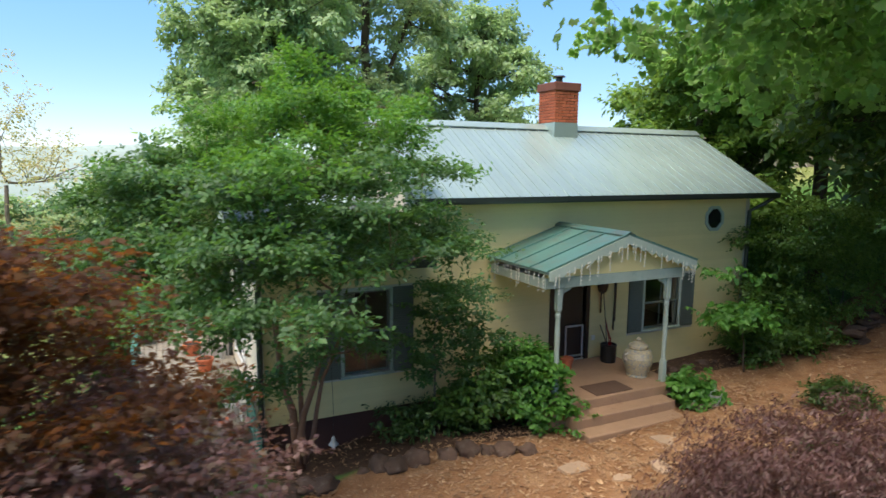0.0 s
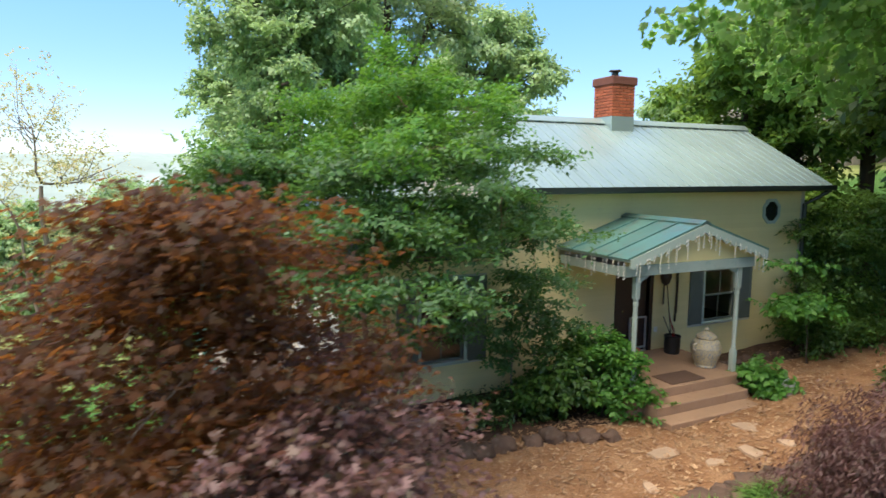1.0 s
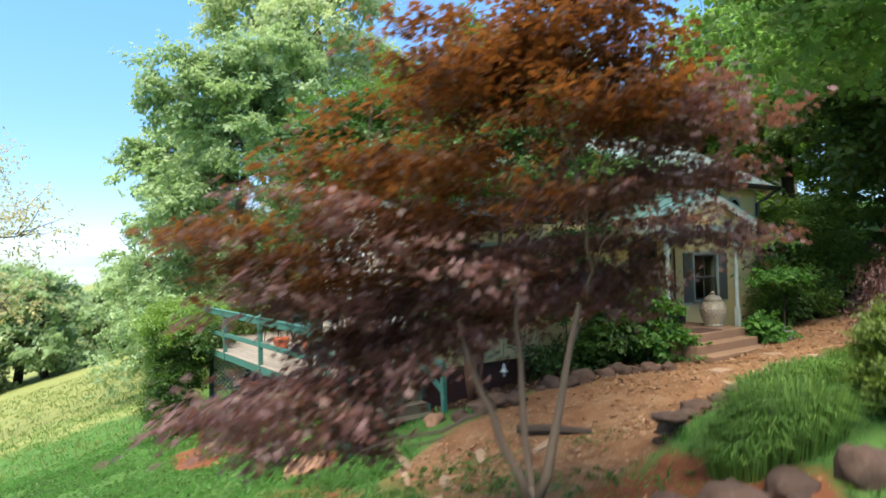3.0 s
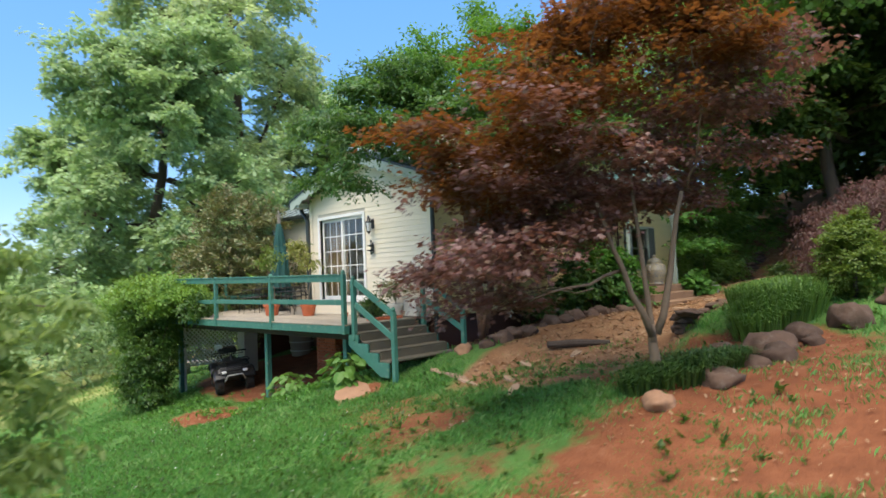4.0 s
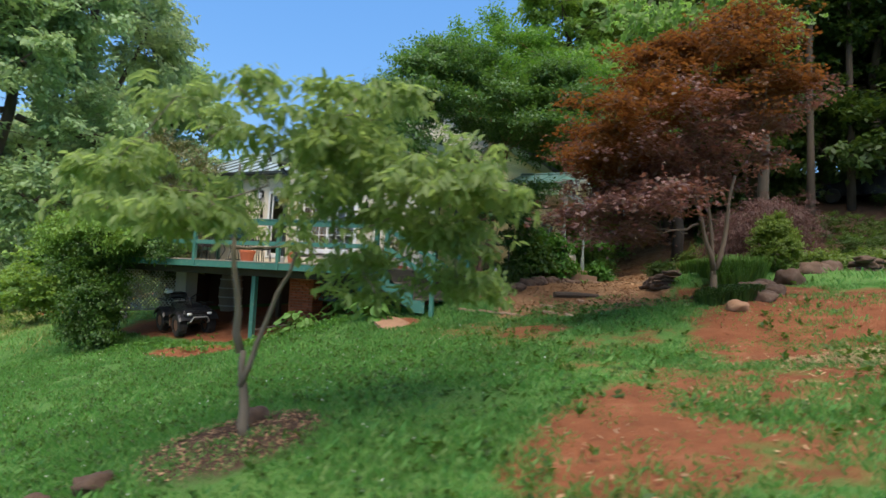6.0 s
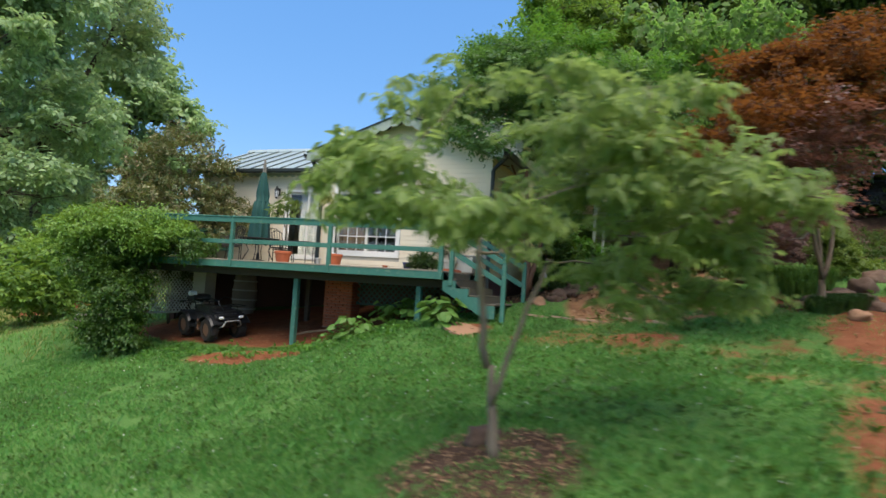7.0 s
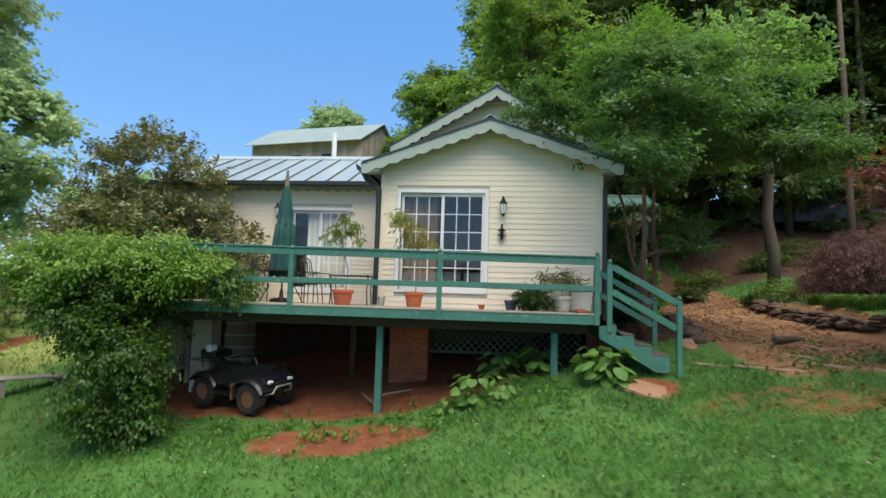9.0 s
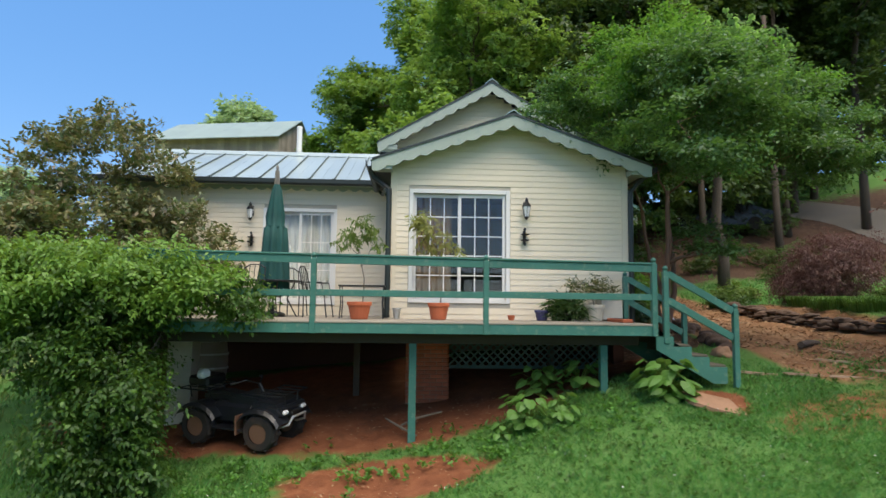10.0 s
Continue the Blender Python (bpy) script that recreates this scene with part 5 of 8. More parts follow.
# bird feeder that hangs from a branch of the crape myrtle
feeder = thing("bird_feeder", "small bell-shaped bird feeder that hangs on a thin wire", "bird feeder", (0.92, -1.25, 0.02))
part("wire", tube(bmesh.new(), [(0, 0, 0.14), (0.01, 0, 0.6), (0.0, 0.01, 1.0), (-0.02, 0.02, 1.75)], [0.004] * 4, 5), BLACK, feeder)
part("shade", lathe(bmesh.new(), [(0.008, 0.15), (0.03, 0.12), (0.045, 0.05), (0.085, 0.0), (0.08, -0.005), (0.03, 0.03)], (0, 0, 0), 16), GALVANISED, feeder, "dull metal bell")
part("perch", lathe(bmesh.new(), [(0.012, -0.09), (0.03, -0.08), (0.03, -0.03), (0.012, 0.03)], (0, 0, 0), 12), GALVANISED, feeder)

# red Japanese maple beside the walk: a low dome, purple below and orange on top
b = (-3.12, -6.3, gz(-3.12, -6.3) - 0.05)


def maple_keep(x, y, z):
    """The crown stands off the walk on its south-west side, rises to the south-east and hangs low to the north-west."""
    near, right = -0.6 * x - 0.8 * y, 0.84 * x - 0.53 * y
    side = near < (0.35 + 0.8 * (z - 2.3) if z > 2.1 else 0.5 * (z - 2.1))
    return side and right < (1.9 if z > 2.7 else 1.4) and z > 1.55 + 0.5 * max(0.0, right) and z < 4.6 - 0.33 * ((x - 0.4) ** 2 + (y + 0.25) ** 2) - 0.5 * max(0.0, near)


lobes = tiers(23, 84, ((1.2, 1.9), (2.0, 2.2), (2.7, 2.2), (3.3, 1.9), (3.8, 1.5), (4.3, 0.9), (4.6, 0.4)), (0.45, 0.75), 0.10, maple_keep)
lobes += [(-0.7, 1.9, 1.2, 0.9, 0.75, 0.16), (-1.5, 1.0, 1.25, 0.8, 0.8, 0.16), (-1.1, 1.4, 0.9, 0.75, 0.65, 0.13), (-1.8, 0.6, 1.4, 0.7, 0.7, 0.14), (-1.2, 0.7, 0.95, 0.5, 0.5, 0.10), (-1.0, 1.4, 1.65, 0.7, 0.6, 0.12), (-0.5, 1.7, 1.95, 0.7, 0.6, 0.12), (-1.4, 1.0, 2.0, 0.7, 0.6, 0.12), (-0.2, 1.3, 1.6, 0.6, 0.5, 0.10), (-0.8, 0.6, 1.6, 0.6, 0.5, 0.10), (-1.7, 1.3, 2.3, 0.6, 0.5, 0.10), (0.1, 1.8, 2.2, 0.7, 0.6, 0.12), (-2.1, 1.2, 2.6, 0.55, 0.55, 0.1)]
tree("japanese_maple", "red and bronze leaved Japanese maple with grey forked trunks", "tree", b,
     [((0, 0, 0), (-0.02, 0.03, 0.62), 0.065), ((-0.02, 0.03, 0.5), (-0.42, 0.36, 1.9), 0.034), ((0.0, 0.0, 0.5), (0.30, -0.24, 2.0), 0.038), ((-0.01, 0.05, 0.45), (0.05, 0.2, 2.2), 0.03)],
     lobes, 0.05, LEAF_RED, MAPLEBARK, 860, 0.14, 8, 9, 12, limbs=3, inner=0.2, under=0.6, twig=0.36, droop=0.15, shape="star", wide=0.95, flat=0.2, tilt=0.2, top_mat=LEAF_REDTOP, top_z=2.95, top_lean=0.24)

# small tree with drooping leaves on the lawn
b = (-9.35, -2.85, gz(-9.35, -2.85) - 0.05)


def young_keep(x, y, z):
    """A spreading crown, longer and lower towards the south."""
    u, w = 0.38 * x - 0.924 * y, 0.924 * x + 0.38 * y
    low = 1.85 if u < -0.2 else 1.55 if u < 0.9 else 1.3
    high = 2.5 if u < -0.8 else 3.15 if u < 1.2 else 2.75 - 0.25 * (u - 1.2)
    return -1.35 < u < 2.15 and abs(w) < 0.85 and low < z < high


tree("young_tree", "young tree with pale drooping leaves in a mulch ring", "tree", b,
     [((0, 0, 0), (0.0, 0.02, 0.75), 0.045), ((0, 0.02, 0.7), (-0.05, 0.16, 1.75), 0.032), ((0, 0.0, 0.45), (0.14, -0.36, 1.6), 0.024)],
     tiers(31, 74, ((1.1, 2.4), (3.2, 2.4)), (0.26, 0.46), 0.05, young_keep),
     0.095, LEAF_LIGHT, GREYBARK, 320, 0.085, 4, 10, 13, limbs=3, inner=0.15, under=0.6, twig=0.26, droop=0.7, shape="broad", wide=0.40, flat=0.3)

# weeping lace leaf maple
b = (4.3, -7.3, gz(4.3, -7.3))
tree("weeping_maple", "low weeping maple with purple lace leaves", "shrub", b,
     [((0, 0, 0), (0.1, 0.1, 1.4), 0.06)],
     [(0, 0, 1.3, 1.15, 1.1, 0.75), (-0.5, 0.3, 0.85, 0.95, 0.95, 0.65), (0.6, -0.3, 0.8, 1.0, 1.0, 0.65), (0.3, 0.6, 0.6, 0.9, 0.8, 0.5)],
     0.075, LEAF_WEEP, BARK, 560, 0.14, 9, 16, 14, inner=0.6, under=0.3, twig=0.34, droop=0.9, shape="oval", wide=0.2, flat=0.6, gap=0.4)

# tall trees to the north
def tall_tree(at, height, radius, mat, seed, count=420, leaf=0.34, label="tall broadleaf tree behind the house", group="", clear=0.25, trunk=0.35, lobes_n=9, z0=0.0):
    rng = np.random.default_rng(seed)
    lobes = [(0, 0, height * 0.8, radius * 0.6, radius * 0.6, height * 0.2)]
    for k in range(lobes_n):
        a, h = 2.4 * k + rng.uniform(-0.4, 0.4), height * (clear + (0.92 - clear) * (k + 0.5) / lobes_n)
        rr = radius * (0.62 + 0.2 * rng.random()) * (1.0 - 0.5 * max(0, h / height - 0.55) / 0.45)
        lobes.append((rr * math.cos(a), rr * math.sin(a), h, radius * rng.uniform(0.36, 0.52), radius * rng.uniform(0.36, 0.52), height * rng.uniform(0.09, 0.14)))
    b = (at[0], at[1], gz(*at) - 0.1 + z0)
    return tree("tall_tree", label, "tree", b, [((0, 0, 0), (rng.uniform(-0.5, 0.5), rng.uniform(-0.5, 0.5), height * 0.8), trunk)], lobes,
                leaf, mat, BARK, int(count * 1.35), radius * 0.075, 9, 10, seed, limbs=4, inner=0.45, under=0.6, twig=leaf * 3.0, droop=0.3, wide=0.55, flat=0.5, group=group, gap=radius * 0.3)


# far crowns, paled by haze that is part of the leaf colour
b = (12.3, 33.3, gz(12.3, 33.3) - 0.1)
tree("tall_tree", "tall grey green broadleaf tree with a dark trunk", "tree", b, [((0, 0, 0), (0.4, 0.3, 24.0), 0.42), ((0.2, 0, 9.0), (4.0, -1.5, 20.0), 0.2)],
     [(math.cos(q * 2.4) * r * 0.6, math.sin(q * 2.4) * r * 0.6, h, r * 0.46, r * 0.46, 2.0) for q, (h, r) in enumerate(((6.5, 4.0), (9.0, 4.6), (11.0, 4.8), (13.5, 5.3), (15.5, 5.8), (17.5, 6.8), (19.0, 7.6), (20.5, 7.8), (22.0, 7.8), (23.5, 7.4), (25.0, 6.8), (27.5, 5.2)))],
     0.40, LEAF_HAZED, BARK, 760, 0.5, 8, 10, 21, limbs=6, inner=0.4, under=0.6, twig=1.2, droop=0.3, wide=0.55, flat=0.5, gap=1.6)
tall_tree((3.5, 36.0), 17, 4.2, LEAF_HAZEDLIGHT, 26, 420, 0.34, "light green tall tree beside a darker one", clear=0.05, lobes_n=11)
tall_tree((4.5, 27.0), 19, 5.4, LEAF_HAZEDLIGHT, 22, 700, 0.32, "light green tall tree beside a darker one", clear=0.12, lobes_n=11)
tall_tree((27.0, 42.0), 19, 6.0, LEAF_HAZEDLIGHT, 23, 300, 0.5, "pale far tree beyond the roof")
tall_tree((80.0, 65.0), 17, 8.5, LEAF_HAZEDLIGHT, 24, 260, 0.7, "pale far tree beyond the roof")
tall_tree((52.8, 22.3), 17, 4.0, LEAF_HAZEDLIGHT, 27, 220, 0.5, "pale tree behind the barn")
tall_tree((20.0, 47.0), 15, 5.5, LEAF_HAZED, 25, 260, 0.5, "far grey green tree beyond the meadow")

# thin, half bare tree out on the meadow
b = (-8.0, 23.7, gz(-8.0, 23.7))
tree("sparse_tree", "thin half-bare tree with sparse yellowing leaves", "tree", b,
     [((0, 0, 0), (0.2, 0.0, 9.0), 0.16), ((0, 0, 1.0), (-1.2, 0.3, 8.0), 0.09)],
     [(0, 0, 12.4, 2.0, 2.0, 2.6), (-1.8, 0.3, 9.2, 1.9, 1.8, 2.0), (2.0, -0.2, 9.8, 2.0, 1.9, 2.0), (1.3, 0.5, 6.3, 1.9, 1.7, 1.4)],
     0.16, LEAF_SPARSE, GREYBARK, 260, 0.45, 3, 6, 31, limbs=12, inner=0.2, under=0.8, twig=0.5, droop=0.2, wide=0.6)

# broad tree that hangs over the yard from the east
b = (10.6, -7.7, gz(10.6, -7.7))
tree("broadleaf_tree", "tall broadleaf tree with large pale green leaves", "tree", b,
     [((0, 0, 0), (0.3, 0.2, 9.0), 0.20)],
     [(-6.9, 4.6, 6.75, 0.9, 0.6, 0.22), (-5.9, 4.8, 6.6, 0.8, 0.6, 0.25), (-4.8, 5.2, 5.9, 0.9, 0.8, 0.35), (-4.2, 3.4, 6.9, 1.2, 1.2, 0.5), (-2.5, 4.2, 6.2, 1.9, 1.7, 0.8), (-2.6, 2.0, 7.2, 2.2, 2.0, 1.0), (-0.5, 4.8, 6.0, 2.2, 1.9, 1.2),
      (2.5, 5.0, 6.5, 2.0, 2.0, 1.3), (0.3, 0.8, 8.2, 1.4, 1.4, 0.8)],
     0.14, LEAF_POPLAR, BARK, 300, 0.34, 5, 7, 32, limbs=5, inner=0.3, under=0.5, twig=0.7, droop=0.6, shape="star", wide=2.3, flat=0.45, tilt=0.8)

# bright, creeper-clad trees east of the house
for x, y, h, r, s in ((38.0, 8.2, 15, 4.4, 41), (37.0, 2.5, 21, 5.4, 42), (27.0, -2.0, 17, 4.6, 43), (31.0, -6.5, 21, 5.5, 44)):
    tall_tree((x, y), h, r, LEAF_BRIGHT if x > 34 else LEAF_WOOD, s, 520, 0.30, "tree hung with bright green creeper" if x > 34 else "dark green leafy woodland tree", "creeper-clad trees" if x > 34 else "woodland trees", clear=0.08, trunk=0.25, lobes_n=12)

# the wood to the south-east: three trees built once, the others stand as copies
wood = []
for k, (x, y, h, r) in enumerate(((27.0, -19.0, 15, 4.2), (22.5, -15.0, 18, 4.5), (15.5, -4.2, 11, 3.4))):
    wood.append(tall_tree((x, y), h, r, LEAF_WOOD, 51 + k, 420, 0.26, "dark green leafy woodland tree", "woodland trees", clear=(0.12, 0.28, 0.34)[k], trunk=0.22, lobes_n=10))
rng = random.Random(7)
for k, (x, y) in enumerate(((22, -8), (25, -14), (30, -10), (21, -17), (33, -16), (17, -18), (36, -7), (31, -23), (18.5, -7.5), (38, -13), (33, -3))):
    src = wood[k % 2]
    copy_thing(src, pose(x, y, gz(x, y) - 0.1, 0, 0, rng.uniform(0, 360)) @ Matrix.Scale(rng.uniform(0.85, 1.15), 4))

for k, (x, y) in enumerate(((40, -2), (42, -9), (44, -17), (40, -22), (36, -27), (29, -28), (46, -4), (24, -4.5), (28, -7), (20, -12.5), (19.5, -3.5), (26, -17), (29, -14), (34, -19), (23, -19.5))):
    copy_thing(wood[0], pose(x, y, gz(x, y) - 0.4, 0, 0, rng.uniform(0, 360)) @ Matrix.Scale(rng.uniform(0.9, 1.25), 4))

tall_tree((17.0, 1.0), 15, 4.2, LEAF_WOODLIT, 58, 420, 0.26, "green leafy tree beside the house corner", clear=0.12, trunk=0.22, lobes_n=10)
tall_tree((14.6, 3.6), 9, 3.0, LEAF_WOODLIT, 59, 300, 0.24, "green leafy tree beside the house corner", clear=0.1, trunk=0.16, lobes_n=8)

# bare straight trunks seen under the wood's canopy
for k, (x, y) in enumerate(((16, -9.5), (18, -11.2), (20.5, -10.4), (22, -13), (17.5, -14.5), (24, -11), (26, -12.5), (15, -12.5))):
    base = gz(x, y)
    st = thing("tree_stem", "straight dark woodland tree stem", "tree", (x, y, base - 0.1), "woodland stems")
    part("trunk", tube(bmesh.new(), [(0, 0, 0), (0.1, 0.05, 3), (0.0, 0.2, 7), (0.3, 0.2, 12)], [0.19, 0.15, 0.13, 0.09], 9), BARK, st, smooth=True)


def bush(name, label, at, lobes, leaf, mat, count, spread, sprays, per, seed, category="shrub", group="", stems=3, **more):
    b = (at[0], at[1], gz(*at) - 0.03)
    rng = np.random.default_rng(seed)
    trunks = [((rng.uniform(-0.05, 0.05), rng.uniform(-0.05, 0.05), 0), tuple(np.array(lobes[k % len(lobes)][:3]) * 0.8), 0.018) for k in range(stems)]
    return tree(name, label, category, b, trunks, lobes, leaf, mat, BARK, count, spread, sprays, per, seed, limbs=3, group=group, trunk_sides=5, **more)


# hydrangea beside the porch, and its small neighbours
bush("hydrangea", "bright green leafy hydrangea bush beside the porch steps", (4.6, -1.6),
     [(0.15, 0.0, 0.95, 0.48, 0.42, 0.42), (0.25, -0.15, 0.6, 0.52, 0.45, 0.4), (0.4, -0.25, 0.35, 0.42, 0.38, 0.28), (0.0, 0.2, 1.3, 0.36, 0.36, 0.3)],
     0.10, LEAF_HYDRANGEA, 125, 0.11, 6, 10, 61, shape="broad", wide=0.62, inner=0.6, twig=0.28, droop=0.3, gap=0.3)
bush("leafy_shrub", "dark green leafy shrub beside a brighter bush", (3.85, -1.2),
     [(0.1, 0.0, 0.8, 0.6, 0.45, 0.45), (-0.2, 0.1, 0.5, 0.5, 0.4, 0.4), (0.5, 0.1, 1.1, 0.45, 0.4, 0.35)],
     0.11, LEAF_VINE, 150, 0.12, 6, 9, 67, shape="broad", wide=0.6, inner=0.6, twig=0.28, droop=0.4, gap=0.3)
tree("small_tree", "slender small tree with grey green leaves before the front wall", "tree", (3.0, -0.9, gz(3.0, -0.9) - 0.04),
     [((0, 0, 0), (-0.05, 0.02, 1.9), 0.022)],
     [(0.35, 0.05, 2.75, 0.45, 0.3, 0.16), (0.1, 0.0, 2.35, 0.6, 0.4, 0.16), (0.75, -0.1, 2.3, 0.5, 0.4, 0.16), (0.45, 0.0, 1.95, 0.7, 0.45, 0.17), (-0.35, 0.0, 1.85, 0.5, 0.35, 0.14), (0.9, -0.2, 1.75, 0.5, 0.4, 0.15), (0.2, 0.0, 1.5, 0.65, 0.4, 0.16), (0.8, -0.2, 1.3, 0.5, 0.4, 0.16), (-0.2, 0.0, 1.25, 0.4, 0.3, 0.13)],
     0.095, LEAF_CRAPE, GREYBARK, 80, 0.11, 5, 8, 68, limbs=3, inner=0.3, under=0.5, twig=0.3, droop=0.2, shape="broad", wide=0.55, flat=0.35, trunk_sides=6)
bush("hydrangea", "small bright green bush beside the porch steps", (7.95, -2.35),
     [(0, 0, 0.32, 0.42, 0.38, 0.30), (0.15, -0.15, 0.2, 0.35, 0.3, 0.2)], 0.12, LEAF_HYDRANGEA, 46, 0.09, 5, 8, 62, shape="broad", wide=0.62, inner=0.5, twig=0.2, droop=0.4)
bush("sapling", "slender broad-leaved sapling beside the house corner", (10.47, -1.74),
     [(-0.35, 0, 1.35, 0.75, 0.6, 0.12), (0.1, 0.1, 1.45, 0.5, 0.5, 0.12), (-0.3, 0.3, 2.35, 0.6, 0.5, 0.08)], 0.15, LEAF_HYDRANGEA, 30, 0.16, 5, 7, 63, shape="broad", wide=0.6, inner=0.2, twig=0.3, droop=0.3, flat=0.25, stems=1)
bush("dark_shrub", "dense dark leafy shrub beside the house corner", (12.0, -0.9),
     [(-0.7, -0.3, 0.5, 0.7, 0.6, 0.45), (0.0, -0.2, 0.65, 1.1, 0.9, 0.6), (1.0, -0.2, 0.6, 1.1, 0.9, 0.55), (0.5, 0.2, 1.5, 1.3, 1.0, 0.35), (1.3, 0.2, 2.2, 1.2, 1.0, 0.25), (0.5, 0.3, 2.9, 1.2, 1.0, 0.25), (1.6, 0.3, 3.3, 1.3, 1.0, 0.25)],
     0.10, LEAF_VINE, 330, 0.18, 7, 9, 64, wide=0.5, inner=0.4, twig=0.34, flat=0.3)
bush("bank_shrub", "light green leafy shrub above the stone bank", (15.6, -0.6),
     [(0, 0, 0.9, 1.3, 1.0, 0.5), (-0.9, 0.3, 1.9, 1.1, 0.9, 0.4), (0.6, 0.2, 2.2, 1.3, 1.0, 0.45), (-0.3, 0.4, 3.1, 1.2, 1.0, 0.4), (1.5, -0.4, 1.4, 1.1, 1.0, 0.5), (1.6, 0.0, 3.0, 1.1, 1.0, 0.4)],
     0.10, LEAF_WOODLIT, 330, 0.18, 7, 9, 69, wide=0.5, inner=0.5, twig=0.34, flat=0.35, gap=0.6)
bush("dark_shrub", "dark leafy shrub at the foot of the wall", (2.6, -0.95),
     [(0, 0, 0.35, 0.7, 0.35, 0.3), (0.9, -0.1, 0.4, 0.6, 0.35, 0.35)], 0.1, LEAF_LILY, 70, 0.12, 6, 8, 65, wide=0.4, inner=0.3, twig=0.2)

# round clipped shrub above the rock edge
bush("round_shrub", "small round shrub of pale green leaves", (1.05, -7.35),
     [(0, 0, 0.5, 0.40, 0.40, 0.46), (0.03, 0.03, 0.9, 0.27, 0.27, 0.30)], 0.055, LEAF_BOX, 190, 0.06, 8, 9, 66, wide=0.5, inner=0.75, twig=0.16, droop=0.0)
for k, (x, y, s) in enumerate(((3.3, -8.6, 0.6), (7.2, -5.9, 0.5), (8.6, -6.9, 0.6), (9.6, -4.4, 0.5), (12.0, -5.5, 0.8), (13.5, -8.5, 0.9), (3.6, -9.8, 0.6), (15.0, -10.5, 1.2), (16.5, -6.6, 1.3), (18.5, -9.0, 1.5), (14.2, -12.5, 1.2), (17.5, -13.5, 1.5), (20.5, -6.5, 1.6), (21.5, -11.5, 1.7), (11.0, -10.5, 0.9), (12.5, -13.0, 1.0), (22.0, -4.0, 1.6), (24.0, -6.5, 1.8), (25.5, -9.0, 1.8), (19.0, -5.0, 1.4), (26.0, -3.0, 1.8))):
    bush("low_shrub", "low green shrub on the bank", (x, y), [(0, 0, 0.5 * s, 1.0 * s, 0.9 * s, 0.5 * s), (0.5 * s, 0.4 * s, 0.35 * s, 0.8 * s, 0.7 * s, 0.4 * s)], 0.09, LEAF_WOOD if k % 2 or k > 6 else LEAF_BOX, 70, 0.12, 6, 8, 70 + k, "shrub", "low shrubs on the bank", wide=0.45, inner=0.5, twig=0.2)

# magnolia-like evergreen and the vine at the deck's far end
bush("bronze_evergreen", "large evergreen shrub with bronze and green leaves", (0.9, 10.3),
     [(0, 0, 4.2, 1.7, 1.7, 1.7), (-0.5, -0.7, 3.0, 1.7, 1.6, 1.3), (0.4, 0.9, 3.3, 1.8, 1.7, 1.6), (0.0, 1.9, 2.2, 1.6, 1.6, 1.4), (-0.6, 0.3, 1.8, 1.7, 1.7, 1.2), (0.1, 0.2, 5.2, 0.9, 0.9, 0.75), (0.9, -1.5, 3.0, 0.9, 0.9, 0.9), (-0.2, 1.6, 3.4, 1.2, 1.1, 1.0)],
     0.115, LEAF_MAGNOLIA, 1000, 0.15, 7, 10, 81, wide=0.46, inner=0.65, twig=0.26, droop=0.0, tilt=0.6, gap=0.45)
# light on the vine's top is painted in: brighter leaves above top_z
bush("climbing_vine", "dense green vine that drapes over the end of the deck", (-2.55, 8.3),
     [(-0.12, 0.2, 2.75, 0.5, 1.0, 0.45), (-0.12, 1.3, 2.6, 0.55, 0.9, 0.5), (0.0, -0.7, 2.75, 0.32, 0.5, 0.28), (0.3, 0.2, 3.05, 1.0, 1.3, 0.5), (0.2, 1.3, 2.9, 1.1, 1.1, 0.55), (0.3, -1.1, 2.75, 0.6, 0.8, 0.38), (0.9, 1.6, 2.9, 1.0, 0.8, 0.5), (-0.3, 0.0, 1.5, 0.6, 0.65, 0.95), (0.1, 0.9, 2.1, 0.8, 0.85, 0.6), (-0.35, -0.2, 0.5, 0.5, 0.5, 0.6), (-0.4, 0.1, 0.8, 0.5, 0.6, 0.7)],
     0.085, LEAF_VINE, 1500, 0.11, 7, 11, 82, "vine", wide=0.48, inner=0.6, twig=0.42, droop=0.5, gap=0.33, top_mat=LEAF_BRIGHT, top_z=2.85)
for k, (x, y, h) in enumerate(((1.5, 17.0, 3.2), (-1.0, 21.0, 5.0), (5.5, 20.5, 4.2), (3.0, 24.5, 4.0), (9.5, 24.0, 5.5), (15.0, 22.0, 6.0))):
    bush("meadow_shrub", "green shrub at the meadow's edge", (x, y), [(0, 0, h * 0.55, h * 0.42, h * 0.42, h * 0.4), (h * 0.25, 0.2, h * 0.35, h * 0.35, h * 0.35, h * 0.3), (-h * 0.25, -0.2, h * 0.3, h * 0.35, h * 0.35, h * 0.28)],
         0.2, LEAF_HAZEDLIGHT if k % 2 else LEAF_WOODLIT, 130, 0.3, 6, 8, 90 + k, "shrub", "shrubs along the meadow", wide=0.5, inner=0.5, twig=0.4)

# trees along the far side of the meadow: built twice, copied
far_src = [tall_tree((-14.0, 62.0), 9, 3.6, LEAF_HAZED, 101, 130, 0.5, "round tree across the meadow", "trees across the meadow", clear=0.1),
           tall_tree((-4.0, 66.0), 11, 4.2, LEAF_HAZEDLIGHT, 102, 130, 0.5, "round tree across the meadow", "trees across the meadow", clear=0.1)]
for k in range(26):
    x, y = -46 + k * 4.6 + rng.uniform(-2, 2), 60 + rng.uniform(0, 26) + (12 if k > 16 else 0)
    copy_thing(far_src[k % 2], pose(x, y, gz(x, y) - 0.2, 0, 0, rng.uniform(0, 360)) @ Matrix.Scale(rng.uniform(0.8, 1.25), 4))

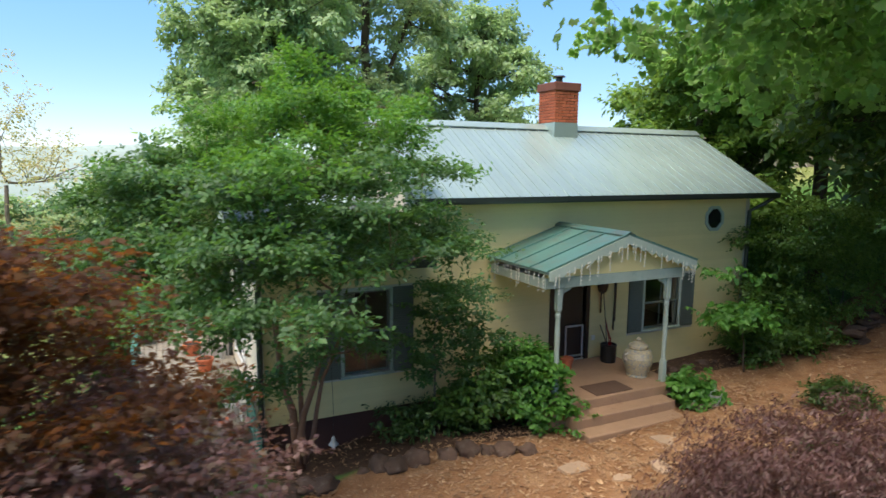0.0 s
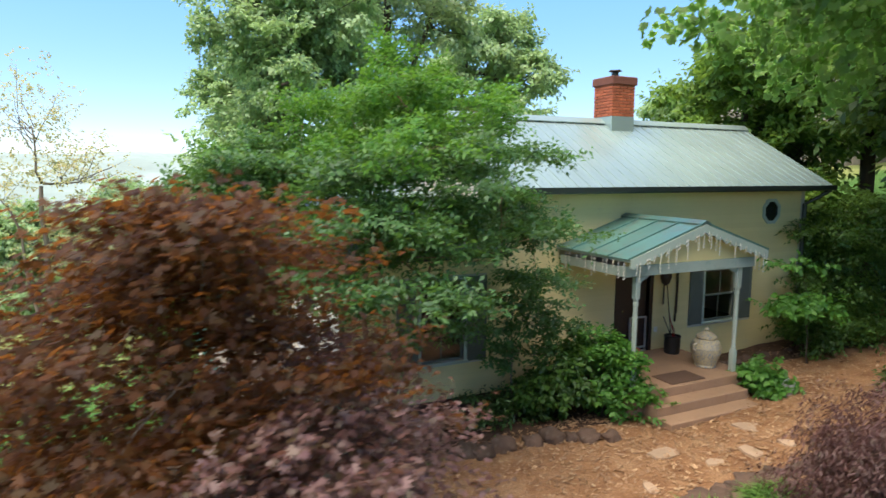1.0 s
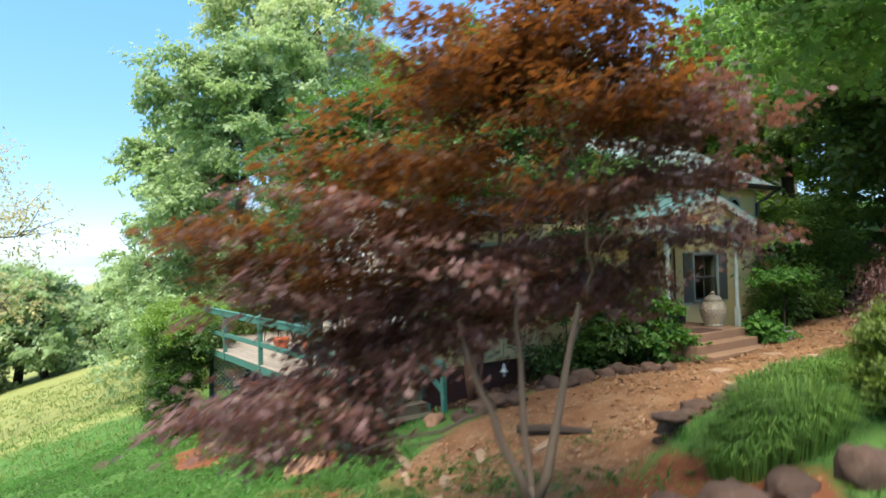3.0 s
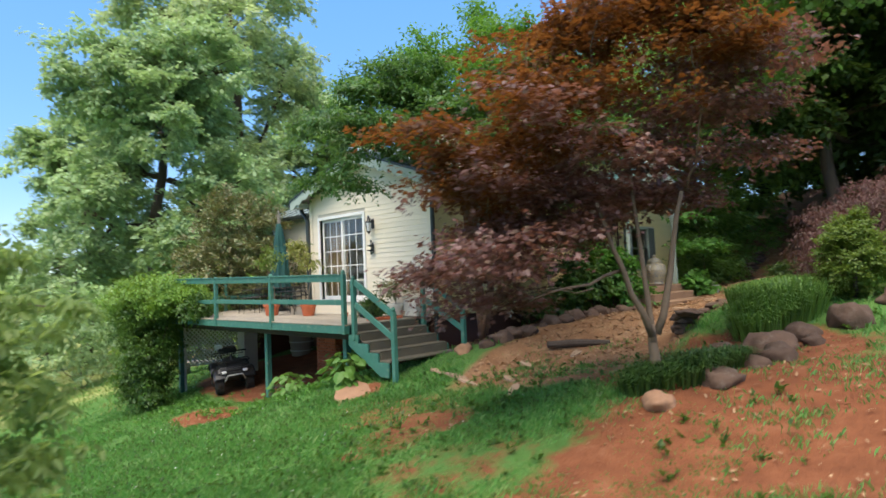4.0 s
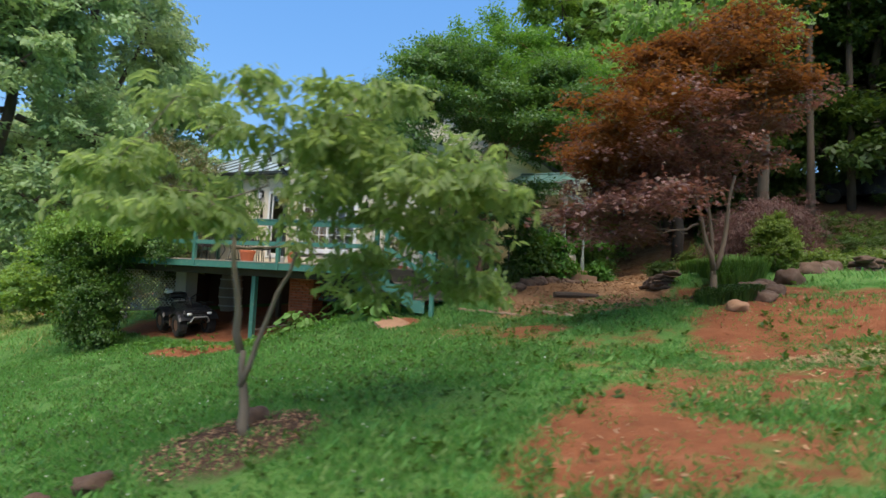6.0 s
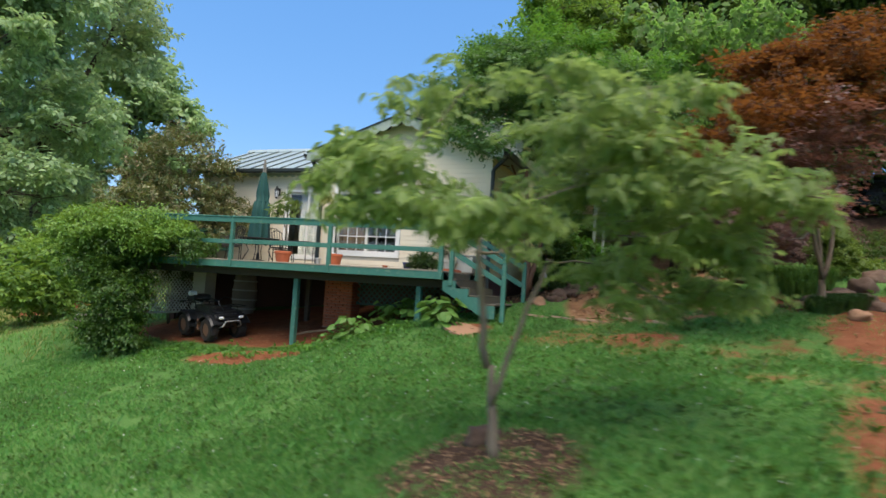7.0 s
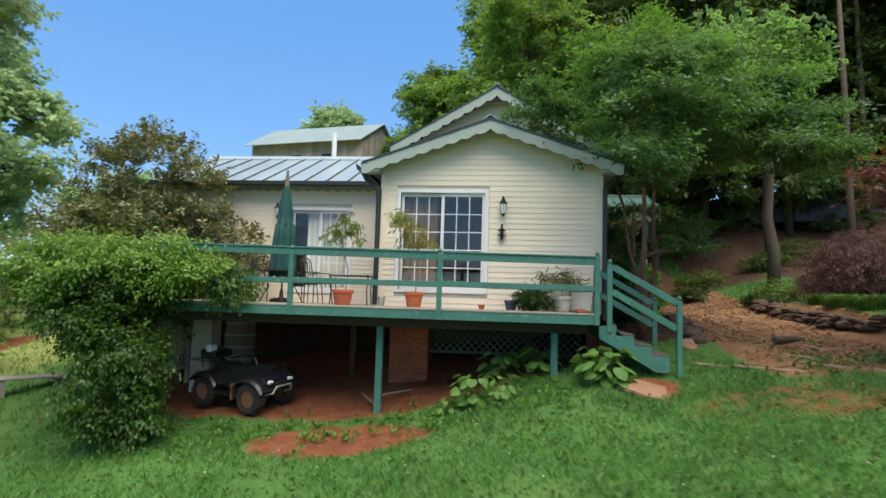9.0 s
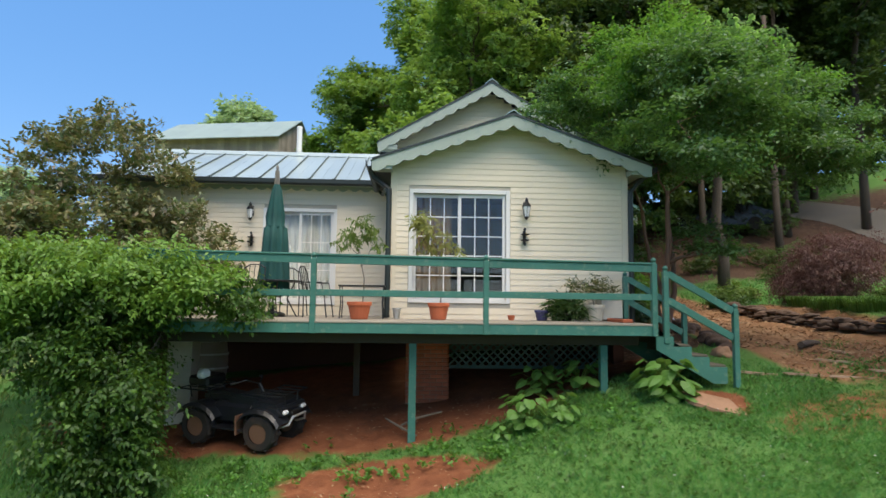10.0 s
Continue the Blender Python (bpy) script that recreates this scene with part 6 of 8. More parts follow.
# wooded hills on the horizon; the haze is painted into their pale base colour
HAZEHILL = surface("wooded hills", (0.29, 0.36, 0.32), 0.95, vary=0.35, big=0.02, fine=0.25, bump=0.6)
hx = np.linspace(-900, 900, 220)
hy = np.linspace(240, 900, 60)
hxx, hyy = np.meshgrid(hx, hy, indexing="ij")
hz = np.array([30 * noise.noise(Vector((a * 0.0035, b * 0.003, 2.0))) + 7 * noise.noise(Vector((a * 0.02, b * 0.02, 5.0))) + 2.2 * noise.noise(Vector((a * 0.09, b * 0.09, 7.0))) for a, b in zip(hxx.ravel(), hyy.ravel())]).reshape(hxx.shape)
hz = -22 + np.clip((hyy - 240) / 240, 0, 1) * (31 + 0.55 * hz) - 0.015 * np.abs(hxx)
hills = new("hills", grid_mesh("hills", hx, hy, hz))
hills.data.materials.append(HAZEHILL)
tagged(hills, "hazy wooded hills on the horizon", "hills", kind="structure")


# ---- grass, weeds and small ground plants ----
def blades(rng, xy, height, width, lean, mat, name, label, per=1, spread=0.02):
    n = len(xy) * per
    p = np.repeat(xy, per, 0) + rng.normal(size=(n, 2)) * spread
    z = ground(p[:, 0], p[:, 1]) - 0.012
    a = rng.uniform(0, 2 * math.pi, n)
    h = height * rng.uniform(0.55, 1.25, n)
    dirv = np.stack([np.cos(a), np.sin(a)], 1)
    tip = p + dirv * (h * lean * rng.uniform(0.3, 1.3, n))[:, None]
    sidev = np.stack([-np.sin(a + 0.6), np.cos(a + 0.6)], 1) * width * 0.5
    mid = p + dirv * (h * lean * 0.3)[:, None]
    co = np.stack([np.c_[p - sidev, z], np.c_[p + sidev, z], np.c_[mid + sidev * 0.8, z + h * 0.6], np.c_[tip, z + h]], 1).reshape(-1, 3)
    me = quick_mesh(name, co, np.arange(n * 4).reshape(-1, 4))
    me.materials.append(mat)
    return tagged(new(name, me), label, "grass", kind="stuff")


rng = np.random.default_rng(5)


def lawn_places(n, x0, x1, y0, y1, thin=0.0):
    xy = np.stack([rng.uniform(x0, x1, n), rng.uniform(y0, y1, n)], 1)
    p, c = bare(xy[:, 0], xy[:, 1])
    patch = np.array([noise.noise(Vector((a * 0.9, b * 0.9, 3.0))) + 0.6 * noise.noise(Vector((a * 2.3, b * 2.3, 4.0))) for a, b in xy])
    keep = (np.maximum.reduce([p * 1.15, c * 1.05, beds_and_shade(xy[:, 0], xy[:, 1]) * 1.2]) + patch * 0.75 < 0.5 - thin) & ~((xy[:, 0] > -0.3) & (xy[:, 0] < 12.3) & (xy[:, 1] > -0.2) & (xy[:, 1] < 11))
    return xy[keep]


blades(rng, lawn_places(72000, -13.5, -1.0, -10.0, 10.5), 0.062, 0.008, 0.6, GRASS, "lawn_grass", "short green lawn grass", per=5, spread=0.035)
blades(rng, lawn_places(16000, -12, 14, -12, 22), 0.10, 0.018, 0.6, GRASS, "lawn_grass", "longer grass farther off", per=4, spread=0.06)
blades(rng, lawn_places(9000, -20, 30, 10, 50), 0.16, 0.035, 0.6, HAY, "meadow_grass", "meadow grass beyond the house", per=4, spread=0.12)
blades(rng, lawn_places(6000, 6, 26, -22, -5), 0.13, 0.025, 0.6, GRASS, "bank_grass", "thin grass on the wooded bank", per=4, spread=0.1)


blades(rng, lawn_places(26000, -12.5, -2.5, -8.5, 0.5, thin=-0.35), 0.05, 0.008, 0.7, GRASS, "lawn_grass", "thin grass round the bare clay", per=5, spread=0.04)


def weeds(xy, size, mat, name, label, per=7, seed=3, lift=0.03, shape="oval", wide=0.6):
    r = np.random.default_rng(seed)
    places = np.c_[xy, ground(xy[:, 0], xy[:, 1]) + lift]
    co, quads = leaves(r, places, np.tile([0.0, 0.0, 1.0], (len(places), 1)), 0.05, 1, per, size, wide, size * 1.2, -0.15, shape, 0.3)
    me = quick_mesh(name, co, quads)
    me.materials.append(mat)
    return tagged(new(name, me), label, "weeds", kind="stuff")


weeds(lawn_places(9000, -12, -1.5, -8, 9), 0.034, LEAF_VINE, "clover", "clover and broad weeds in the lawn", 8, 4)
edge = np.repeat(np.stack([rng.normal(-2.6, 0.32, 70), rng.uniform(0.8, 7.2, 70)], 1), 10, 0) + rng.normal(size=(700, 2)) * 0.13
weeds(edge[::2], 0.06, LEAF_HYDRANGEA, "weeds", "leafy weeds along the deck's edge", 7, 5, 0.06)
spots = np.stack([rng.uniform(-10.5, 0.5, 150), rng.uniform(-9.5, -2.5, 150)], 1)
tufts = np.repeat(spots, 60, 0) + rng.normal(size=(9000, 2)) * 0.24
blades(rng, tufts, 0.05, 0.008, 0.7, GRASS, "grass_tufts", "thin grass tufts on the bare clay", per=4, spread=0.03)
scatter = np.repeat(spots[::2], 5, 0) + rng.normal(size=(375, 2)) * 0.22
weeds(scatter, 0.06, LEAF_VINE, "weeds", "weeds on the bare clay", 8, 6, 0.03)
flowers = lawn_places(420, -12, -2.5, -5, 8)
weeds(flowers, 0.011, WHITE, "clover_flowers", "small white clover flowers", 3, 7, 0.075, wide=0.9)


def chips(n, x0, x1, y0, y1, want, size, mat, name, label, seed):
    r = np.random.default_rng(seed)
    xy = np.stack([r.uniform(x0, x1, n), r.uniform(y0, y1, n)], 1)
    p, c = bare(xy[:, 0], xy[:, 1])
    xy = xy[{"path": p, "clay": c, "bed": beds_and_shade(xy[:, 0], xy[:, 1])}[want] > 0.6]
    m = len(xy)
    z = ground(xy[:, 0], xy[:, 1]) + 0.012
    a, l = r.uniform(0, 6.3, m), size * r.uniform(0.5, 1.5, m)
    d = np.stack([np.cos(a), np.sin(a), r.normal(size=m) * 0.25], 1) * l[:, None]
    s = np.stack([-np.sin(a), np.cos(a), r.normal(size=m) * 0.35], 1) * (l * 0.35)[:, None]
    c0 = np.c_[xy, z + 0.008]
    co = np.stack([c0 - d - s, c0 + d - s, c0 + d + s, c0 - d + s], 1).reshape(-1, 3)
    me = quick_mesh(name, co, np.arange(m * 4).reshape(-1, 4))
    me.materials.append(mat)
    return tagged(new(name, me), label, "litter", kind="stuff")


LITTER = leafy("dry leaf litter", [(0.23, 0.125, 0.065), (0.33, 0.19, 0.10), (0.46, 0.30, 0.165), (0.27, 0.16, 0.095)], (0.3, 0.18, 0.1), clear=0.05, rough=0.8)
chips(17000, -3, 10, -7.5, -1.2, "path", 0.028, LITTER, "leaf_litter", "dry mulch and leaf litter on the path", 8)
chips(7000, 8, 18, -7, 2, "path", 0.03, LITTER, "leaf_litter", "dry leaves under the trees", 9)
chips(9000, -11, 0, -10, 8, "clay", 0.018, LITTER, "leaf_litter", "twigs and chips on bare clay", 10)

chips(3500, -10.6, -8.3, -4.0, -1.7, "bed", 0.013, LITTER, "leaf_litter", "wood chips in the mulch ring", 13)
chips(900, -0.2, 5, -2.2, 0.2, "bed", 0.025, LITTER, "leaf_litter", "dry leaves in the front bed", 14)
straw_r = np.random.default_rng(12)
spx = np.array([-6.35, -7.65]) + straw_r.normal(size=(1500, 2)) * np.array([0.42, 0.32])
spz = ground(spx[:, 0], spx[:, 1]) + 0.012 + straw_r.random(1500) * 0.02
sa, sl = straw_r.uniform(0, 6.3, 1500), straw_r.uniform(0.03, 0.10, 1500)
sd = np.stack([np.cos(sa), np.sin(sa), straw_r.normal(size=1500) * 0.12], 1) * sl[:, None]
sw = np.stack([-np.sin(sa), np.cos(sa), np.zeros(1500)], 1) * 0.003
sc = np.c_[spx, spz]
sme = quick_mesh("straw", np.stack([sc - sd - sw, sc + sd - sw, sc + sd + sw, sc - sd + sw], 1).reshape(-1, 3), np.arange(6000).reshape(-1, 4))
sme.materials.append(leafy("dry straw", [(0.42, 0.30, 0.16), (0.56, 0.42, 0.25), (0.34, 0.22, 0.11)], (0.5, 0.4, 0.2), clear=0.1, rough=0.7))
tagged(new("straw", sme), "loose dry straw on the bare clay", "straw", kind="stuff")


# ---- rocks ----
def rock_mesh(seed, squash=0.6):
    bm = bmesh.new()
    bmesh.ops.create_icosphere(bm, subdivisions=3, radius=1.0)
    for v in bm.verts:
        d = v.co.normalized()
        f = 1 + 0.42 * noise.noise(d * 1.4 + Vector((seed * 3.1, 0, 0))) + 0.20 * noise.noise(d * 3.2 + Vector((0, seed * 2.3, 0))) + 0.07 * noise.noise(d * 8.0 + Vector((seed, 0, 2)))
        v.co = Vector((d.x * f, d.y * f * 0.8, max(-0.5, d.z * f * squash)))
    me = bpy.data.meshes.new("rock")
    bm.to_mesh(me)
    bm.free()
    me.materials.append(ROCK)
    for q in me.polygons:
        q.use_smooth = True
    return me


ROCKS = [rock_mesh(k, 0.55 + 0.08 * (k % 4)) for k in range(6)]


def rock(x, y, size, label, group, lift=0.0, k=0, turn=0.0, mat=None, squash=1.0):
    ob = new("rock", ROCKS[k % 6])
    if mat:
        ob.data = ROCKS[k % 6].copy()
        ob.data.materials[0] = mat
    ob.location = (x, y, gz(x, y) + size * 0.12 * squash + lift)
    ob.rotation_euler = (0, 0, turn)
    ob.scale = (size, size, size * squash)
    return tagged(ob, label, "rock", group)


rr_ = random.Random(3)


def rock_row(points, size, step, label, group, rows=1, jitter=0.08, squash=1.0):
    k = 0
    for a, b in zip(points, points[1:]):
        length = math.dist(a, b)
        n = max(1, int(length / step))
        for q in range(n):
            for row in range(rows):
                s = (q + rr_.random() * 0.7 + 0.5 * (row % 2)) / n
                sz = size * rr_.uniform(0.55, 1.35) * (1 - 0.1 * row)
                rock(a[0] + (b[0] - a[0]) * s + rr_.uniform(-jitter, jitter), a[1] + (b[1] - a[1]) * s + rr_.uniform(-jitter, jitter), sz, label, group,
                     row * size * 0.82 * squash, rr_.randrange(6), rr_.uniform(0, 6.3), squash=squash)


rock_row([(-0.5, -1.75), (0.6, -1.8), (1.7, -1.95), (2.8, -2.15), (4.2, -2.55)], 0.19, 0.30, "brown field stone edging the front bed", "bed edging stones")
rock_row([(-3.4, -6.9), (-2.5, -7.1), (-1.4, -7.15), (-0.4, -7.5), (0.8, -8.0), (2.2, -8.6)], 0.24, 0.62, "rough brown rock edging the raised bed", "raised bed rocks")
rock_row([(-0.3, -5.4), (0.8, -5.05), (1.9, -4.95), (3.6, -5.05), (6.3, -5.25)], 0.22, 0.27, "flat dark stone stacked in the low wall", "low wall stones", rows=3, squash=0.55)
rock_row([(1.6, -8.9), (3.2, -9.6), (5.0, -10.2)], 0.24, 0.30, "flat stone stacked in the upper wall", "upper wall stones", rows=3, squash=0.6)
rock_row([(8.8, -0.6), (10.4, -0.75), (12.2, -0.9)], 0.14, 0.4, "field stone at the foot of the wall", "bed edging stones")
rock_row([(14.6, -1.5), (15.8, -1.25), (17.4, -1.2)], 0.26, 0.32, "flat dark stone in the far bank wall", "far bank stones", rows=3, squash=0.6)
rock(-0.35, -7.5, 0.3, "large brown boulder below the round shrub", "raised bed rocks", 0, 2, 0.4)
for k, (x, y, sz) in enumerate(((-1.75, -6.5, 0.30), (-1.35, -6.85, 0.33), (-0.85, -7.1, 0.26), (-2.0, -6.15, 0.22), (-2.35, -7.0, 0.2))):
    rock(x, y, sz, "large brown boulder in the raised bed", "raised bed rocks", 0, k + 1, k * 1.7, squash=0.8)
rock(-3.8, -6.62, 0.17, "tan rock at the corner of the bed", "", 0, 1, 0.9, TANROCK)
rock(-0.75, -1.45, 0.20, "tan rock beside the stair foot", "", 0, 3, 0.2, TANROCK)
for k, (x, y, s) in enumerate(((-10.2, -2.3, 0.16), (-10.45, -2.0, 0.12), (-9.0, -2.68, 0.15))):
    rock(x, y, s, "rock at the edge of the mulch ring", "mulch ring rocks", 0, k, k * 1.3)
FLAT = []
for k in range(4):
    bm = bmesh.new()
    n = 7
    prism_out = [(0.5 * (1 + 0.25 * math.sin(k * 7 + q * 2.3)) * math.cos(2 * math.pi * q / n), 0.36 * (1 + 0.22 * math.cos(k * 5 + q * 1.7)) * math.sin(2 * math.pi * q / n)) for q in range(n)]
    va = [bm.verts.new((x, y, 0)) for x, y in prism_out]
    vb = [bm.verts.new((x * 0.96, y * 0.96, 0.05)) for x, y in prism_out]
    for q in range(n):
        bm.faces.new((va[q], va[(q + 1) % n], vb[(q + 1) % n], vb[q]))
    bm.faces.new(vb)
    bm.faces.new(va[::-1])
    me = bpy.data.meshes.new("flagstone")
    bm.to_mesh(me)
    bm.free()
    me.materials.append(FLAGSTONE)
    FLAT.append(me)
for k, (x, y, s) in enumerate(((4.3, -3.45, 0.7), (5.45, -4.15, 0.55), (6.3, -3.5, 0.7), (4.7, -4.1, 0.4), (3.3, -4.2, 0.4), (6.2, -4.3, 0.5))):
    ob = new("flagstone", FLAT[k % 4])
    ob.location, ob.rotation_euler, ob.scale = (x, y, gz(x, y) - 0.028), (0.02, 0.03, k * 1.1), (s * 0.8, s * 0.8, 1)
    tagged(ob, "pale flagstone set in the mulch path", "stone", "path flagstones")
for k, (x, y, turn, long) in enumerate(((-2.62, -4.02, 0.5, 0.9), (-1.63, -1.62, 1.2, 0.7), (-1.86, -2.34, 1.4, 0.8), (-2.19, -2.95, 1.35, 0.9), (-0.5, -3.7, 0.3, 0.6), (-1.2, -3.2, 0.9, 0.6), (-2.0, -3.5, 1.1, 0.5))):
    ob = new("bark_piece", FLAT[k % 4])
    ob.location, ob.rotation_euler, ob.scale = (x, y, gz(x, y) - 0.012), (0.03, -0.05, turn), (long * 0.85, 0.22, 0.7)
    tagged(ob, "pale piece of split bark on the mulch path", "bark", "bark pieces")
slab = new("stone_slab", FLAT[1].copy())
slab.data.materials[0] = TANROCK
lean_y, lean_x = math.atan2(gz(-2.6, -0.02) - gz(-2.6, -0.82), 0.8), -math.atan2(gz(-2.2, -0.42) - gz(-3.0, -0.42), 0.8)
slab.location, slab.rotation_euler, slab.scale = (-2.6, -0.42, gz(-2.6, -0.42) - 0.022), (lean_y, lean_x, 0.75), (1.0, 1.0, 1.0)
tagged(slab, "flat tan stone slab at the foot of the deck stairs", "stone")


# ---- clumps of strap leaves ----
def strap_clump(at, radius, height, n, seed, label, mat):
    r = np.random.default_rng(seed)
    ang, d = r.uniform(0, 6.283, n), radius * np.sqrt(r.random(n)) * 0.85
    root = np.stack([np.cos(ang) * d, np.sin(ang) * d], 1) * np.array([1.0, 0.75])
    out = unit(np.c_[root, np.zeros(n)] + r.normal(size=(n, 3)) * np.array([0.25, 0.25, 0]))
    h = height * r.uniform(0.7, 1.15, n)
    reach = h * r.uniform(0.3, 0.9, n)
    side = np.cross(out, [0, 0, 1.0]) * 0.009
    z0 = ground(at[0] + root[:, 0], at[1] + root[:, 1]) - gz(*at)
    p0 = np.c_[root, z0 - 0.02]
    p1 = p0 + out * (reach * 0.35)[:, None] + np.array([0, 0, 1.0]) * (h * 0.75)[:, None]
    p2 = p0 + out * reach[:, None] + np.array([0, 0, 1.0]) * (h * 0.72)[:, None]
    co = np.stack([p0 - side, p0 + side, p1 + side, p1 - side, p2], 1).reshape(-1, 3)
    i = np.arange(n)[:, None] * 5
    quads = np.concatenate([i + np.array([0, 1, 2, 3]), i + np.array([3, 2, 4, 4])], 1).reshape(-1, 4)
    tri = quads[:, 3] == quads[:, 2]
    me = bpy.data.meshes.new("strap_leaves")
    me.from_pydata(co.tolist(), [], [list(f[:3]) if t else list(f) for f, t in zip(quads.tolist(), tri)])
    me.materials.append(mat)
    ob = new("strap_leaf_clump", me)
    ob.location = (*at, gz(*at))
    return tagged(ob, label, "plant", "strap leaf clumps", kind="stuff")


for k, (x, y, r, h) in enumerate(((-3.0, -6.55, 0.62, 0.27), (-2.5, -6.65, 0.5, 0.27), (-3.35, -6.3, 0.38, 0.25), (-0.4, -6.55, 0.6, 0.46), (0.1, -6.65, 0.75, 0.52), (0.4, -6.3, 0.6, 0.42), (3.6, -6.0, 0.6, 0.35), (2.4, -5.85, 0.65, 0.35), (1.4, -5.9, 0.6, 0.35), (2.0, -7.0, 0.7, 0.35), (3.2, -7.2, 0.7, 0.35))):
    fresh = x > -1.3
    strap_clump((x, y), r, h, 900, 200 + k, "thick clump of fresh green strap leaves" if fresh else "thick clump of dark green strap leaves", LEAF_STRAP if fresh else LEAF_LILY)


# ---- things on and under the deck ----
def pot(name, label, at, r, h, mat, soil=True, category="pot", sides=20):
    t = thing(name, label, category, at)
    prof = [(r * 0.68, 0.0), (r * 0.72, 0.015), (r * 0.92, h * 0.78), (r * 1.02, h * 0.79), (r * 1.04, h * 0.97), (r, h), (r * 0.92, h), (r * 0.9, h * 0.86)]
    part("vessel", lathe(bmesh.new(), prof, (0, 0, 0), sides, cap=True), mat, t, smooth=False)
    part("soil", lathe(bmesh.new(), [(r * 0.9, h * 0.865), (r * 0.5, h * 0.885), (0.01, h * 0.89)], (0, 0, 0), sides, cap=False), SOIL, t)
    return t


def pot_plant(t, stem_h, lobes, leaf, mat, seed, count=40, droop=0.5, wide=0.3, r=0.012, sway=0.06, per=8, sprays=5, spread=0.07, base_z=0.25):
    rng = np.random.default_rng(seed)
    if stem_h:
        line = wander(rng, (0, 0, base_z), (0.03, 0.02, stem_h), 7, sway * 4)
        part("stem", tube(bmesh.new(), line.tolist(), list(np.linspace(r, r * 0.6, 7)), 6), GREYBARK, t, smooth=True)
        tw = bmesh.new()
        for lx, ly, lz, rx, ry, rz in lobes:
            q = wander(rng, line[int(rng.integers(4, 7))], (lx, ly, lz), 5, 0.2)
            tube(tw, q.tolist(), list(np.linspace(r * 0.6, r * 0.2, 5)), 5)
        tagged(part("branchwork", tw, GREYBARK, t), kind="stuff")
    places, ways = clumps_in(rng, lobes, count, 0.3, 0.7)
    co, quads = leaves(rng, places, ways, spread, sprays, per, leaf, wide, 0.22, droop, "oval", 0.6)
    me = quick_mesh("foliage", co, quads)
    me.materials.append(mat)
    f = new("foliage", me)
    f.parent = t
    return t


LEAF_YELLOW = leafy("yellow green leaves", [(0.20, 0.24, 0.05), (0.30, 0.30, 0.08), (0.14, 0.20, 0.05)], (0.4, 0.42, 0.08))
p1 = pot("potted_tree", "terracotta pot with a small drooping tree", (-0.95, 5.05, 0.0), 0.21, 0.30, TERRACOTTA)
pot_plant(p1, 1.35, [(0.0, 0.0, 1.55, 0.26, 0.30, 0.20), (0.05, -0.2, 1.35, 0.2, 0.2, 0.18), (0.0, 0.25, 1.35, 0.2, 0.2, 0.2)], 0.11, LEAF_BOX, 301, 12, 0.8)
p2 = pot("potted_tree", "terracotta pot with a tall yellow-green plant", (-0.75, 3.67, 0.0), 0.19, 0.30, TERRACOTTA)
pot_plant(p2, 1.2, [(0.0, 0.15, 1.55, 0.22, 0.28, 0.25), (0.0, 0.35, 1.75, 0.15, 0.15, 0.18), (0.0, -0.1, 1.25, 0.24, 0.28, 0.2), (0.0, 0.2, 1.05, 0.2, 0.22, 0.15)], 0.11, LEAF_YELLOW, 302, 16, 0.7)
p3 = pot("potted_shrub", "cream pot with a twiggy leafy shrub", (-0.45, 0.78, 0.0), 0.19, 0.30, WHITEPOT)
pot_plant(p3, 0.45, [(0.0, 0.0, 0.56, 0.30, 0.36, 0.18), (0.0, 0.25, 0.6, 0.2, 0.2, 0.14)], 0.07, LEAF_MAGNOLIA, 303, 26, 0.1, 0.4)
p4 = pot("small_pot", "small blue glazed flower pot", (-0.55, 1.78, 0.0), 0.13, 0.19, BLUEPOT)
p5 = pot("small_pot", "small pot of spiky green leaves", (-0.6, 1.33, 0.0), 0.12, 0.15, BLACK)
pot_plant(p5, 0, [(0, 0, 0.24, 0.16, 0.2, 0.14)], 0.2, LEAF_LILY, 304, 26, 0.2, 0.12, base_z=0.1)
p6 = pot("small_pot", "small terracotta pot beside the stair head", (-0.62, 2.35, 0.0), 0.07, 0.09, TERRACOTTA)

box_t = thing("storage_box", "cream storage box against the wall", "box", (-0.22, 0.42, 0.0))
part("body", boxed((-0.16, -0.2, 0.02), (0.16, 0.2, 0.40), 0.012), WHITEPOT, box_t)
part("lid", boxed((-0.18, -0.22, 0.405), (0.18, 0.22, 0.44), 0.01), WHITEPOT, box_t)
tr = thing("brick_trough", "low red brick planter trough on the deck", "planter", (-1.0, 0.50, 0.0))
part("trough", boxed((-0.42, -0.09, 0.0), (0.42, 0.09, 0.06), 0.01), TERRACOTTA, tr)
part("soil", boxed((-0.36, -0.06, 0.063), (0.36, 0.06, 0.067)), SOIL, tr)

# closed umbrella
um = thing("patio_umbrella", "closed dark green patio umbrella on a wooden pole", "umbrella", (0.40, 6.83, 0.0))
part("pole", lathe(bmesh.new(), [(0.021, 0.1), (0.021, 2.88), (0.03, 2.89), (0.028, 2.94), (0.012, 2.97)], (0, 0, 0), 12), POLE, um)
part("base", lathe(bmesh.new(), [(0.25, 0.0), (0.25, 0.05), (0.2, 0.08), (0.05, 0.11), (0.035, 0.28)], (0, 0, 0), 20), BLACK, um)
for k in range(8):
    a = k * math.pi / 4
    part("rib", tube(bmesh.new(), [(0.03 * math.cos(a), 0.03 * math.sin(a), 2.86), (0.055 * math.cos(a), 0.055 * math.sin(a), 2.4), (0.09 * math.cos(a), 0.09 * math.sin(a), 1.9)], [0.011, 0.011, 0.011], 5), POLE, um)
bm = bmesh.new()
rings = []
n = 40
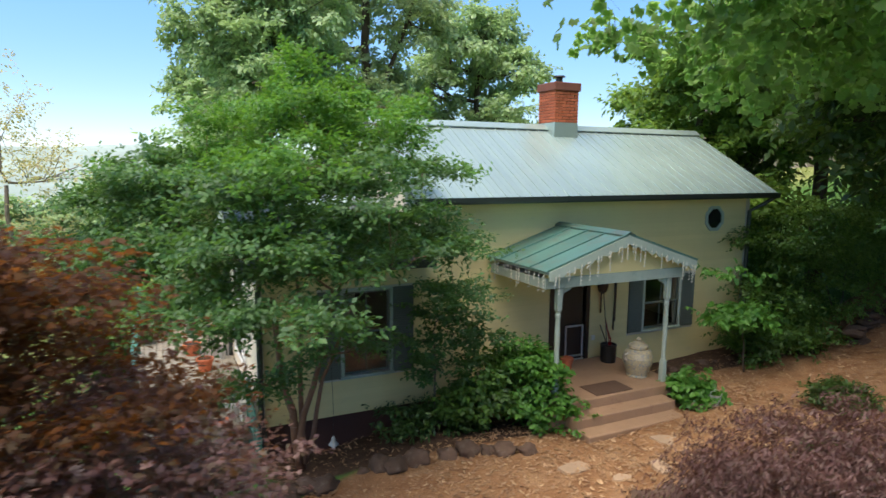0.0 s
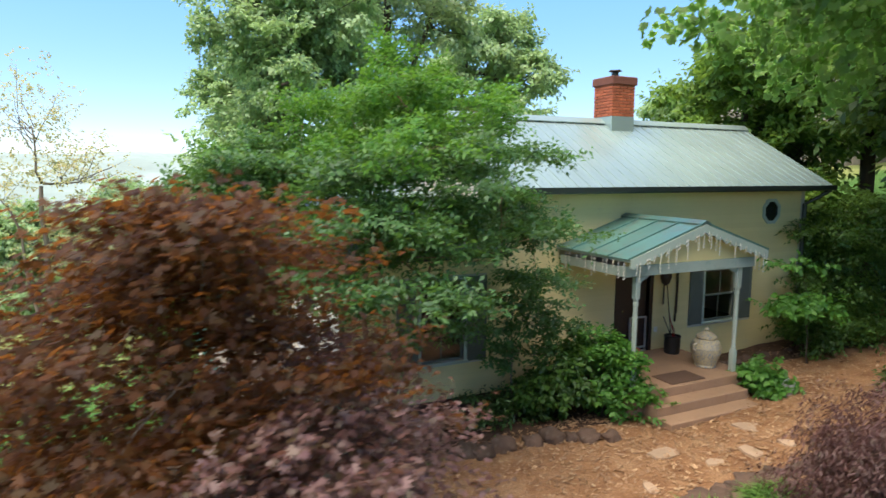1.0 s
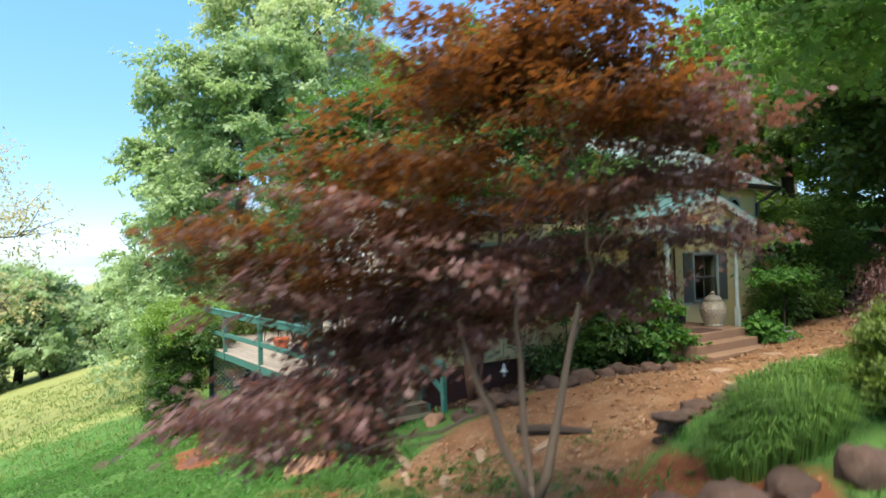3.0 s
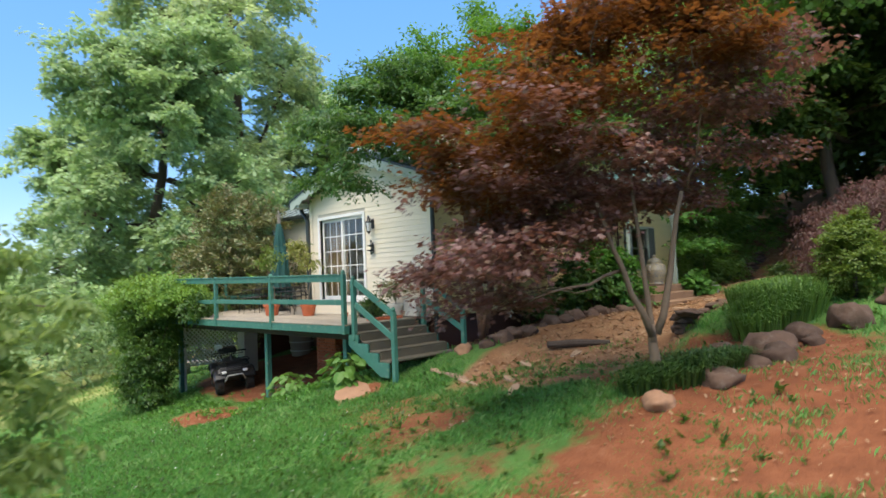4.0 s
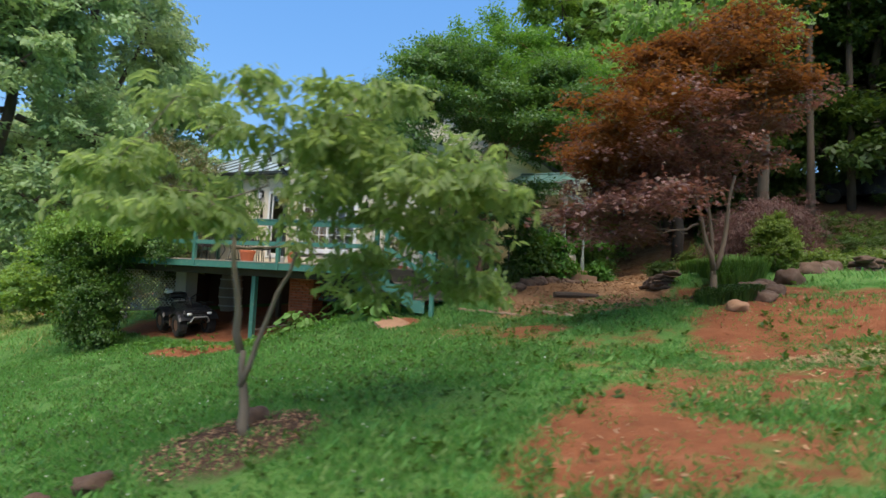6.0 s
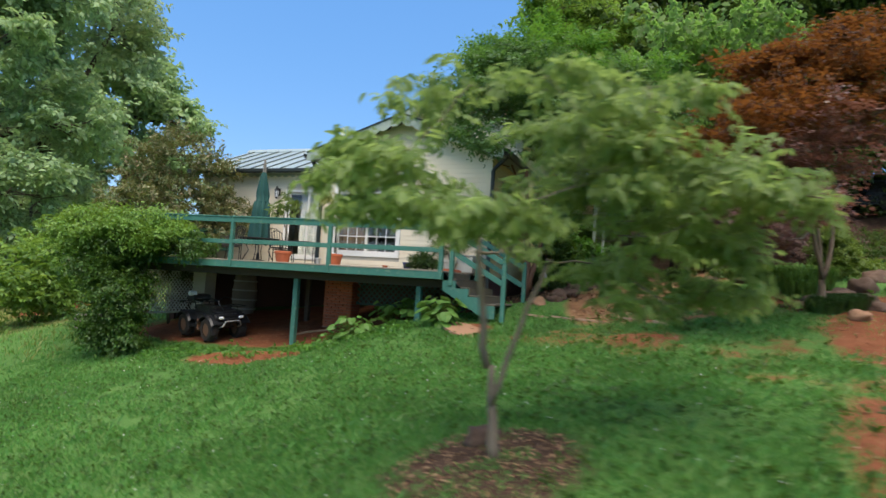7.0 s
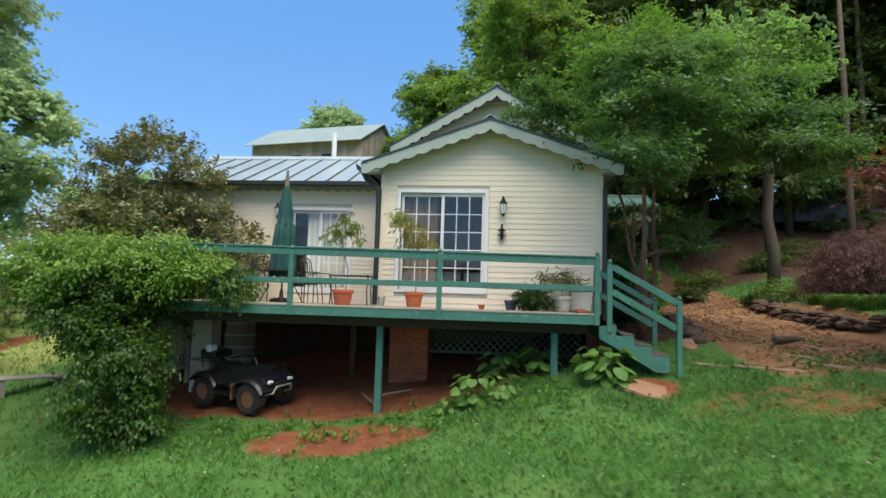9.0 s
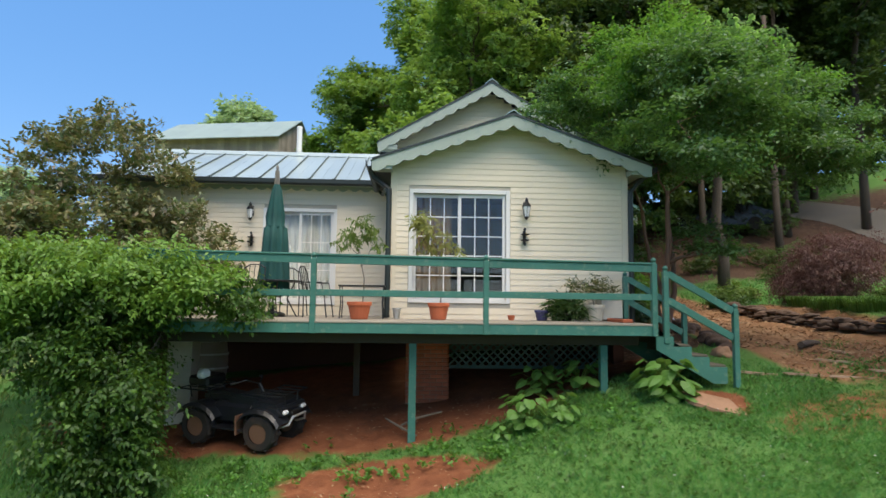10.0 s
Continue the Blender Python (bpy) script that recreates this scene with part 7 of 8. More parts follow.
for i, (z, r, fold) in enumerate(((2.58, 0.055, 0.1), (2.45, 0.095, 0.15), (2.2, 0.13, 0.22), (1.95, 0.165, 0.28), (1.75, 0.16, 0.2), (1.72, 0.20, 0.3), (1.4, 0.215, 0.34), (1.0, 0.24, 0.38), (0.7, 0.265, 0.4), (0.55, 0.27, 0.42))):
    ring = []
    for k in range(n):
        a = 2 * math.pi * k / n
        rr = r * (1 + fold * math.cos(8 * a + 0.5 * math.sin(i)) * 0.55 + 0.06 * math.sin(3 * a + i))
        ring.append(bm.verts.new((rr * math.cos(a), rr * math.sin(a), z - (0.05 * math.cos(8 * a) if i == 9 else 0))))
    rings.append(ring)
for a_, b_ in zip(rings, rings[1:]):
    for k in range(n):
        bm.faces.new((a_[k], b_[k], b_[(k + 1) % n], a_[(k + 1) % n]))
part("canopy", bm, CANVAS, um, "furled dark green canvas", smooth=True)
part("tie", lathe(bmesh.new(), [(0.175, 1.70), (0.185, 1.72), (0.185, 1.75), (0.175, 1.77)], (0, 0, 0), 24, cap=False), CANVAS, um)


def iron_table(at, r, h, label):
    t = thing("patio_table", label, "table", at)
    part("tabletop", lathe(bmesh.new(), [(r - 0.01, h - 0.03), (r, h - 0.025), (r, h - 0.005), (r - 0.01, h), (0.05, h + 0.001)], (0, 0, 0), 28), BLACK, t)
    for k in range(4):
        a = k * math.pi / 2 + 0.4
        part("leg", tube(bmesh.new(), [(r * 0.75 * math.cos(a), r * 0.75 * math.sin(a), h - 0.03), (r * 0.5 * math.cos(a), r * 0.5 * math.sin(a), h * 0.5), (r * 0.85 * math.cos(a), r * 0.85 * math.sin(a), 0.0)], [0.014] * 3, 6), BLACK, t)
    return t


def iron_chair(at, turn, label):
    t = thing("patio_chair", label, "chair", at, "patio chairs", turn=turn)
    part("seat", boxed((-0.22, -0.22, 0.42), (0.22, 0.22, 0.45), 0.012), BLACK, t)
    for sx in (-0.2, 0.2):
        part("leg", tube(bmesh.new(), [(sx, 0.2, 0.43), (sx * 1.1, 0.26, 0.0)], [0.012] * 2, 6), BLACK, t)
        part("leg", tube(bmesh.new(), [(sx, -0.2, 0.0), (sx, -0.2, 0.45), (sx, -0.3, 0.92)], [0.012] * 3, 6), BLACK, t)
        part("armrest", tube(bmesh.new(), [(sx * 1.1, -0.25, 0.66), (sx * 1.15, 0.15, 0.66), (sx * 1.1, 0.2, 0.43)], [0.011] * 3, 6), BLACK, t)
    part("backrest", tube(bmesh.new(), [(-0.2, -0.3, 0.90), (-0.1, -0.31, 0.97), (0.1, -0.31, 0.97), (0.2, -0.3, 0.90)], [0.012] * 4, 6), BLACK, t)
    for sx in (-0.1, 0.0, 0.1):
        part("slat", tube(bmesh.new(), [(sx, -0.21, 0.45), (sx, -0.3, 0.95)], [0.008] * 2, 5), BLACK, t)
    return t


iron_table((0.40, 6.83, 0.0), 0.55, 0.70, "round black iron patio table round the umbrella")
c1 = iron_chair((-0.45, 7.1, 0.0), 80, "black iron patio chair beside the table")
for x, y, a in ((0.3, 7.75, 10), (1.25, 6.6, 260), (0.2, 5.95, 170)):
    copy_thing(c1, pose(x, y, 0, 0, 0, a))
bt = thing("side_table", "small black iron side table by the corner", "table", (-0.35, 5.05, 0.0))
part("tabletop", boxed((-0.2, -0.42, 0.58), (0.2, 0.42, 0.605), 0.006), BLACK, bt)
for sx in (-0.18, 0.18):
    for sy in (-0.39, 0.39):
        part("leg", tube(bmesh.new(), [(sx, sy, 0.58), (sx * 0.9, sy * 0.95, 0.3), (sx, sy, 0.0)], [0.011] * 3, 6), BLACK, bt)
lantern_pot = pot("lantern_pot", "small grey metal pot by the corner", (-0.3, 4.42, 0.0), 0.08, 0.2, GALVANISED)


def wall_lantern(at, label):
    """A black coach lamp on a west-facing wall, and its bracket."""
    t = thing("wall_lantern", label, "lamp", at, "wall lanterns")
    part("back_plate", boxed((0.0, -0.045, -0.14), (0.022, 0.045, 0.10), 0.006), BLACK, t)
    part("arm", tube(bmesh.new(), [(0.01, 0, 0.02), (-0.06, 0, 0.10), (-0.12, 0, 0.08)], [0.01] * 3, 6), BLACK, t)
    part("glass", lathe(bmesh.new(), [(0.045, -0.20), (0.075, 0.0)], (-0.12, 0, 0), 6), LAMPWHITE, t)
    part("cap", lathe(bmesh.new(), [(0.09, 0.0), (0.085, 0.02), (0.05, 0.07), (0.035, 0.10), (0.03, 0.14), (0.01, 0.17)], (-0.12, 0, 0), 6), BLACK, t)
    part("base", lathe(bmesh.new(), [(0.012, -0.26), (0.03, -0.235), (0.05, -0.205), (0.048, -0.195)], (-0.12, 0, 0), 6), BLACK, t)
    for k in range(6):
        a = k * math.pi / 3
        part("cage_bar", tube(bmesh.new(), [(-0.12 + 0.047 * math.cos(a), 0.047 * math.sin(a), -0.2), (-0.12 + 0.077 * math.cos(a), 0.077 * math.sin(a), 0.0)], [0.005] * 2, 4), BLACK, t)
    return t


def sconce(at):
    t = thing("wall_ornament", "small black iron candle ornament on the wall", "ornament", at, "wall ornaments")
    part("plate", boxed((0.0, -0.03, -0.14), (0.012, 0.03, 0.12), 0.005), BLACK, t)
    for q in (-0.07, 0.04):
        part("shelf", lathe(bmesh.new(), [(0.02, q - 0.02), (0.08, q), (0.085, q + 0.012), (0.03, q + 0.016)], (-0.07, 0, 0), 12), BLACK, t)
    part("finial", lathe(bmesh.new(), [(0.01, -0.17), (0.03, -0.14), (0.012, -0.11), (0.012, 0.12), (0.03, 0.15), (0.005, 0.18)], (-0.05, 0, 0), 8), BLACK, t)
    return t


wall_lantern((-0.026, 1.98, 2.16), "black coach lantern on the cream wall")
wall_lantern((WX - 0.026, 7.87, 2.40), "black coach lantern on the cream wall")
sconce((-0.026, 2.0, 1.58))
sconce((WX - 0.026, 7.85, 1.72))

# brick pier, lattice and pillar under the deck
pier = thing("brick_pier", "red brick pier under the deck", "pier", (0, 0, 0))
pier_core = part("core", boxed((-0.138, 3.462, gz(0.2, 3.8) - 0.3), (0.288, 4.238, -0.19)), MORTAR, pier)
lat = thing("lattice_panel", "dark green lattice panel under the house wall", "lattice", (0.10, 0.0, 0.0))
for k in range(26):
    y0 = 0.35 + (k - 6) * 0.15
    for sgn, dx in ((1, 0.0), (-1, 0.012)):
        a, b = (y0, -0.88), (y0 + 0.68, -0.20)
        ya, yb = max(a[0], 0.35), min(b[0], 3.42)
        if yb - ya > 0.05:
            za, zb = -0.88 + (ya - y0), -0.88 + (yb - y0)
            if sgn < 0:
                za, zb = -1.08 - za, -1.08 - zb
            part("slat", beam(bmesh.new(), (dx, ya, za), (dx, yb, zb), 0.01, 0.035), LATTICEGREEN, lat)
for z in (-0.9, -0.2):
    part("frame", beam(bmesh.new(), (-0.012, 0.33, z), (-0.012, 3.44, z), 0.02, 0.06), LATTICEGREEN, lat)
pil = thing("concrete_pillar", "white painted block pillar under the deck", "pillar", (0.1, 8.35, 0))
part("shaft", boxed((-0.22, -0.22, gz(0.1, 8.35) - 0.2), (0.22, 0.22, -0.20), 0.01), WHITEPOT, pil)
brl = thing("barrel", "old grey wooden barrel under the deck", "barrel", (2.1, 8.5, gz(2.1, 8.5) - 0.02))
hb = -0.36 - gz(2.1, 8.5)
part("drum", lathe(bmesh.new(), [(0.30, 0.0), (0.36, hb * 0.3), (0.38, hb * 0.5), (0.36, hb * 0.7), (0.31, hb), (0.28, hb), (0.28, hb - 0.03)], (0, 0, 0), 22), PLANKWOOD, brl)
for q in (0.15, 0.38, 0.62, 0.85):
    part("hoop", lathe(bmesh.new(), [(0.345 + 0.045 * math.sin(math.pi * q), hb * q - 0.02), (0.345 + 0.045 * math.sin(math.pi * q), hb * q + 0.02)], (0, 0, 0), 22, cap=False), GALVANISED, brl)
lat2 = thing("white_lattice", "white lattice panel at the deck's far end", "lattice", (-0.2, 9.1, 0.0))
for k in range(20):
    x0 = -1.6 + k * 0.13
    for sgn, dy in ((1, 0.0), (-1, 0.012)):
        za, zb = (-1.5, -0.4) if sgn > 0 else (-0.4, -1.5)
        xa, xb = x0 - 0.55, x0 + 0.55
        ca, cb = max(xa, -1.3), min(xb, 0.9)
        if cb - ca > 0.05:
            f = lambda q: za + (zb - za) * (q - xa) / (xb - xa)
            part("slat", beam(bmesh.new(), (ca, dy, f(ca)), (cb, dy, f(cb)), 0.01, 0.035), WHITE, lat2)
for z in (-1.53, -0.37):
    part("frame", beam(bmesh.new(), (-1.33, -0.012, z), (0.93, -0.012, z), 0.02, 0.06), WHITE, lat2)
part("post", boxed((-1.36, -0.03, gz(-1.5, 9.1) - 0.2), (-1.28, 0.05, -0.2)), WHITE, lat2)
part("post", boxed((0.9, -0.03, gz(0.7, 9.1) - 0.2), (0.98, 0.05, -0.2)), WHITE, lat2)
for x, y, a in ((-1.35, 4.3, 40), (-1.15, 3.95, -60)):
    ob = thing("stick", "weathered stick lying under the deck", "wood", (x, y, gz(x, y) + 0.06), "loose sticks", turn=a)
    part("branch", tube(bmesh.new(), [(-0.4, 0, 0.0), (-0.1, 0.05, 0.08), (0.4, 0.0, 0.16)], [0.02, 0.025, 0.015], 6), GREYBARK, ob)
log = thing("log", "short dark log beside the path", "wood", (-0.15, -3.5, gz(-0.15, -3.5) + 0.05), turn=-50)
part("wood", tube(bmesh.new(), [(-0.5, 0, 0.02), (0.0, 0.04, 0.03), (0.55, 0.0, 0.02)], [0.06, 0.07, 0.05], 8), BARK, log)
bench = thing("plank_stand", "low stand of silvered planks on the grass", "bench", (0.9, 13.1, gz(0.9, 13.1) - 0.02), turn=-35)
for k in range(4):
    part("plank", boxed((-0.75, -0.3 + k * 0.155, 0.30), (0.75, -0.16 + k * 0.155, 0.34), 0.006), PLANKWOOD, bench)
for sx in (-0.65, 0.65):
    part("block", boxed((sx - 0.08, -0.28, -0.1), (sx + 0.08, 0.3, 0.298), 0.008), PLANKWOOD, bench)


# ---- quad bike ----
def quad_bike(at, turn, tilt):
    t = thing("quad_bike", "dusty black quad bike parked under the deck", "quad bike", at, turn=turn)
    t.rotation_euler = (radians(tilt[0]), radians(tilt[1]), radians(turn))
    def P(name, bm, mat, label="", smooth=False, parent=t):
        return part(name, bm, mat, parent, label, smooth)
    R, W = 0.285, 0.22
    for fx, sy in ((0.585, -0.38), (0.585, 0.38), (-0.585, -0.38), (-0.585, 0.38)):
        bm = bmesh.new()
        prof = [(R * 0.55, -W / 2), (R * 0.88, -W / 2), (R * 0.98, -W * 0.36), (R, -W * 0.15), (R, W * 0.15), (R * 0.98, W * 0.36), (R * 0.88, W / 2), (R * 0.55, W / 2)]
        lathe(bm, prof, (0, 0, 0), 28, cap=False)
        lugs = bmesh.new()
        for k in range(18):
            a = 2 * math.pi * k / 18
            m = Matrix.Rotation(a, 4, "Z") @ Matrix.Translation((R, 0, 0.05 if k % 2 else -0.05)) @ Matrix.Diagonal((0.03, 0.035, 0.10, 1))
            bmesh.ops.create_cube(lugs, size=1.0, matrix=m)
        bmesh.ops.transform(bm, matrix=Matrix.Translation((fx, sy, R)) @ Matrix.Rotation(math.pi / 2, 4, "X"), verts=bm.verts[:])
        wheel = P("wheel", bm, RUBBER, "knobbly dusty tyre")
        bmesh.ops.transform(lugs, matrix=Matrix.Translation((fx, sy, R)) @ Matrix.Rotation(math.pi / 2, 4, "X"), verts=lugs.verts[:])
        tagged(P("tread", lugs, RUBBER, parent=wheel), kind="stuff")
        bm = lathe(bmesh.new(), [(R * 0.56, -W * 0.42), (R * 0.5, -W * 0.2), (R * 0.2, -W * 0.12), (R * 0.2, W * 0.12), (R * 0.5, W * 0.2), (R * 0.56, W * 0.42)], (0, 0, 0), 20)
        bmesh.ops.transform(bm, matrix=Matrix.Translation((fx, sy, R)) @ Matrix.Rotation(math.pi / 2, 4, "X"), verts=bm.verts[:])
        P("rim", bm, ATVRIM, "rusty tan wheel rim", parent=wheel)
        # fender: an arched shell over the wheel
        bm = bmesh.new()
        rows = []
        for k in range(9):
            a = math.pi * (0.12 + 0.76 * k / 8)
            rows.append([bm.verts.new((fx + 0.40 * math.cos(a), sy * f, R + 0.03 + 0.33 * math.sin(a))) for f in (0.45, 0.9, 1.25, 1.38)])
            rows[-1][-1].co.z -= 0.05
        for a_, b_ in zip(rows, rows[1:]):
            for k in range(3):
                bm.faces.new((a_[k], a_[k + 1], b_[k + 1], b_[k]))
        ex = bmesh.ops.extrude_face_region(bm, geom=bm.faces[:])
        bmesh.ops.translate(bm, verts=[v for v in ex["geom"] if isinstance(v, bmesh.types.BMVert)], vec=(0, 0, 0.014))
        bmesh.ops.recalc_face_normals(bm, faces=bm.faces[:])
        P("fender", bm, ATVBODY, smooth=False)
        P("suspension_arm", tube(bmesh.new(), [(fx, sy * 0.9, R), (fx * 0.9, sy * 0.25, R + 0.08)], [0.025, 0.03], 6), BLACK)
    bm = boxed((-0.75, -0.17, 0.30), (0.72, 0.17, 0.52), 0.05)
    P("chassis", bm, BLACK)
    bm = bmesh.new()
    prism(bm, [(-0.15, 0.5), (0.85, 0.5), (0.90, 0.58), (0.80, 0.70), (0.45, 0.80), (0.10, 0.82), (-0.15, 0.72)], "y", -0.25, 0.25)
    bmesh.ops.bevel(bm, geom=bm.edges[:], offset=0.035, segments=2, affect="EDGES")
    P("tank_cover", bm, ATVBODY)
    bm = bmesh.new()
    prism(bm, [(-0.70, 0.62), (-0.70, 0.76), (-0.35, 0.80), (0.0, 0.76), (0.12, 0.79), (0.12, 0.68), (-0.1, 0.62)], "y", -0.16, 0.16)
    bmesh.ops.bevel(bm, geom=bm.edges[:], offset=0.04, segments=2, affect="EDGES")
    P("seat", bm, BLACK, "black padded seat")
    # bodywork that closes the space between the wheels, and mud flaps behind the front ones
    bm = boxed((-0.42, -0.30, 0.32), (0.36, 0.30, 0.66), 0.06)
    P("side_panel", bm, ATVBODY)
    bm = bmesh.new()
    prism(bm, [(0.30, 0.46), (0.94, 0.50), (0.96, 0.60), (0.86, 0.72), (0.40, 0.76)], "y", -0.40, 0.40)
    bmesh.ops.bevel(bm, geom=bm.edges[:], offset=0.05, segments=2, affect="EDGES")
    P("front_cowl", bm, ATVBODY)
    for sy in (-0.40, 0.40):
        P("mud_flap", boxed((0.17, sy - 0.10, 0.22), (0.20, sy + 0.10, 0.52), 0.008), ATVRIM, "clay-caked mud flap")
    P("footwell", boxed((-0.28, -0.46, 0.27), (0.28, 0.46, 0.30), 0.01), ATVBODY)
    for x0, x1, z in ((0.48, 0.92, 0.86), (-0.98, -0.50, 0.84)):
        rack = P("rack", tube(bmesh.new(), [(x0, -0.40, z), (x1, -0.40, z), (x1, 0.40, z), (x0, 0.40, z), (x0, -0.40, z)], [0.013] * 5, 6), BLACK, "black tube luggage rack")
        for k in range(3):
            y = -0.2 + k * 0.2
            P("rack_bar", tube(bmesh.new(), [(x0, y, z), (x1, y, z)], [0.011] * 2, 6), BLACK, parent=rack)
        for x in (x0 + 0.05, x1 - 0.05):
            for y in (-0.2, 0.2):
                P("rack_strut", tube(bmesh.new(), [(x, y, z), (x, y * 0.8, z - 0.18)], [0.011] * 2, 6), BLACK, parent=rack)
    P("handlebar", tube(bmesh.new(), [(0.05, -0.40, 0.99), (0.18, -0.22, 1.03), (0.27, 0.0, 0.94), (0.18, 0.22, 1.03), (0.05, 0.40, 0.99)], [0.014] * 5, 7), BLACK)
    P("steering_stem", tube(bmesh.new(), [(0.27, 0, 0.95), (0.40, 0, 0.72)], [0.03, 0.035], 8), BLACK)
    for sy in (-0.40, 0.40):
        P("grip", tube(bmesh.new(), [(0.02, sy * 1.05, 0.985), (0.08, sy * 0.75, 1.0)], [0.02] * 2, 8), RUBBER)
    for sy in (-0.21, 0.21):
        P("headlight", boxed((0.86, sy * 1.25 - 0.06, 0.565), (0.965, sy * 1.25 + 0.06, 0.63), 0.02), LAMPWHITE, "clear square headlight")
    P("grille", boxed((0.82, -0.11, 0.44), (0.97, 0.11, 0.58), 0.015), BLACK)
    bm = tube(bmesh.new(), [(0.80, -0.26, 0.34), (0.98, -0.24, 0.40), (1.02, -0.18, 0.52), (1.02, 0.18, 0.52), (0.98, 0.24, 0.40), (0.80, 0.26, 0.34)], [0.018] * 6, 8)
    P("bumper", bm, GALVANISED, "grey tube bumper")
    P("rear_cushion", boxed((-0.95, -0.25, 0.86), (-0.55, 0.25, 1.02), 0.04), BLACK)
    P("bag", boxed((-0.72, -0.33, 1.0), (-0.58, -0.12, 1.13), 0.03), WHITE, "white bag on the rear rack")
    return t


qx, qy = -1.15, 6.87
quad_bike((qx, qy, gz(qx, qy) + 0.01), -111, (4, 2))


# ---- porch things ----
def at_floor(x, y):
    return (x, y, PZ)


urn = thing("glazed_urn", "large cream and blue glazed urn with a lid", "urn", at_floor(7.45, -1.42))
part("vessel", lathe(bmesh.new(), [(0.20, 0.0), (0.22, 0.02), (0.21, 0.06), (0.25, 0.16), (0.30, 0.30), (0.31, 0.42), (0.27, 0.54), (0.20, 0.60), (0.21, 0.63), (0.18, 0.64)], (0, 0, 0), 28), URNGLAZE, urn, smooth=False)
part("lid", lathe(bmesh.new(), [(0.21, 0.64), (0.20, 0.67), (0.12, 0.73), (0.05, 0.76), (0.06, 0.80), (0.02, 0.84)], (0, 0, 0), 24), URNGLAZE, urn)
for s in (-1, 1):
    part("handle", tube(bmesh.new(), [(s * 0.27, 0, 0.52), (s * 0.36, 0, 0.50), (s * 0.36, 0, 0.42), (s * 0.30, 0, 0.38)], [0.022] * 4, 8), STONEWARE, urn)
crock = thing("umbrella_crock", "black crock holding brooms and tools", "pot", at_floor(7.52, -0.42))
part("vessel", lathe(bmesh.new(), [(0.16, 0.0), (0.17, 0.03), (0.18, 0.38), (0.19, 0.40), (0.17, 0.41), (0.16, 0.36)], (0, 0, 0), 22), BLACK, crock)
for k, (dx, h) in enumerate(((0.05, 0.95), (-0.06, 0.8), (0.1, 0.7), (-0.02, 1.6))):
    part("tool", tube(bmesh.new(), [(dx * 0.5, 0.0, 0.1), (dx, 0.05, 0.5), (dx * 1.3, 0.22, h)], [0.012, 0.012, 0.012], 6), DARKDOOR if k % 2 else CARRED, crock)
hang = thing("wall_hanging", "dark hanging basket and strap on the porch wall", "ornament", (7.55, -0.045, 1.75))
part("basket", lathe(bmesh.new(), [(0.02, 0.10), (0.09, 0.16), (0.13, 0.30), (0.12, 0.42), (0.05, 0.47)], (0, -0.06, 0), 14), DARKDOOR, hang)
part("strap", boxed((-0.02, -0.03, -0.35), (0.02, -0.01, 0.12), 0.004), DARKDOOR, hang)
chime = thing("wall_pole", "long dark pole hanging on the porch wall", "ornament", (7.95, -0.05, 0.95))
part("pole", tube(bmesh.new(), [(0, 0, 0.0), (0.02, 0, 0.7), (0.0, 0.0, 1.35)], [0.022, 0.02, 0.018], 8), DARKDOOR, chime)
part("strap", boxed((0.03, -0.012, 0.2), (0.05, 0.012, 1.3)), DARKDOOR, chime)
pl = thing("porch_pot", "small terracotta pot beside the front door", "pot", at_floor(6.35, -0.45))
part("vessel", lathe(bmesh.new(), [(0.09, 0), (0.13, 0.2), (0.145, 0.21), (0.145, 0.25), (0.12, 0.25)], (0, 0, 0), 18), TERRACOTTA, pl)
matt = thing("door_mat", "brown fibre door mat on the porch", "mat", at_floor(6.35, -1.75))
part("fibre", boxed((-0.45, -0.27, 0.0), (0.45, 0.27, 0.018), 0.006), MATFIBRE, matt)
bk = thing("bucket", "small galvanised bucket beside the path", "bucket", (8.24, -2.75, gz(8.24, -2.75) - 0.01))
part("pail", lathe(bmesh.new(), [(0.10, 0.0), (0.13, 0.24), (0.137, 0.25), (0.125, 0.25), (0.10, 0.03)], (0, 0, 0), 20), GALVANISED, bk)
part("bail", tube(bmesh.new(), [(0.13, 0, 0.22), (0.11, 0, 0.30), (0, 0, 0.33), (-0.11, 0, 0.30), (-0.13, 0, 0.22)], [0.005] * 5, 5), GALVANISED, bk)
outlet = thing("wall_outlet", "small outdoor outlet on the porch wall", "outlet", (7.38, -0.03, 0.82))
part("cover", boxed((-0.05, -0.02, -0.06), (0.05, 0.0, 0.06), 0.006), WHITEPOT, outlet)

ice = thing("icicle_lights", "unlit white icicle light strings along the porch eave", "string lights", (0, 0, 0))
rng_i = random.Random(9)


def icicles(a, b, n):
    for k in range(n):
        s = (k + rng_i.uniform(0.1, 0.9)) / n
        p = Vector(a).lerp(Vector(b), s)
        h = rng_i.choice((0.14, 0.22, 0.30, 0.38))
        bm = tube(bmesh.new(), [p, p + Vector((rng_i.uniform(-0.02, 0.02), 0.0, -h * 0.5)), p + Vector((rng_i.uniform(-0.03, 0.03), 0.0, -h))], [0.004] * 3, 4)
        q = 0.03
        while q < h:
            box(bm, (p.x - 0.009, p.y - 0.009, p.z - q - 0.022), (p.x + 0.009, p.y + 0.009, p.z - q))
            q += 0.065
        part("string", bm, STRING, ice)


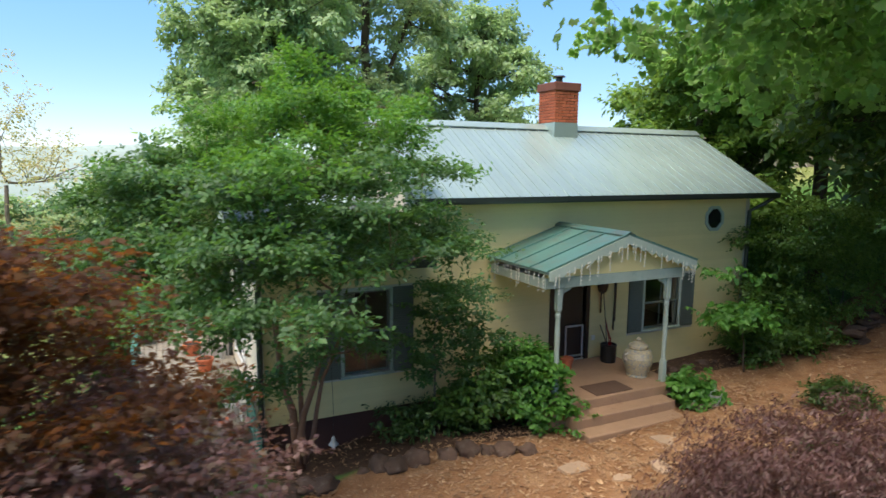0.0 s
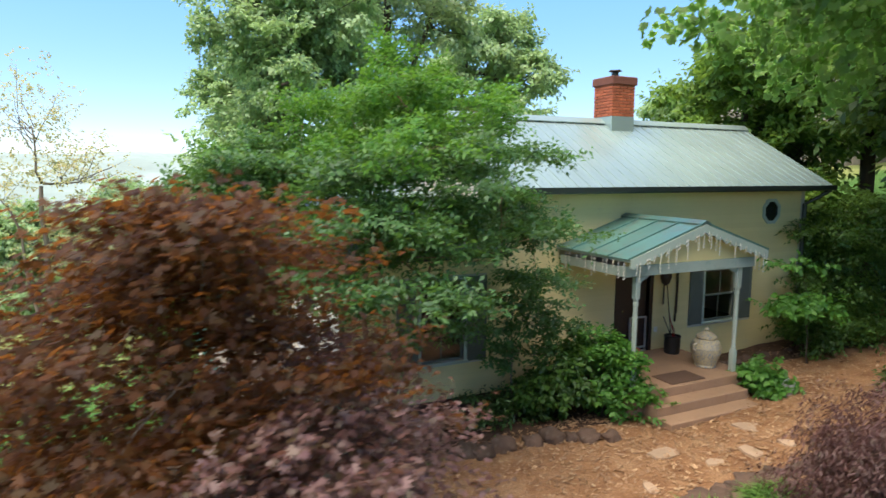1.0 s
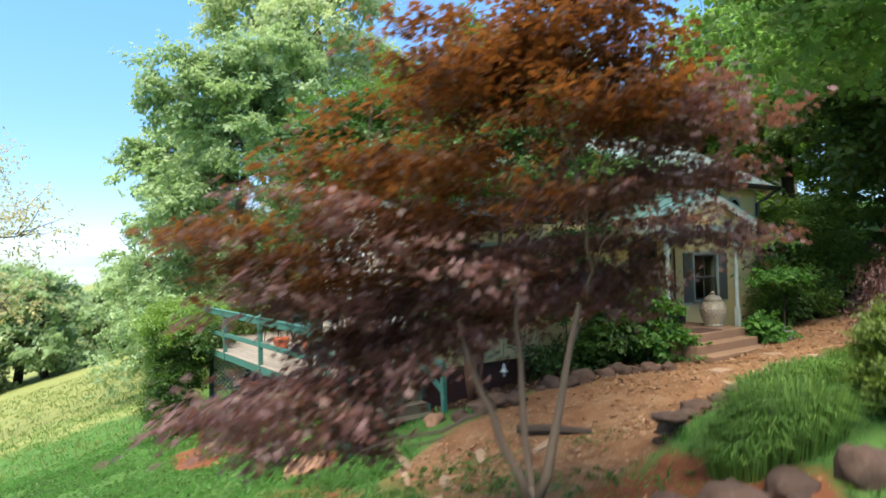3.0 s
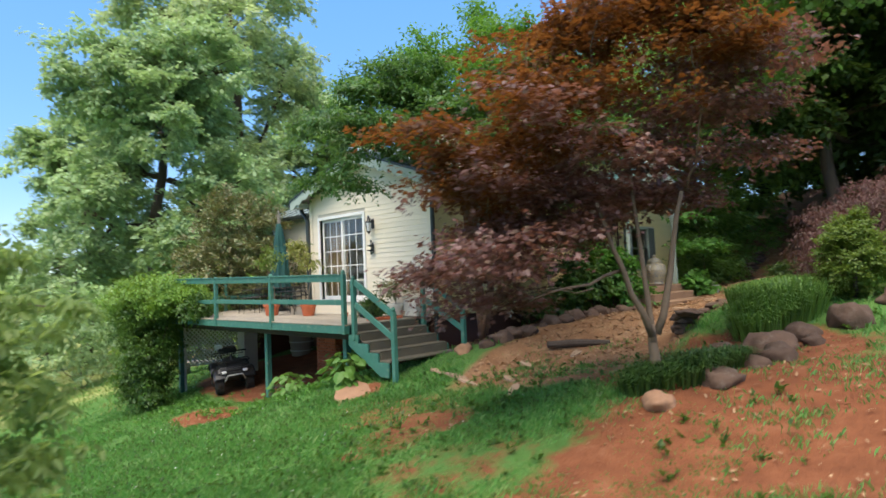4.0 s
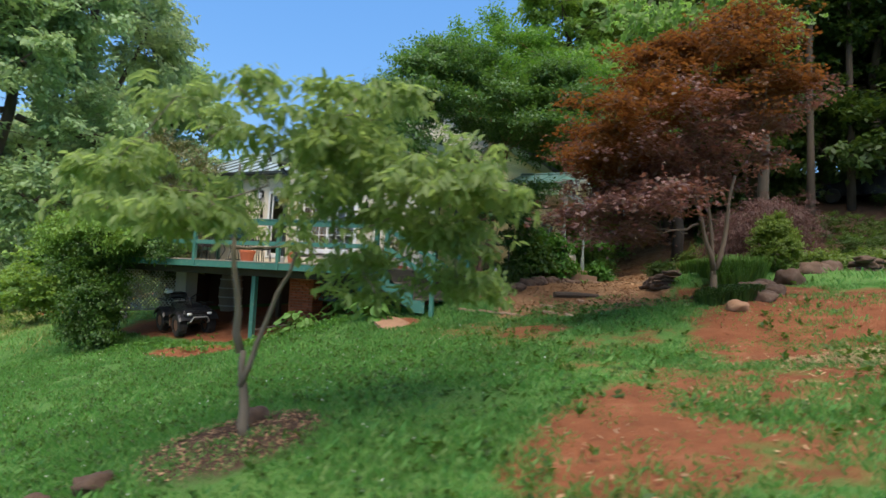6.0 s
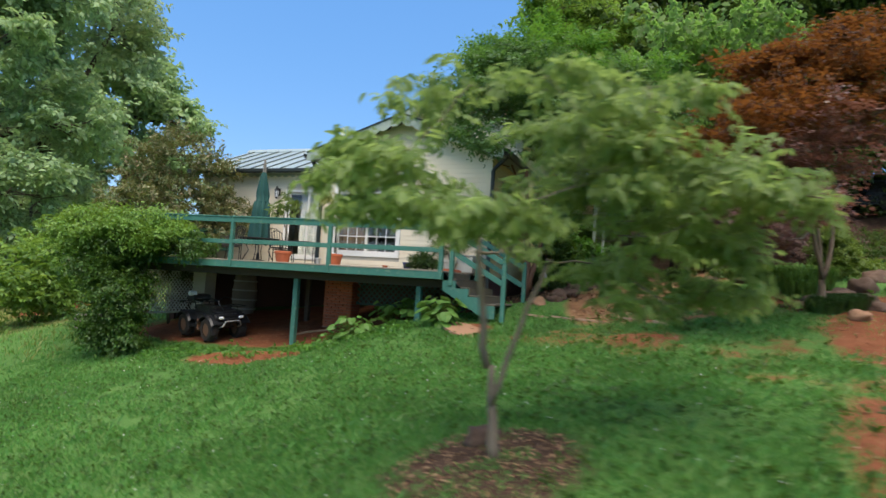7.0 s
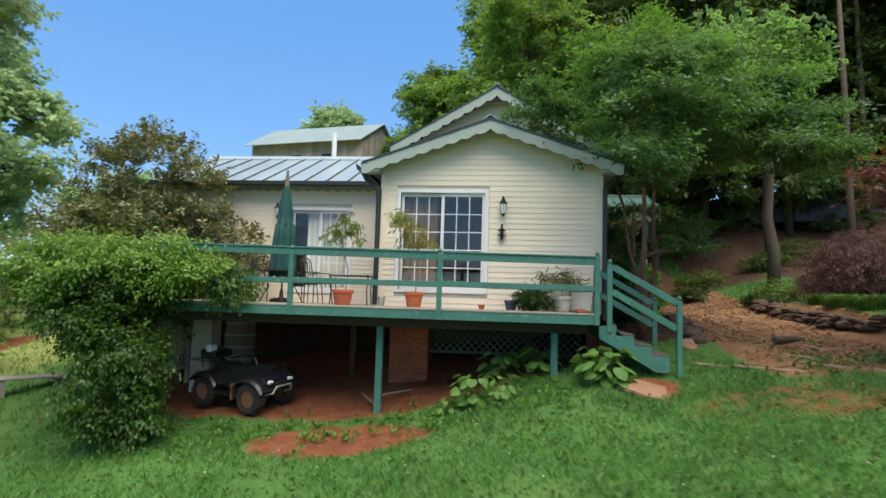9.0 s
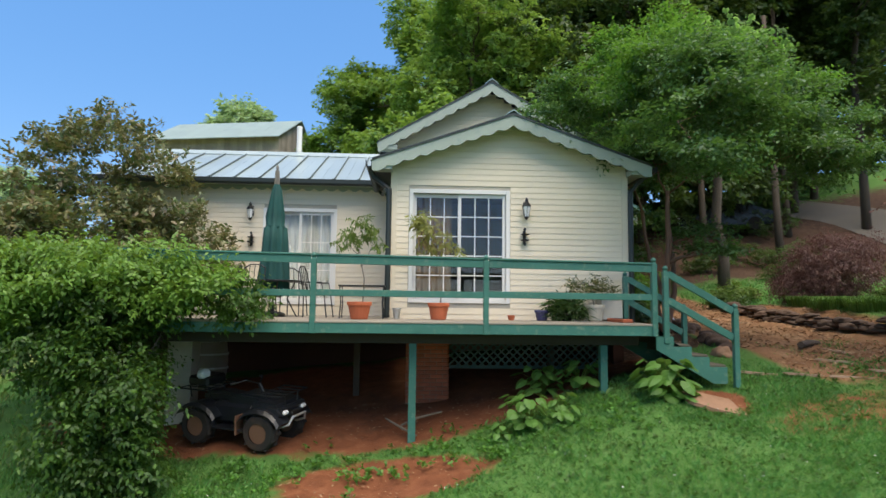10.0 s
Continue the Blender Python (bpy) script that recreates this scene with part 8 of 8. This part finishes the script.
icicles((PRX, -2.235, PRZ - 0.12), (4.58, -2.235, PEZ - 0.10), 15)
icicles((PRX, -2.235, PRZ - 0.12), (8.10, -2.235, PEZ - 0.10), 15)
icicles((4.53, -2.2, PEZ - 0.06), (4.53, -0.3, PEZ - 0.06), 12)
icicles((8.14, -2.2, PEZ - 0.06), (8.14, -1.2, PEZ - 0.06), 6)

# broad-leaved plants along the deck
for k, (x, y, s, n) in enumerate(((-2.15, 2.35, 0.85, 38), (-2.3, 1.9, 0.75, 26), (-2.25, 0.2, 1.05, 52), (-1.3, 1.3, 0.9, 30), (-1.1, 1.9, 0.9, 30), (-2.3, 2.75, 0.6, 20))):
    t = thing("broad_leaf_plant", "wild plant with large pale green leaves", "plant", (x, y, gz(x, y) - 0.02), "broad leaf plants")
    rng = np.random.default_rng(400 + k)
    stalks = bmesh.new()
    co_all = []
    for q in range(n):
        a, h = rng.uniform(0, 6.28), s * rng.uniform(0.10, 0.60)
        d = s * rng.uniform(0.08, 0.42)
        tip = np.array([d * math.cos(a), d * math.sin(a), h])
        tube(stalks, [(0, 0, 0), tuple(tip * np.array([0.4, 0.4, 0.7])), tuple(tip)], [0.008, 0.007, 0.005], 5)
        ld = unit(np.array([math.cos(a), math.sin(a), -0.75 + rng.normal() * 0.25]))
        nn = unit(np.array([0.75 * math.cos(a), 0.75 * math.sin(a), 0.9]) + rng.normal(size=3) * 0.25)
        w = unit(np.cross(ld, nn))
        L = s * rng.uniform(0.13, 0.25)
        bm = bmesh.new()
        outline = [(0.0, 0.0), (-0.12, 0.3), (0.1, 0.48), (0.42, 0.46), (0.72, 0.3), (1.0, 0.0)]
        mid = [bm.verts.new(Vector(tip + ld * L * u + nn * L * 0.10 * math.sin(3.1 * max(0, u)))) for u in (0.0, 0.1, 0.42, 0.72, 1.0)]
        for sgn in (1, -1):
            e = [bm.verts.new(Vector(tip + ld * L * u + sgn * w * L * v - nn * L * 0.05)) for u, v in outline[1:5]]
            for f in ((mid[0], mid[1], e[0]), (mid[1], e[1], e[0]), (mid[1], mid[2], e[2], e[1]), (mid[2], mid[3], e[3], e[2]), (mid[3], mid[4], e[3])):
                bm.faces.new(f if sgn > 0 else f[::-1])
        part("leaf", bm, LEAF_BIG, t)
    tagged(part("stalk", stalks, LEAF_BOX, t), kind="stuff")

# ---- barn on the rise to the north-east ----
barn = thing("barn", "weathered grey brown barn with a metal roof", "barn", (0, 0, 0))
BX0, BX1, BY0, BY1, BZ = 24.6, 30.4, 11.4, 19.3, 2.5
bm = bmesh.new()
box(bm, (BX0, BY0, BZ), (BX1, BY1, 10.0))
part("wall_core", bm, BARNWOOD, barn)
for k in range(39):
    y = BY0 + k * 0.2
    part("board", boxed((BX0 - 0.03, y + 0.004, BZ), (BX0 - 0.002, y + 0.196, 10.0)), BARNWOOD, barn)
bm = bmesh.new()
prism(bm, [(BX0, 10.0), (BX1, 10.0), ((BX0 + BX1) / 2, 11.6)], "y", BY0, BY1)
part("gable", bm, BARNWOOD, barn)
for k in range(29):
    x = BX0 + k * 0.2
    part("board", boxed((x + 0.004, BY0 - 0.03, BZ), (x + 0.196, BY0 - 0.002, 10.0 + max(0.0, 1.6 - abs(x + 0.1 - (BX0 + BX1) / 2) * 0.552) - 0.02)), BARNWOOD, barn)
for x0, x1, z0, z1 in ((BX0 - 0.6, 27.5, 9.83, 11.78), (31.0, 27.5, 9.83, 11.78)):
    for k in range(12):
        y = BY0 - 0.25 + k * 0.7
        bm = bmesh.new()
        prism(bm, [(x0, z0), (x1, z1), (x1, z1 + 0.05), (x0, z0 + 0.05)], "y", y + 0.004, y + 0.696)
        part("roof_panel", bm, BARNROOF, barn)
# black panels on the boards stand in for the dark inside of the windows
for y in (13.4, 15.6, 17.6):
    w = part("window", boxed((BX0 - 0.06, y, 8.3), (BX0 - 0.032, y + 0.7, 9.2)), BLACK, barn, "black panel in place of a barn window opening")

turn_b = Matrix.Translation((27.5, 15.35, 0)) @ Matrix.Rotation(radians(-11), 4, "Z") @ Matrix.Translation((-27.5, -15.35, 0))
barn.location, barn.rotation_euler, barn.scale = Vector((-11.6, 4.2, 0.25)) + (turn_b.translation - Vector((-11.6, 4.2, 0.25))) * 1.35, turn_b.to_euler(), (1.35, 1.35, 1.35)

# ---- parked car and drive among the trees ----
car = thing("parked_car", "dark car parked among the trees", "car", (19.2, -12.2, gz(19.2, -12.2)), turn=62)
bm = bmesh.new()
prism(bm, [(-2.2, 0.3), (2.2, 0.3), (2.25, 0.62), (2.1, 0.82), (1.1, 0.92), (0.4, 1.38), (-1.1, 1.42), (-1.9, 1.0), (-2.25, 0.92)], "y", -0.86, 0.86)
bmesh.ops.bevel(bm, geom=bm.edges[:], offset=0.08, segments=2, affect="EDGES")
part("body", bm, CARPAINT, car)
for x, y in ((1.35, -0.8), (1.35, 0.8), (-1.35, -0.8), (-1.35, 0.8)):
    bm = lathe(bmesh.new(), [(0.2, -0.1), (0.31, -0.1), (0.33, -0.06), (0.33, 0.06), (0.31, 0.1), (0.2, 0.1)], (0, 0, 0), 20)
    bmesh.ops.transform(bm, matrix=Matrix.Translation((x, y, 0.33)) @ Matrix.Rotation(math.pi / 2, 4, "X"), verts=bm.verts[:])
    part("wheel", bm, RUBBER, car)
for y in (-0.872, 0.866):
    bm = bmesh.new()
    prism(bm, [(0.95, 0.95), (0.35, 1.3), (-1.05, 1.34), (-1.65, 1.0)], "y", y, y + 0.006)
    part("side_window", bm, CARGLASS, car)
for y in (-0.65, 0.65):
    part("tail_light", boxed((-2.3, y - 0.14, 0.72), (-2.2, y + 0.14, 0.88), 0.02), CARRED, car)
    part("headlight", boxed((2.15, y - 0.14, 0.62), (2.27, y + 0.14, 0.76), 0.02), LAMPWHITE, car)
drv = np.linspace(0, 1, 40)
cx_, cy_ = 12 + 34 * drv, -20 + 13 * drv ** 1.3
cols = []
for off in (-1.6, 0.0, 1.6):
    px_, py_ = cx_ - off * 0.3, cy_ + off
    cols.append(np.stack([px_, py_, ground(px_, py_) + 0.05], -1))
gco = np.stack(cols, 1).reshape(-1, 3)
q = np.array([[3 * i + j, 3 * i + 3 + j, 3 * i + 4 + j, 3 * i + 1 + j] for i in range(39) for j in range(2)])
drive = new("driveway", quick_mesh("driveway", gco, q))
drive.data.materials.append(ASPHALT)
tagged(drive, "grey gravel drive through the wood", "road", kind="structure")

# ---- brickwork, last ----
brickwork(chim, CX0, CX1, CY0, CY1, 5.82, 6.72, "snwe")
brickwork(pier, -0.15, 0.3, 3.45, 4.25, gz(0.2, 3.8) - 0.1, -0.19, "sw")
